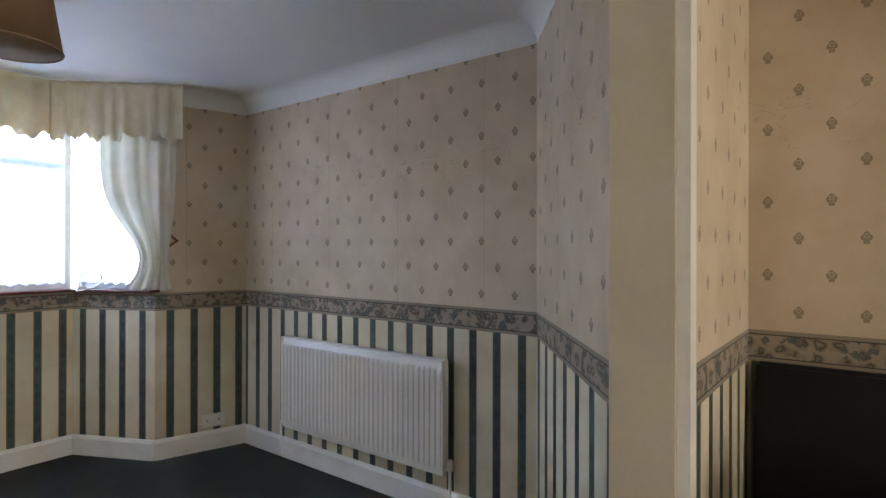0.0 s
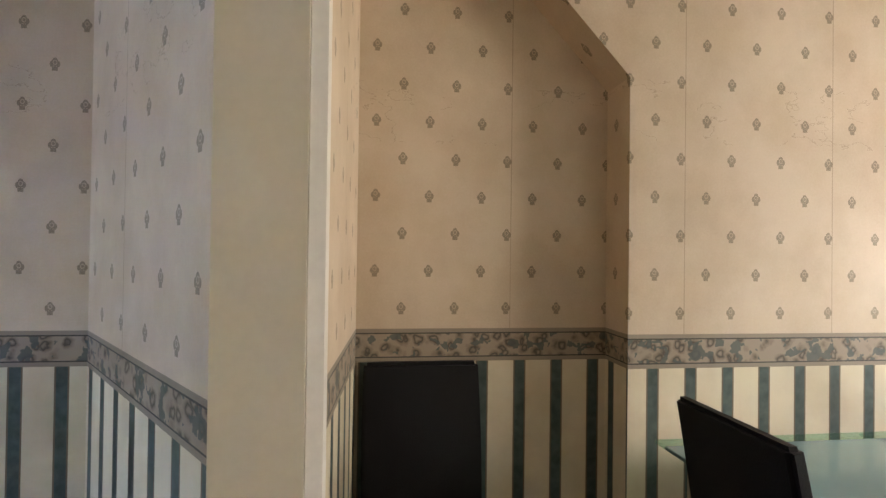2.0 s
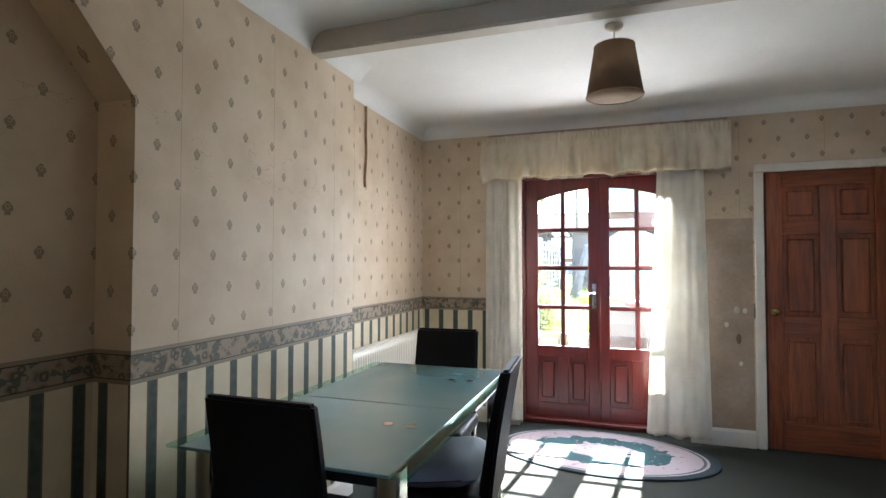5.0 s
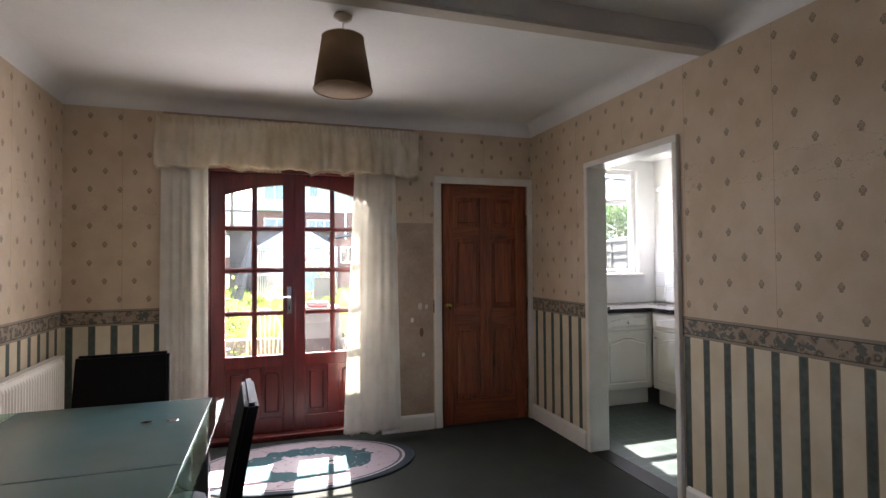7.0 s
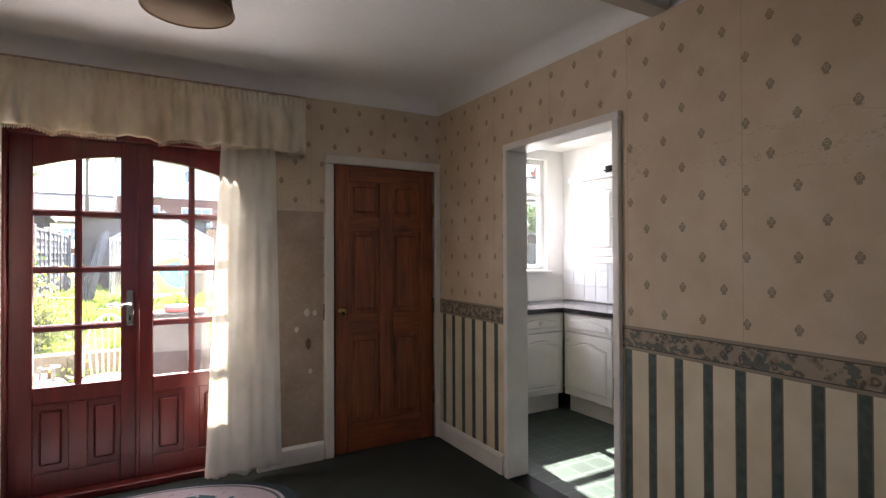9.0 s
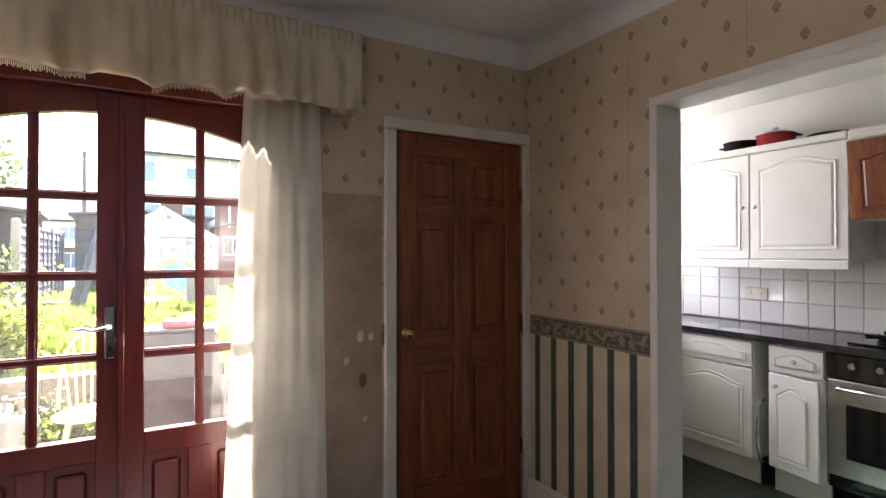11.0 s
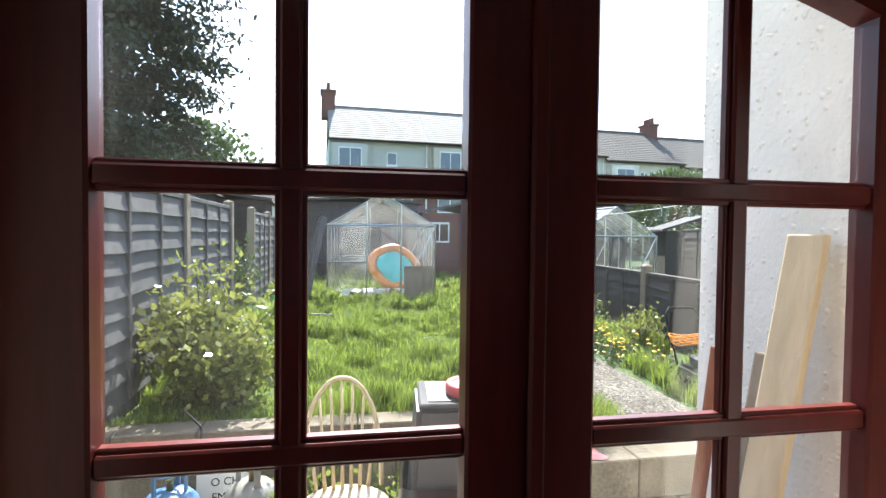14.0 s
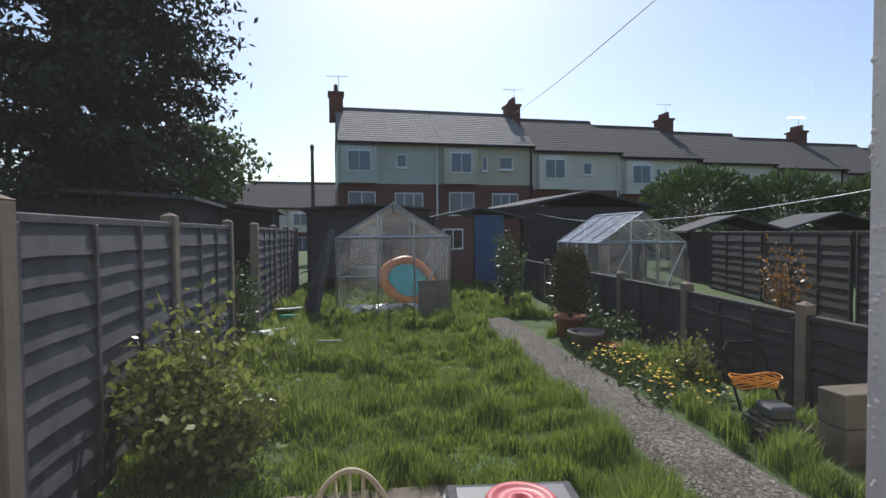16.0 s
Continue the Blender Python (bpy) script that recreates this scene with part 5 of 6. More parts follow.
# ---- leaves and grass ----
def scatter(name, pts, size, mat, parent=None, label="", cat="", kind="", seed=1, aspect=0.6, up=0.0, smoothdir=None):
    """Many small leaf quads round the given points, in one mesh."""
    rng = np.random.default_rng(seed)
    n = len(pts)
    pts = np.asarray(pts, float)
    d = rng.normal(size=(n, 3))
    d[:, 2] += up
    d /= np.linalg.norm(d, axis=1, keepdims=True)
    e = rng.normal(size=(n, 3))
    e -= d * (e * d).sum(1, keepdims=True)
    e /= np.linalg.norm(e, axis=1, keepdims=True)
    s = size * rng.uniform(0.55, 1.35, (n, 1))
    v = np.stack([pts, pts + d * s * 0.5 + e * s * aspect * 0.5, pts + d * s, pts + d * s * 0.5 - e * s * aspect * 0.5], 1).reshape(-1, 3)
    me = bpy.data.meshes.new(name)
    me.from_pydata(v.tolist(), [], np.arange(4 * n).reshape(-1, 4).tolist())
    me.materials.append(mat)
    o = new(name, me)
    if parent is not None:
        o.parent = parent
    if label or kind:
        tagged(o, label, cat, kind=kind)
    return o


def blades():
    rng = np.random.default_rng(4)
    n = 180000
    y = 2.30 + 10.8 * rng.random(n) ** 1.55
    x = -0.08 + 4.6 * rng.random(n)
    # blades gather into tussocks
    k = rng.random(n) < 0.55
    tx, ty = np.round(x / 0.13) * 0.13, np.round(y / 0.13) * 0.13
    jx, jy = 0.06 * np.sin(tx * 91 + ty * 37), 0.06 * np.cos(tx * 53 - ty * 71)
    x = np.where(k, tx + jx + rng.normal(0, 0.028, n), x)
    y = np.where(k, ty + jy + rng.normal(0, 0.028, n), y)
    tuft = np.array([noise.noise(Vector((a * 1.1, b * 1.1, 3.0))) + 1.1 * noise.noise(Vector((a * 3.3, b * 3.3, 7.0))) for a, b in zip(x, y)])
    keep = (np.abs(x - path_centre(y)) > 0.30 + 0.08 * rng.random(n)) | (y > 8.1)
    keep &= (x > 1.8) | (y > 2.84)
    keep &= (x < 3.7) | (tuft > 0.1)
    x, y, tuft = x[keep], y[keep], tuft[keep]
    n = len(x)
    h = np.clip(0.075 + 0.17 * tuft, 0.02, 0.28) * rng.uniform(0.6, 1.4, n)
    a = rng.uniform(0, 6.283, n)
    lean = h * rng.uniform(0.15, 0.8, n)
    w = 0.0032 + 0.0009 * (y - 3)
    base = np.stack([x, y, [G - 0.012 + lawn_swell(a_, b_) for a_, b_ in zip(x, y)]], 1)
    gx, gy = np.cos(a), np.sin(a)
    p0 = base + np.stack([-gy * w, gx * w, 0 * w], 1)
    p1 = base + np.stack([gy * w, -gx * w, 0 * w], 1)
    mid = base + np.stack([gx * lean * 0.35, gy * lean * 0.35, h * 0.65 + 0.02], 1)
    m0 = mid + np.stack([-gy * w, gx * w, 0 * w], 1) * 0.8
    m1 = mid + np.stack([gy * w, -gx * w, 0 * w], 1) * 0.8
    tip = base + np.stack([gx * lean, gy * lean, h + 0.02], 1)
    v = np.stack([p0, p1, m1, m0, tip], 1).reshape(-1, 3)
    i = np.arange(n) * 5
    faces = [f for k in i.tolist() for f in ((k, k + 1, k + 2, k + 3), (k + 3, k + 2, k + 4))]
    me = bpy.data.meshes.new("grass")
    me.from_pydata(v.tolist(), [], faces)
    me.materials.append(M["grass"])
    return tagged(new("grass", me), "long unmown tufted grass of the lawn", "grass", kind="stuff")


blades()


def shrub(name, x, y, z0, h, r_, nleaf, size, mat, label, stems=14, seed=2, upright=False):
    rng = random.Random(seed)
    t = thing(name, label, "shrub")
    bm = bmesh.new()
    pts = []
    for i in range(stems):
        a = rng.uniform(0, 6.28)
        rr = r_ * rng.uniform(0.15, 1.0)
        hh = h * (rng.uniform(0.5, 1.0) if not upright else rng.uniform(0.75, 1.0)) * (1 - 0.35 * rr / r_)
        p = [Vector((x + 0.12 * r_ * math.cos(a), y + 0.12 * r_ * math.sin(a), z0 - 0.05))]
        for k in range(1, 6):
            u = k / 5
            p.append(Vector((x + rr * math.cos(a) * u ** 1.2 + rng.uniform(-0.04, 0.04), y + rr * math.sin(a) * u ** 1.2 + rng.uniform(-0.04, 0.04), z0 + hh * u)))
        tube(p, 0.009, 5, bm, 0.003)
        for k in range(nleaf // stems):
            u = rng.uniform(0.2, 1.0)
            j = min(int(u * 5), 4)
            q = p[j].lerp(p[j + 1], u * 5 - j)
            s = 0.10 * r_ / 0.55
            pts.append(q + Vector((rng.gauss(0, s), rng.gauss(0, s), rng.gauss(0, s))))
    part("stems", bm, M["bark"], t)
    scatter("leaves", [tuple(p) for p in pts], size, mat, t, seed=seed, up=0.3)
    return t


shrub("rose_bush", 0.33, 3.45, G, 1.15, 0.50, 2900, 0.062, M["rose"], "glossy-leaved rose bush before the fence", 26, 3)
shrub("rose_bush", 0.55, 3.25, G, 0.72, 0.42, 1900, 0.055, M["rose"], "low leafy shrub at the wall's edge", 12, 13)
shrub("climber", -0.12, 6.75, G, 1.35, 0.35, 900, 0.06, M["hedge"], "ragged climber in the gap of the fence", 10, 4)
shrub("sapling", 4.0, 9.3, G, 1.75, 0.42, 900, 0.075, M["hedge"], "thin flowering sapling beside the path", 10, 6, True)
shrub("shrub", 4.4, 7.4, G, 0.65, 0.6, 1100, 0.07, M["hedge"], "leafy border plants by the low fence", 14, 7)
shrub("shrub", 4.4, 6.2, G, 0.45, 0.45, 800, 0.06, M["hedge"], "low border plants by the low fence", 12, 8)
shrub("shrub", 4.3, 4.5, G, 0.5, 0.4, 500, 0.05, M["rose"], "dry twiggy border shrub", 12, 9)
shrub("orange_shrub", 6.9, 6.2, G, 1.35, 0.4, 500, 0.06, leaf_mat("orange_leaves", (0.14, 0.06, 0.02), (0.25, 0.12, 0.03)), "reddish shrub in the next garden", 9, 10, True)


shrub("weeds", 1.05, 2.50, PATIO, 0.55, 0.32, 700, 0.05, M["grass"], "green weeds growing against the block wall", 12, 21)
shrub("weeds", 1.55, 2.40, PATIO, 0.5, 0.3, 500, 0.05, M["grass"], "green weeds growing by the patio's edge", 12, 22)


def dandelions():
    rng = random.Random(5)
    leaves_ = []
    bm = bmesh.new()
    for i in range(150):
        x, y = rng.gauss(3.93, 0.15), rng.uniform(3.6, 5.4)
        z = G + rng.uniform(0.08, 0.2)
        r_ = rng.uniform(0.011, 0.021)
        c = bm.verts.new((x, y, z + 0.008))
        ring = [bm.verts.new((x + r_ * math.cos(k * 1.0472), y + r_ * math.sin(k * 1.0472), z)) for k in range(6)]
        for k in range(6):
            bm.faces.new((c, ring[k], ring[(k + 1) % 6]))
        bm.faces.new(ring[::-1])
        for k in range(14):
            leaves_.append((x + rng.gauss(0, 0.07), y + rng.gauss(0, 0.07), G + rng.uniform(0, 0.1)))
    o = tagged(finish(bm, "dandelion_flowers", M["yellow"]), "yellow dandelion heads along the path", "flowers", kind="stuff")
    scatter("dandelion_leaves", leaves_, 0.075, M["hedge"], None, "green dandelion leaves along the path", "plants", "stuff", 6, 0.35, 0.5)


dandelions()


def big_tree(name, x, y, base, top, r_, nleaf, size, mat, label, conifer=True, seed=11):
    rng = random.Random(seed)
    t = thing(name, label, "tree")
    part("trunk", tube([(x, y, base - 0.2), (x + 0.05, y, base + (top - base) * 0.5), (x, y + 0.05, top * 0.97)], 0.22 if conifer else 0.12, 10, r1=0.03), M["bark"], t)
    bm = bmesh.new()
    pts = []
    nb = 210 if conifer else 60
    for i in range(nb):
        u = rng.random() ** 0.8
        z = base + (top - base) * (0.08 + 0.9 * u if conifer else 0.35 + 0.6 * u)
        a = rng.uniform(0, 6.28)
        R = r_ * (math.sin(math.pi * (0.12 + 0.76 * u)) ** 0.9 if conifer else math.sin(math.pi * (0.15 + 0.8 * u))) * rng.uniform(0.7, 1.1)
        end = Vector((x + R * math.cos(a), y + R * math.sin(a), z + (-0.12 * R if conifer else 0.35 * R)))
        st = Vector((x, y, z - (0 if conifer else 0.4 * R)))
        tube([st, st.lerp(end, 0.5) + Vector((0, 0, 0.08 * R)), end], 0.03, 5, bm, 0.006)
        for k in range(nleaf // nb):
            w = rng.random() ** 0.55
            p = st.lerp(end, w)
            s = 0.05 * R + 0.05 if conifer else 0.10 * R + 0.07
            pts.append((p.x + rng.gauss(0, s), p.y + rng.gauss(0, s), p.z + rng.gauss(0, s * 0.7) - (0.1 * w if conifer else 0)))
    part("limbs", bm, M["bark"], t)
    scatter("crown", pts, size, mat, t, seed=seed, aspect=0.45 if conifer else 0.7, up=-0.4 if conifer else 0.0)
    return t


big_tree("conifer", -3.4, 9.6, G, 10.8, 2.5, 110000, 0.14, M["conifer"], "huge dark cypress behind the fence")
big_tree("tree", -5.2, 24.0, G, 6.6, 2.4, 4200, 0.26, M["hedge"], "leafy tree beyond the sheds", False, 12)


# ---- patio things ----
def gas_bottle(x, y, col, label, seed=1):
    b = thing("gas_bottle", label, "gas bottle", "gas bottles", pose(x, y, PATIO + 0.015, 0, 0, 40 * seed) @ Matrix.Scale(0.88, 4))
    part("cylinder", lathe([(0.135, 0), (0.14, 0.03), (0.158, 0.05), (0.16, 0.10), (0.16, 0.36), (0.15, 0.41), (0.11, 0.455), (0.05, 0.475), (0, 0.478)], 28), col, b, smooth=True)
    bm = bmesh.new()
    tube([(0.085 * math.cos(a), 0.085 * math.sin(a), 0.585) for a in np.linspace(0.5, 5.8, 20)], 0.012, 8, bm)
    for a in (0.7, 3.14, 5.6):
        add_box(bm, -0.018, -0.006, 0.44, 0.018, 0.006, 0.585, m=pose(0.085 * math.cos(a), 0.085 * math.sin(a), 0, 0, 0, math.degrees(a) + 90))
    part("shroud", bm, col, b)
    part("valve", lathe([(0.02, 0.47), (0.018, 0.53), (0.03, 0.535), (0.028, 0.56), (0, 0.562)], 12), M["brass"], b, smooth=True)
    return b


blue = surface("blue_enamel", (0.045, 0.14, 0.30), (0.09, 0.23, 0.42), 5, 0.5, bump=0.1)
grey_b = surface("faded_grey_enamel", (0.13, 0.14, 0.135), (0.25, 0.245, 0.22), 5, 0.6, bump=0.1)
gb = gas_bottle(0.42, 2.32, blue, "blue steel gas bottle with a hose on the patio", 1)
part("hose", tube([(0, 0, 0.53), (0.10, -0.03, 0.56), (0.19, 0.02, 0.62), (0.22, 0.08, 0.75), (0.22, 0.3, 0.80)], 0.007, 8), M["leather"], gb, smooth=True)
gas_bottle(0.80, 2.36, grey_b, "faded grey gas bottle on the patio", 3)
sign = thing("warning_sign", "white board sign with dark lettering leaning on the wall", "sign", "", pose(0.62, 2.58, PATIO + 0.015, -8, 0, 4))
part("board", box(-0.15, -0.006, 0, 0.15, 0.0, 0.42, bevel=0.002), M["kitchen_white"], sign)


def text(parent, s, x, z, size):
    cu_ = bpy.data.curves.new("lettering", "FONT")
    cu_.body, cu_.size, cu_.align_x, cu_.extrude = s, size, "CENTER", 0.0006
    o = new("lettering", cu_)
    o.data.materials.append(M["leather"])
    o.parent = parent
    o.matrix_basis = pose(x, -0.0075, z, 90, 0, 0)
    return o


for s_, z in (("O CH", 0.29), ("EMBE", 0.21), ("S MU", 0.155), ("HOWN", 0.10)):
    text(sign, s_, 0.0, z, 0.06)

pale = wood("weathered_pale_wood", (0.42, 0.33, 0.20), (0.60, 0.50, 0.34), "z", 14, 0.6)


def windsor(m):
    c = thing("windsor_chair", "pale weathered wooden spindle-back chair on the patio", "chair", "", m)
    n = 28
    bm = bmesh.new()
    ring = [(0.21 * math.cos(6.2832 * i / n) * (1 + 0.08 * (math.sin(6.2832 * i / n) < 0)), 0.20 * math.sin(6.2832 * i / n)) for i in range(n)]
    prev = None
    for s, z in ((0.9, 0.415), (1.0, 0.425), (1.0, 0.445), (0.92, 0.455), (0.5, 0.445), (0.01, 0.442)):
        r_ = [bm.verts.new((x * s, y * s, z)) for x, y in ring]
        if prev:
            for i in range(n):
                bm.faces.new((prev[i], prev[(i + 1) % n], r_[(i + 1) % n], r_[i]))
        else:
            bm.faces.new(r_[::-1])
        prev = r_
    part("seat", bm, pale, c, smooth=True)
    hoop = [(0.19 * math.cos(a) * (1.0 + 0.05 * math.sin(a)), 0.15 + 0.10 * max(0, math.sin(a)), 0.45 + 0.52 * max(0.0, math.sin(a)) ** 0.75) for a in np.linspace(0, math.pi, 29)]
    part("hoop", tube(hoop, 0.012, 8), pale, c, smooth=True)
    for i in range(7):
        u = (i - 3) / 3.6
        top = 0.45 + 0.52 * max(0.0, math.sin(math.acos(max(-1, min(1, u))))) ** 0.75
        yy = 0.15 + 0.10 * math.sin(math.acos(max(-1, min(1, u))))
        part("spindle", tube([(u * 0.15, 0.15, 0.45), (u * 0.175, 0.15 + (yy - 0.15) * 0.5, 0.45 + (top - 0.45) * 0.55), (u * 0.20, yy, top - 0.005)], 0.010, 6, r1=0.006), pale, c, smooth=True)
    for sx in (-1, 1):
        for sy in (-1, 1):
            part("leg", tube([(sx * 0.12, sy * 0.11, 0.43), (sx * 0.16, sy * 0.155, 0.2), (sx * 0.19, sy * 0.19, 0.0)], 0.019, 8, r1=0.013), pale, c, smooth=True)
    for sx in (-1, 1):
        part("stretcher", tube([(sx * 0.165, -0.16, 0.18), (sx * 0.165, 0.16, 0.18)], 0.010, 6), pale, c)
    part("stretcher", tube([(-0.165, 0, 0.18), (0.165, 0, 0.18)], 0.010, 6), pale, c)
    return c


windsor(pose(1.27, 1.98, PATIO + 0.015, 0, 0, 4))

# stool with a lidded grey box, a black sheet and a red plate on it
st = thing("wooden_stool", "pale wooden stool standing on the patio", "stool", "", pose(1.80, 1.74, PATIO + 0.015, 0, 0, -6))
part("seat", box(-0.22, -0.20, 0.44, 0.22, 0.20, 0.47, bevel=0.008), pale, st)
for sx in (-1, 1):
    for sy in (-1, 1):
        part("leg", tube([(sx * 0.17, sy * 0.15, 0.445), (sx * 0.21, sy * 0.18, 0.0)], 0.02, 8, r1=0.015), pale, st, smooth=True)
part("stretcher", tube([(-0.19, -0.165, 0.2), (0.19, -0.165, 0.2)], 0.011, 6), pale, st)
sheet_m = surface("black_plastic_sheet", (0.012, 0.012, 0.014), (0.03, 0.03, 0.034), 14, 0.35, bump=0.6, bscale=30)
bx = thing("plastic_crate", "dark grey lidded plastic box on the stool", "box", "", pose(1.80, 1.74, 0.325, 0, 0, -6))
crate_m = surface("dark_grey_plastic", (0.055, 0.06, 0.065), (0.085, 0.09, 0.095), 4, 0.45)


def tapered(w0, d0, w1, d1, h, bev=0.02):
    bm = bmesh.new()
    a = [bm.verts.new((sx * w0, sy * d0, 0)) for sx, sy in ((-1, -1), (1, -1), (1, 1), (-1, 1))]
    b = [bm.verts.new((sx * w1, sy * d1, h)) for sx, sy in ((-1, -1), (1, -1), (1, 1), (-1, 1))]
    bm.faces.new(a[::-1])
    bm.faces.new(b)
    for i in range(4):
        bm.faces.new((a[i], a[(i + 1) % 4], b[(i + 1) % 4], b[i]))
    bmesh.ops.bevel(bm, geom=list(bm.edges), offset=bev, segments=2, affect="EDGES")
    return bm


part("tub", tapered(0.27, 0.21, 0.235, 0.18, 0.54), crate_m, bx)
part("rim", box(-0.225, -0.172, 0.53, 0.225, 0.172, 0.552, bevel=0.006), M["fence"], bx, "pale worn rim")
part("recess", box(-0.19, -0.14, 0.553, 0.19, 0.14, 0.556), crate_m, bx)
sh_ = thing("black_sheet", "crumpled black plastic sheet wrapped round the box", "sheet", "", pose(1.80, 1.74, 0.0, 0, 0, -6))
bm = bmesh.new()
rows = []
for j in range(9):
    v = j / 8
    row = []
    for i in range(48):
        a = 6.2832 * i / 48
        sx, sy = max(-1, min(1, 1.35 * math.cos(a))), max(-1, min(1, 1.35 * math.sin(a)))
        k = 1.05 + 0.10 * v + 0.05 * noise.noise(Vector((4 * math.cos(a), 4 * math.sin(a), 3 * v)))
        row.append(bm.verts.new((0.275 * sx * k, 0.215 * sy * k, 0.56 - 0.33 * v + 0.04 * v * math.sin(5 * a))))
    rows.append(row)
for a, b in zip(rows, rows[1:]):
    for i in range(48):
        bm.faces.new((a[i], a[(i + 1) % 48], b[(i + 1) % 48], b[i]))
part("sheet", bm, sheet_m, sh_, smooth=True)
rl = thing("red_lid", "faded red round plastic plate on the box", "lid", "", pose(1.80, 1.70, 0.882))
redp = surface("faded_red_plastic", (0.42, 0.07, 0.08), (0.55, 0.13, 0.13), 6, 0.45)
part("disc", lathe([(0.11, 0), (0.116, 0.01), (0.116, 0.04), (0.11, 0.048), (0.09, 0.048), (0.085, 0.042), (0.05, 0.042), (0.045, 0.048), (0.022, 0.048), (0.02, 0.036), (0, 0.036)], 40), redp, rl, smooth=True)
# boards leaning on the roughcast wall
for x, y, w, l, lean, m_, lab in ((2.16, 0.62, 0.10, 1.74, 12, pale, "pale weathered board leaning on the roughcast wall"), (2.19, 0.68, 0.07, 1.42, 11, M["post"], "brownish weathered board leaning on the roughcast wall"),
                                  (2.22, 0.82, 0.035, 1.40, 8, M["pine"], "brown wooden tool handle leaning on the roughcast wall")):
    o = tagged(finish(box(-0.012, -w / 2, 0, 0.012, w / 2, l, bevel=0.006, seg=2), "leaning_board", m_), lab, "board", "boards")
    o.matrix_basis = pose(x - 0.12, y, PATIO + 0.02, 0, lean, 8)

# ---- house outside ----
structure("wall_roughcast", prism([(2.45, 0.302), (2.45, 1.14), (3.61, 1.14), (3.61, 0.302)], PATIO, 3.2), M["render_wall"], "white roughcast side wall of the lean-to", "wall")
bm = bmesh.new()
rng_ = random.Random(3)
for i in range(1500):
    y, z = rng_.uniform(0.31, 1.14), rng_.uniform(0.0, 2.9)
    r_ = rng_.uniform(0.004, 0.011)
    c = bm.verts.new((2.45 - r_ * 0.8, y, z))
    ring = [bm.verts.new((2.4505, y + r_ * math.cos(1.2566 * k), z + r_ * math.sin(1.2566 * k))) for k in range(5)]
    for k in range(5):
        bm.faces.new((c, ring[(k + 1) % 5], ring[k]))
tagged(finish(bm, "roughcast_pebbles", M["render_wall"], None, True), "painted pebbles of the roughcast", "render", kind="stuff")
# Unseen upper walls and roof, added so their shadow covers the front forecourt.
for x0, y0, x1, y1 in ((-0.6, 0.305, 6.0, 0.45), (-0.6, -6.95, 6.0, -6.80), (-0.6, -6.80, -0.45, 0.305), (5.85, -6.80, 6.0, 0.305)):
    structure("wall_upper_sun_block", box(x0, y0, 2.64, x1, y1, 5.2), M["render_wall"], "unseen upper wall added to keep the sun off the front", "wall")
structure("roof", prism([(-0.9, -7.3), (6.3, -7.3), (6.3, 0.8), (-0.9, 0.8)], 5.2, 5.32), M["brick"], "unseen flat roof added to keep the sun off the front", "roof")
structure("wall_outside_side", box(-0.9, 0.302, PATIO, 0.78, 0.40, 2.62), M["render_wall"], "rendered back wall of the house", "wall")


# ---- lawn clutter ----
for i, (x, y, l, w, a) in enumerate(((0.25, 7.2, 0.9, 0.16, 60), (0.42, 6.6, 0.8, 0.14, -50), (0.36, 6.95, 0.5, 0.10, 100), (0.98, 6.3, 0.3, 0.12, 20), (0.35, 9.2, 1.1, 0.10, 55))):
    bm = bmesh.new()
    add_box(bm, -l / 2, -w / 2, 0, l / 2, w / 2, 0.02, bevel=0.003)
    o = tagged(finish(bm, "scrap_board", M["kitchen_white"] if i != 3 else M["concrete"]), "discarded pale board lying on the grass", "board", "scrap boards")
    o.matrix_basis = pose(x, y, G + 0.14, 6 * (i % 3 - 1), 5, a)
o = tagged(finish(tapered(0.22, 0.06, 0.20, 0.05, 0.06, 0.01), "green_tray", surface("green_plastic", (0.02, 0.25, 0.10), (0.03, 0.35, 0.15), 5, 0.4)), "green plastic tray in the grass", "tray")
o.matrix_basis = pose(0.25, 8.8, G + 0.04, 0, 6, 30)


def pot(x, y, r_, h, mat, label):
    p = thing("plant_pot", label, "pot", "plant pots", pose(x, y, G))
    part("pot", lathe([(r_ * 0.72, 0), (r_ * 0.95, h * 0.85), (r_ * 1.05, h * 0.86), (r_ * 1.05, h), (r_ * 0.93, h), (r_ * 0.9, h * 0.8), (0, h * 0.8)], 24), mat, p, smooth=True)
    return p


terr = surface("terracotta", (0.25, 0.09, 0.045), (0.36, 0.15, 0.08), 8, 0.85, bump=0.2)
pot(3.90, 5.80, 0.20, 0.25, M["concrete"], "pale stone plant pot beside the path")
pot(4.14, 5.62, 0.13, 0.12, terr, "low wide terracotta pot by the path")
pot(4.05, 6.6, 0.2, 0.3, terr, "terracotta pot under the clipped conifer")
tp = thing("clipped_conifer", "brownish clipped cypress in a pot", "shrub")
part("trunk", tube([(4.05, 6.6, G + 0.2), (4.05, 6.6, G + 0.9)], 0.025, 8), M["bark"], tp)
rg = np.random.default_rng(8)
uu, aa = rg.random(5200), rg.random(5200) * 6.283
rr_ = 0.25 * np.sqrt(np.clip(np.sin(np.pi * (0.12 + 0.8 * uu)), 0, 1)) * np.sqrt(rg.random(5200)) ** 0.6
scatter("crown", np.stack([4.05 + rr_ * np.cos(aa), 6.6 + rr_ * np.sin(aa), G + 0.33 + 0.82 * uu], 1), 0.06, leaf_mat("cypress", (0.03, 0.035, 0.012), (0.08, 0.075, 0.025), 0.15), tp, seed=8, aspect=0.35, up=0.8)
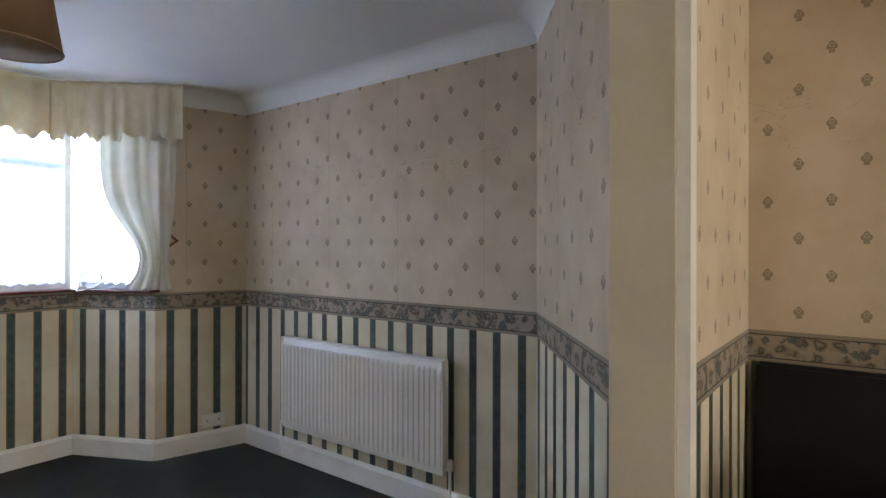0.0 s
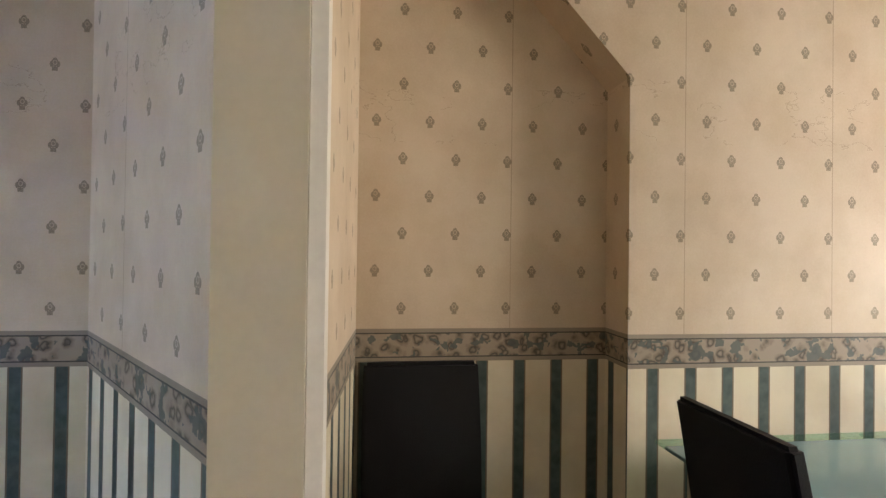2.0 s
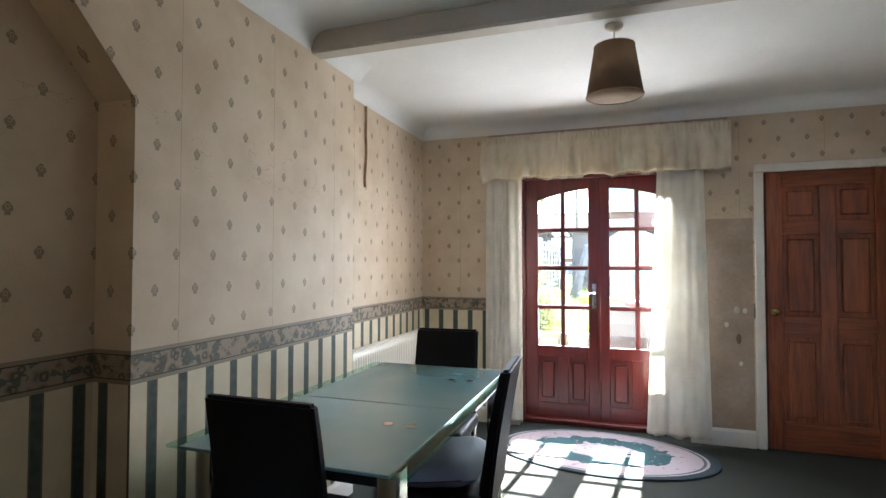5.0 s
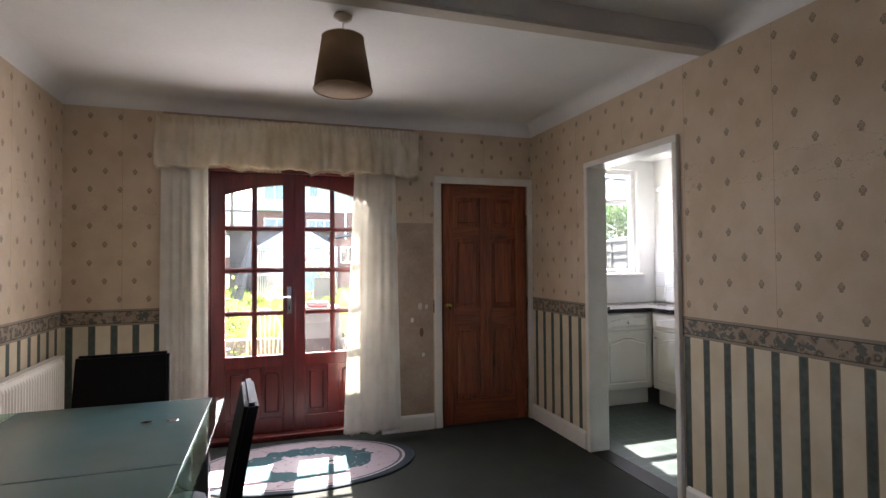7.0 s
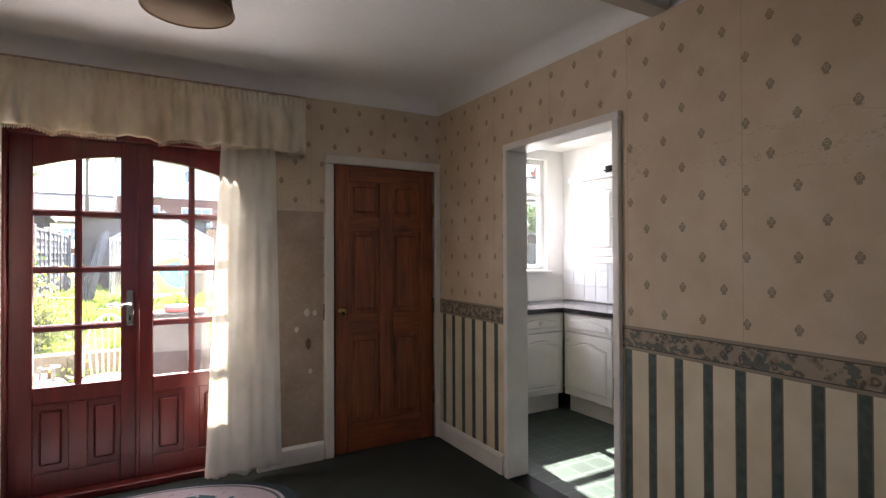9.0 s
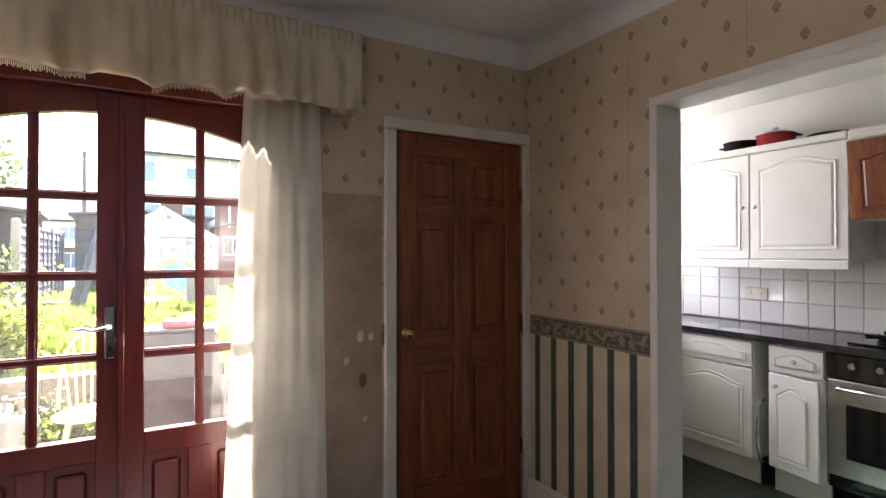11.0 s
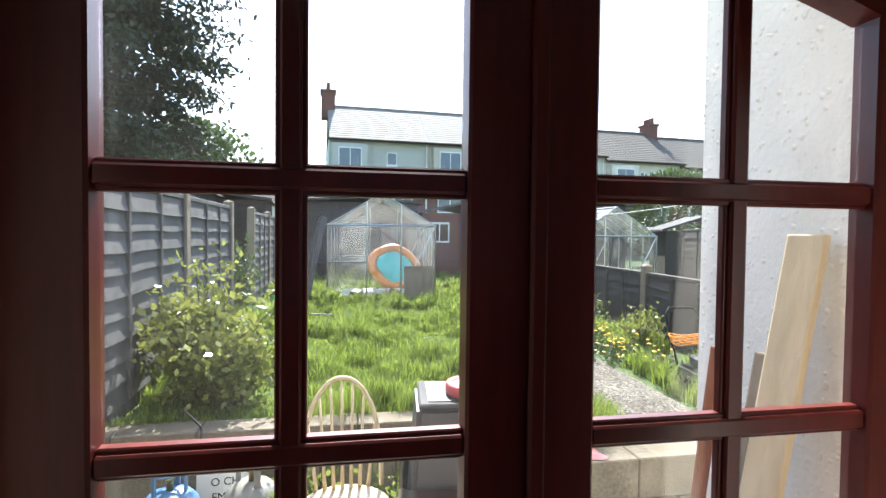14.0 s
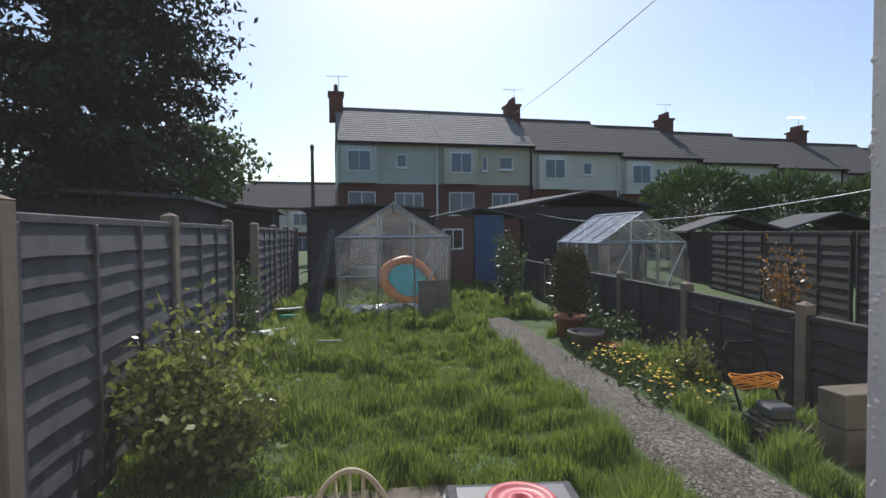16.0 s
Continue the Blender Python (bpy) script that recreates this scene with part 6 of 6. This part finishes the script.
mw = thing("lawn_mower", "old dark lawn mower with a coiled orange cable", "lawn mower", "", pose(4.0, 3.14, G, 0, 0, -8) @ Matrix.Scale(0.85, 4))
part("deck", tapered(0.2, 0.24, 0.15, 0.18, 0.2, 0.03), sheet_m, mw)
part("motor", box(-0.1, -0.12, 0.2, 0.1, 0.1, 0.30, bevel=0.02), crate_m, mw)
for sx in (-1, 1):
    part("wheel", lathe([(0.07, -0.02), (0.08, -0.01), (0.08, 0.01), (0.07, 0.02), (0, 0.02)], 18, pose(sx * 0.21, -0.15, 0.075, 0, 90, 0)), M["leather"], mw)
part("handle_frame", tube([(-0.17, 0.15, 0.18), (-0.17, 0.42, 0.62), (-0.12, 0.46, 0.68), (0.12, 0.46, 0.68), (0.17, 0.42, 0.62), (0.17, 0.15, 0.18)], 0.011, 8), M["leather"], mw)
bm = bmesh.new()
for k in range(7):
    tube([(0.0 + (0.17 + 0.008 * k) * math.cos(a), 0.24 + 0.09 * math.sin(a), 0.37 + 0.012 * k + 0.015 * math.sin(3 * a + k)) for a in np.linspace(0, 6.28, 22)], 0.006, 5, bm)
part("cable", bm, surface("orange_cable", (0.65, 0.22, 0.01), (0.75, 0.32, 0.02), 9, 0.5), mw, "coiled orange mains cable")


# ---- greenhouses ----
def greenhouse(m, w, d, eave, ridge, label, dull=M["steel"], bays=4):
    g = thing("greenhouse", label, "greenhouse", "greenhouses", m)

    def rod(a, b, r_=0.016):
        part("glazing_bar", tube([a, b], r_, 6), dull, g)
    for x in (0, w):
        for i in range(bays + 1):
            y = d * i / bays
            rod((x, y, 0), (x, y, eave))
            rod((x, y, eave), (w / 2, y, ridge), 0.013)
        rod((x, 0, eave), (x, d, eave), 0.022)
        rod((x, 0, 0.02), (x, d, 0.02), 0.022)
    rod((w / 2, 0, ridge), (w / 2, d, ridge), 0.022)
    for y in (0, d):
        for x in (0, w * 0.36, w * 0.68, w):
            top = eave + (ridge - eave) * (1 - abs(x - w / 2) / (w / 2))
            rod((x, y, 0), (x, y, top))
        rod((0, y, 0.02), (w, y, 0.02), 0.022)
        rod((0, y, eave), (w, y, eave), 0.018)
        rod((0, y, eave * 0.52), (w * 0.36, y, eave * 0.52), 0.013)
        rod((w * 0.68, y, 0.1), (w, y, eave), 0.013)
    gm = M["gh_glass"]

    def pane(pts):
        q = bmesh.new()
        vs = [q.verts.new(p) for p in pts]
        q.faces.new(vs)
        r_ = bmesh.ops.extrude_face_region(q, geom=list(q.faces))
        nv = [v for v in r_["geom"] if isinstance(v, bmesh.types.BMVert)]
        q.normal_update()
        nrm = (Vector(pts[1]) - Vector(pts[0])).cross(Vector(pts[2]) - Vector(pts[0])).normalized() * 0.004
        bmesh.ops.translate(q, vec=nrm, verts=nv)
        o = part("pane", q, gm, g)
        o.visible_shadow = False
    for i in range(bays):
        y0, y1 = d * i / bays, d * (i + 1) / bays
        for x in (0, w):
            pane([(x, y0, 0), (x, y1, 0), (x, y1, eave), (x, y0, eave)])
            pane([(x, y0, eave), (x, y1, eave), (w / 2, y1, ridge), (w / 2, y0, ridge)])
    for y in (0, d):
        for x0, x1 in ((0, w * 0.36), (w * 0.36, w * 0.68), (w * 0.68, w)):
            pane([(x0, y, 0), (x1, y, 0), (x1, y, eave), (x0, y, eave)])
        pane([(0, y, eave), (w, y, eave), (w / 2, y, ridge)])
    return g


M["gh_glass"] = glass("dusty_greenhouse_glass", (0.93, 0.95, 0.95), dirt=0.035)
greenhouse(pose(0.98, 8.75, G, 0, 0, -4), 1.85, 2.5, 1.32, 1.88, "aluminium greenhouse with dusty glass full of clutter")
greenhouse(pose(5.53, 8.83, G, 0, 0, 0), 1.7, 1.9, 1.18, 1.73, "aluminium greenhouse in the neighbouring garden")
bt = thing("inflatable_dinghy", "orange and turquoise inflatable dinghy stood in the greenhouse", "dinghy", "", pose(2.15, 9.3, G + 0.20, 62, 14, 8))
ring = [(0.40 * math.cos(a) * (1 + 0.15 * math.cos(2 * a)), 0.40 * math.sin(a), 0) for a in np.linspace(0, 6.2832, 41)]
part("tube", tube([(x, y + 0.40, z) for x, y, z in ring], 0.085, 12), surface("orange_vinyl", (0.62, 0.16, 0.02), (0.72, 0.25, 0.04), 4, 0.4), bt, smooth=True)
part("floor_mat", lathe([(0.36, 0), (0.36, 0.02), (0, 0.03)], 24, pose(0, 0.40, 0)), surface("turquoise_vinyl", (0.02, 0.42, 0.42), (0.05, 0.55, 0.52), 6, 0.4), bt)
lb = tagged(finish(box(0, -0.01, 0, 0.5, 0.01, 0.62, bevel=0.004), "leaning_board", M["post"]), "brown board leaning on the greenhouse", "board")
lb.matrix_basis = pose(2.28, 8.55, G, -6, 0, -4)
for i in range(4):
    o = tagged(finish(box(-0.05, -0.015, 0, 0.05, 0.015, 1.5, bevel=0.003), "leaning_plank", M["fence"]), "grey plank leaning on the greenhouse", "plank", "planks")
    o.matrix_basis = pose(0.62 - 0.07 * i, 8.9 + 0.12 * i, G, 0, 12 + 2 * i, 20)
for i in range(14):
    rnd2 = random.Random(40 + i)
    o = tagged(finish(tapered(0.07, 0.07, 0.09, 0.09, 0.14, 0.01), "seed_pot", M["kitchen_white"] if i % 3 else M["leather"]), "small plastic pot in the greenhouse", "pot", "seed pots")
    o.matrix_basis = pose(1.15 + 0.11 * i, 9.05 + rnd2.uniform(0, 0.3), G + 0.02, rnd2.uniform(-20, 20), rnd2.uniform(-20, 20), 20 * i)


# ---- sheds and distance ----
dark_shed = surface("dark_shed_timber", (0.02, 0.018, 0.016), (0.055, 0.05, 0.045), 5, 0.85, bump=0.4)
felt = surface("roof_felt", (0.04, 0.04, 0.042), (0.085, 0.085, 0.088), 6, 0.9, bump=0.4)
M["redbrick"] = surface("old_red_brick", (0.085, 0.032, 0.026), (0.19, 0.08, 0.058), 12, 0.9, bump=0.4)


def shed(name, x, y, w, d, h, ang, wallm, label, pitch=0.25, door=None, win=None):
    s = thing(name, label, "shed", "", pose(x, y, G, 0, 0, ang))
    part("wall", box(0, 0, -0.1, w, d, h), wallm, s)
    for i in range(int(h / 0.16)):
        part("weatherboard", box(-0.012, -0.014, 0.16 * i, w + 0.012, 0.0, 0.16 * i + 0.15, bevel=0.004), wallm, s)
    bm = bmesh.new()
    prof = [(-0.15, h - 0.02), (w / 2, h + pitch), (w + 0.15, h - 0.02), (w + 0.15, h + 0.04), (w / 2, h + pitch + 0.06), (-0.15, h + 0.04)]
    a = [bm.verts.new((u, -0.2, z)) for u, z in prof]
    b = [bm.verts.new((u, d + 0.2, z)) for u, z in prof]
    bm.faces.new(a)
    bm.faces.new(b[::-1])
    for i in range(6):
        bm.faces.new((a[i], b[i], b[(i + 1) % 6], a[(i + 1) % 6]))
    bmesh.ops.recalc_face_normals(bm, faces=bm.faces)
    part("roof", bm, felt, s)
    if door:
        part("door", box(door[0], -0.05, 0, door[0] + 0.8, -0.016, 1.85, bevel=0.01), door[1], s)
    if win:
        wd = part("window", box(win, -0.05, 0.95, win + 0.55, -0.016, 1.5, bevel=0.01), M["kitchen_white"], s)
        for k in range(2):
            part("pane", box(win + 0.04 + 0.25 * k, -0.056, 1.0, win + 0.26 + 0.25 * k, -0.051, 1.45), M["black_glass"], wd)
    return s


shed("garden_shed", 0.1, 13.7, 3.1, 3, 2.0, 2, dark_shed, "dark timber lean-to with a felt roof behind the greenhouse", 0.10)
shed("garden_shed", 3.3, 13.5, 2.3, 3, 1.75, 2, M["redbrick"], "low red brick outbuilding with a blue door", 0.25, (1.05, surface("blue_door", (0.02, 0.07, 0.16), (0.04, 0.11, 0.22), 4, 0.6)), 0.2)
shed("garden_shed", 5.9, 14.2, 4.0, 4, 2.1, 6, dark_shed, "dark timber garage at the end of the gardens", 0.4)
shed("garden_shed", -4.3, 8.7, 3.0, 3.0, 1.95, 4, dark_shed, "black timber shed behind the tall fence", 0.08)
shed("garden_shed", -2.6, 11.9, 2.1, 2.4, 1.9, 4, dark_shed, "dark felt-roofed shed behind the fence", 0.12)
shed("garden_shed", 12.6, 12.5, 2.6, 2.2, 1.35, -20, dark_shed, "small neighbour's shed with a grey roof", 0.45)
shed("garden_shed", 10.2, 13.0, 2.2, 2.0, 1.35, -20, dark_shed, "small dark shed in the next garden", 0.4)
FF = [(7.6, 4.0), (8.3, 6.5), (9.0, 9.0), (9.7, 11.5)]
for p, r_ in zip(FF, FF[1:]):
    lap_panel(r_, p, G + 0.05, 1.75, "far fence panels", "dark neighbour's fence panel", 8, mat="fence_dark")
for i in range(3):
    rg = np.random.default_rng(30 + i)
    nn = 6500
    c = rg.normal(size=(nn, 3))
    c /= np.linalg.norm(c, axis=1, keepdims=True)
    c *= rg.random((nn, 1)) ** 0.25
    hedge = thing("hedge", "dense evergreen hedge between the gardens", "hedge", "hedges")
    scatter("crown", c * np.array([2.6, 1.4, 1.85]) + np.array([14.5 + 3.2 * i, 18.5 - 0.6 * i, G + 1.95 - 0.2 * i]), 0.2, M["hedge"], hedge, seed=30 + i)
    part("trunk", tube([(14.5 + 3.2 * i, 18.5 - 0.6 * i, G - 0.1), (14.5 + 3.2 * i, 18.5 - 0.6 * i, G + 1.5)], 0.1, 8), M["bark"], hedge)

slate = surface("roof_slate", (0.065, 0.058, 0.054), (0.14, 0.125, 0.112), 3, 0.95, bump=0.5, bscale=9)
stucco = surface("cream_render", (0.60, 0.555, 0.47), (0.74, 0.69, 0.60), 2, 0.9, bump=0.2)
winglass = surface("far_window", (0.06, 0.09, 0.13), (0.12, 0.17, 0.22), 3, 0.1)


slate_old = surface("roof_slate_weathered", (0.10, 0.095, 0.09), (0.32, 0.30, 0.27), 9, 0.85, bump=0.5, bscale=9, fine=0.5)
RENDERS = [surface("grey_green_render", (0.42, 0.44, 0.40), (0.52, 0.53, 0.48), 2, 0.9, bump=0.2), surface("beige_render", (0.46, 0.42, 0.33), (0.56, 0.51, 0.41), 2, 0.9, bump=0.2), stucco]


def terrace_house(i, m, w=5.05, chimney=True, tall=0.0):
    slate_ = slate_old if i < 2 else slate
    skin = RENDERS[min(i, 2)]
    h = thing("terraced_house", "cream rendered terraced house with slate roof and brick base", "house", "terraced houses", m)
    E, R, D = 4.65 + tall, 6.95 + tall, 7.0
    part("wall", box(0, 0, 2.5, w, D, E), skin, h)
    part("brick_base", box(0, -0.03, -2.6, w, D, 2.5), M["redbrick"], h)
    bm = bmesh.new()
    prof = [(-0.35, E - 0.15), (D / 2, R), (D + 0.35, E - 0.15), (D + 0.35, E - 0.02), (D / 2, R + 0.14), (-0.35, E - 0.02)]
    a = [bm.verts.new((0, y, z)) for y, z in prof]
    b = [bm.verts.new((w - 0.01, y, z)) for y, z in prof]
    bm.faces.new(a)
    bm.faces.new(b[::-1])
    for k in range(6):
        bm.faces.new((a[k], b[k], b[(k + 1) % 6], a[(k + 1) % 6]))
    bmesh.ops.recalc_face_normals(bm, faces=bm.faces)
    roof = part("roof", bm, slate_, h)
    sl = math.atan2(R - E + 0.12, D / 2 + 0.35)
    for k in range(16):
        u = k / 16
        y = -0.35 + (D / 2 + 0.35) * u
        z = E - 0.02 + (R + 0.14 - E + 0.02) * u
        part("slate_course", box(0, 0, 0, w - 0.012, 0.27, 0.012, m=pose(0, y, z + 0.008, math.degrees(sl) - 2, 0, 0)), slate_, roof)
    part("ridge", tube([(0, D / 2, R + 0.16), (w, D / 2, R + 0.16)], 0.09, 8), slate_, h)
    part("gutter", box(0, -0.46, E - 0.14, w, -0.34, E - 0.04, bevel=0.02), M["leather"], h)
    if chimney:
        c = part("chimney", box(-0.35, D / 2 - 0.5, R - 0.6, 0.42, D / 2 + 0.5, R + 0.95, bevel=0.02), M["redbrick"], h)
        part("cap", box(-0.42, D / 2 - 0.57, R + 0.85, 0.49, D / 2 + 0.57, R + 0.98), M["redbrick"], c)
        for k in range(4):
            part("chimney_pot", lathe([(0.12, R + 0.97), (0.10, R + 1.35), (0.12, R + 1.37), (0.08, R + 1.37)], 10, pose(0.03, D / 2 - 0.39 + 0.26 * k, 0)), M["redbrick"], c)

    def window(x0, z0, ww, hh, bars):
        wd = part("window", box(x0, -0.06, z0, x0 + ww, 0.02, z0 + hh, bevel=0.01), M["kitchen_white"], h)
        for k in range(bars):
            pw = (ww - 0.06) / bars
            part("pane", box(x0 + 0.05 + pw * k, -0.066, z0 + 0.06, x0 + pw * (k + 1) - 0.0, -0.061, z0 + hh - 0.06), winglass, wd)
        part("sill", box(x0 - 0.05, -0.14, z0 - 0.07, x0 + ww + 0.05, 0.0, z0), M["kitchen_white"], wd)
    bay = part("bay", box(0.15, -0.55, 2.5, 1.95, 0.02, E - 0.3), skin, h)
    wd = part("window", box(0.45, -0.60, 3.05, 1.65, -0.552, 4.15, bevel=0.01), M["kitchen_white"], h)
    for k in range(2):
        part("pane", box(0.51 + 0.56 * k, -0.606, 3.12, 1.03 + 0.56 * k, -0.601, 4.08), winglass, wd)
    window(3.0 + 0.3 * (i % 2), 3.35, 0.55 + 0.25 * (i % 2), 0.7, 1)
    if i % 2:
        window(2.35, 3.25, 0.3, 0.8, 1)
    window(0.5, 0.9, 1.4, 1.2, 2)
    window(2.9, 0.7, 1.5, 1.35, 3)
    part("drainpipe", tube([(w - 0.15, -0.08, E - 0.1), (w - 0.15, -0.08, 0)], 0.05, 8), M["leather"] if i % 2 else M["kitchen_white"], h)
    mast = tube([(0.2, D / 2, R + 0.9), (0.2, D / 2, R + 2.0)], 0.018, 5)
    tube([(-0.5, D / 2, R + 1.95), (0.75, D / 2, R + 1.98)], 0.014, 5, mast)
    for k in range(5):
        tube([(-0.45 + 0.25 * k, D / 2 - 0.22, R + 1.96), (-0.45 + 0.25 * k, D / 2 + 0.22, R + 1.96)], 0.01, 4, mast)
    if i % 2 == 0:
        part("aerial", mast, M["steel"], h)
    else:
        mast.free()
    return h


ROW = pose(0.45, 27.5, G + 1.45, 0, 0, 3.2)
for i in range(11):
    terrace_house(i, ROW @ pose(5.3 * i, 0.0, -0.22 * max(0, i - 1)), 5.3, chimney=i % 2 == 0)
LOW = pose(-14.5, 46.0, -0.6, 0, 0, 6)
for i in range(3):
    terrace_house(i + 1, LOW @ pose(5.05 * i, 0, 0), chimney=False)

pl = thing("telegraph_pole", "dark timber telegraph pole", "pole")
part("shaft", tube([(-0.35, 21.5, G - 0.3), (-0.35, 21.5, 5.1)], 0.09, 8, r1=0.06), M["bark"], pl)
part("cap", lathe([(0.08, 5.1), (0.09, 5.2), (0, 5.32)], 8, pose(-0.35, 21.5, 0)), M["bark"], pl)


def wire(p, r_, sag, label, rr=0.012):
    a, b = Vector(p), Vector(r_)
    o = tagged(finish(tube([a.lerp(b, t) - Vector((0, 0, 4 * sag * t * (1 - t))) for t in np.linspace(0, 1, 13)], rr, 5), "cable", M["kitchen_white"]), label, "cable", "cables")
    return o


wire((10.9, 31.3, 9.0), (4.9, 0.452, 4.9), 0.25, "overhead service cable to the house", 0.012)
wire((6.3, 14.22, 2.3), (5.25, 0.758, 2.42), 0.42, "white washing line across the gardens", 0.005)

# ---- front window, its curtain and the made-up ground and wall outside ----
fw = thing("window_1", "white framed front bay window with net haze", "window", kind="structure")
for (p, r_) in zip(BAYX[1:4], BAYX[2:5]):
    a, b = Vector(p), Vector(r_)
    L = (b - a).length
    ang = math.degrees(math.atan2(b.y - a.y, b.x - a.x))
    base = pose(a.x, a.y, 0, 0, 0, ang)

    def local(*v, bev=0.004):
        return box(*v, bevel=bev, m=base)
    for u in ([0.0, L - 0.06] if L < 1 else [0.0, L * 0.34, L * 0.67, L - 0.06]):
        part("window_frame", local(u, -0.09, 1.06, u + 0.06, -0.03, 2.16), M["kitchen_white"], fw)
    for z in (1.06, 1.82, 2.10):
        part("window_frame", local(0.06, -0.088, z, L - 0.06, -0.032, z + 0.055), M["kitchen_white"], fw)
    ob = part("pane", local(0.05, -0.062, 1.1, L - 0.05, -0.058, 2.12, bev=0), M["glass"], fw)
    ob.visible_shadow = False
    part("window_sill", local(-0.02, -0.12, 1.045, L + 0.02, 0.07, 1.062), M["mahogany"], fw)
fc = thing("curtain", "cream curtain held by a brass tieback at the front window", "curtain", "curtains")
fd = cloth("drape", 0.0, 0.46, 1.06, 2.25, 0.0, 5, 0.018, M["curtain"], fc, waist=(1.25, 0.13, 0.95), seed=21)
fd.matrix_basis = pose(0.45, -6.96, 0, 0, 0, -50)
hb = part("tieback", tube([(0.0, 0.03, 1.33), (0.10, 0.06, 1.32), (0.2, 0.06, 1.34), (0.25, 0.04, 1.37), (0.22, 0.02, 1.40), (0.17, 0.04, 1.37)], 0.008, 8), M["brass"], fc, "scrolled brass tieback", smooth=True)
hb.matrix_basis = pose(0.45, -6.96, 0, 0, 0, 130) @ pose(-0.26, 0, 0)
fp = thing("pelmet", "frilled cream pelmet over the front window", "pelmet")
for i, (p, r_) in enumerate((((0.44, -6.90), (0.95, -7.46)), ((0.95, -7.46), (2.62, -7.53)))):
    L = math.dist(p, r_)
    ang = math.degrees(math.atan2(r_[1] - p[1], r_[0] - p[0]))
    v_ = cloth("valance", 0, L, 1.99, 2.33, 0.0, 8 + 10 * i, 0.016, M["pelmet"], fp, seed=31 + i, hem=0.022)
    v_.matrix_basis = pose(p[0], p[1], 0, 0, 0, ang)
cb = thing("loose_cable", "white cable coiled on the window sill", "cable")
part("loop", tube([(0.62 + 0.09 * math.cos(a) + 0.02 * a, -7.36 + 0.03 * math.sin(a), 1.12 + 0.06 * math.sin(a)) for a in np.linspace(0, 11, 40)], 0.004, 5), M["kitchen_white"], cb)
def net_mat():
    """Sheer net: half open, half bright thread."""
    q = Mat("net_curtain", 0.9)
    tr = q.n("BsdfTranslucent")
    tr.inputs[0].default_value = (0.66, 0.68, 0.76, 1)
    op_ = q.n("BsdfTransparent")
    mx = q.n("MixShader")
    q.link(q.op("ADD", 0.58, q.op("MULTIPLY", q.noise(9, 3, q.scaled(3, 3, 0.15)), 0.3)), mx.inputs[0])
    q.link(op_.outputs[0], mx.inputs[1])
    q.link(tr.outputs[0], mx.inputs[2])
    q.link(mx.outputs[0], q.t.nodes["Material Output"].inputs["Surface"])
    return q.m


M["net"] = net_mat()
nc = thing("net_curtain", "sheer white net curtain hanging inside the bay window", "curtain")
for i, (p, r_) in enumerate(zip(BAYX[1:4], BAYX[2:5])):
    L = math.dist(p, r_)
    n_ = cloth("net", 0.05, L - 0.05, 1.10, 2.12, 0.015, 14 * L, 0.008, M["net"], nc, seed=51 + i)
    n_.matrix_basis = pose(p[0], p[1], 0, 0, 0, math.degrees(math.atan2(r_[1] - p[1], r_[0] - p[0])))
# Invented dark ground and low wall: little sun bounces in, mostly sky lights the bay.
structure("ground_front_dark", box(-14, -21.5, PATIO - 0.1, 18, -7.95, PATIO + 0.01), felt, "made-up dark ground before the front window, to cut bounced light", "pavement")
structure("backdrop_front_dull", box(-14, -22.0, PATIO, 18, -21.8, 2.2), M["block"], "made-up dull low wall facing the front window, to cut bounced light", "backdrop")
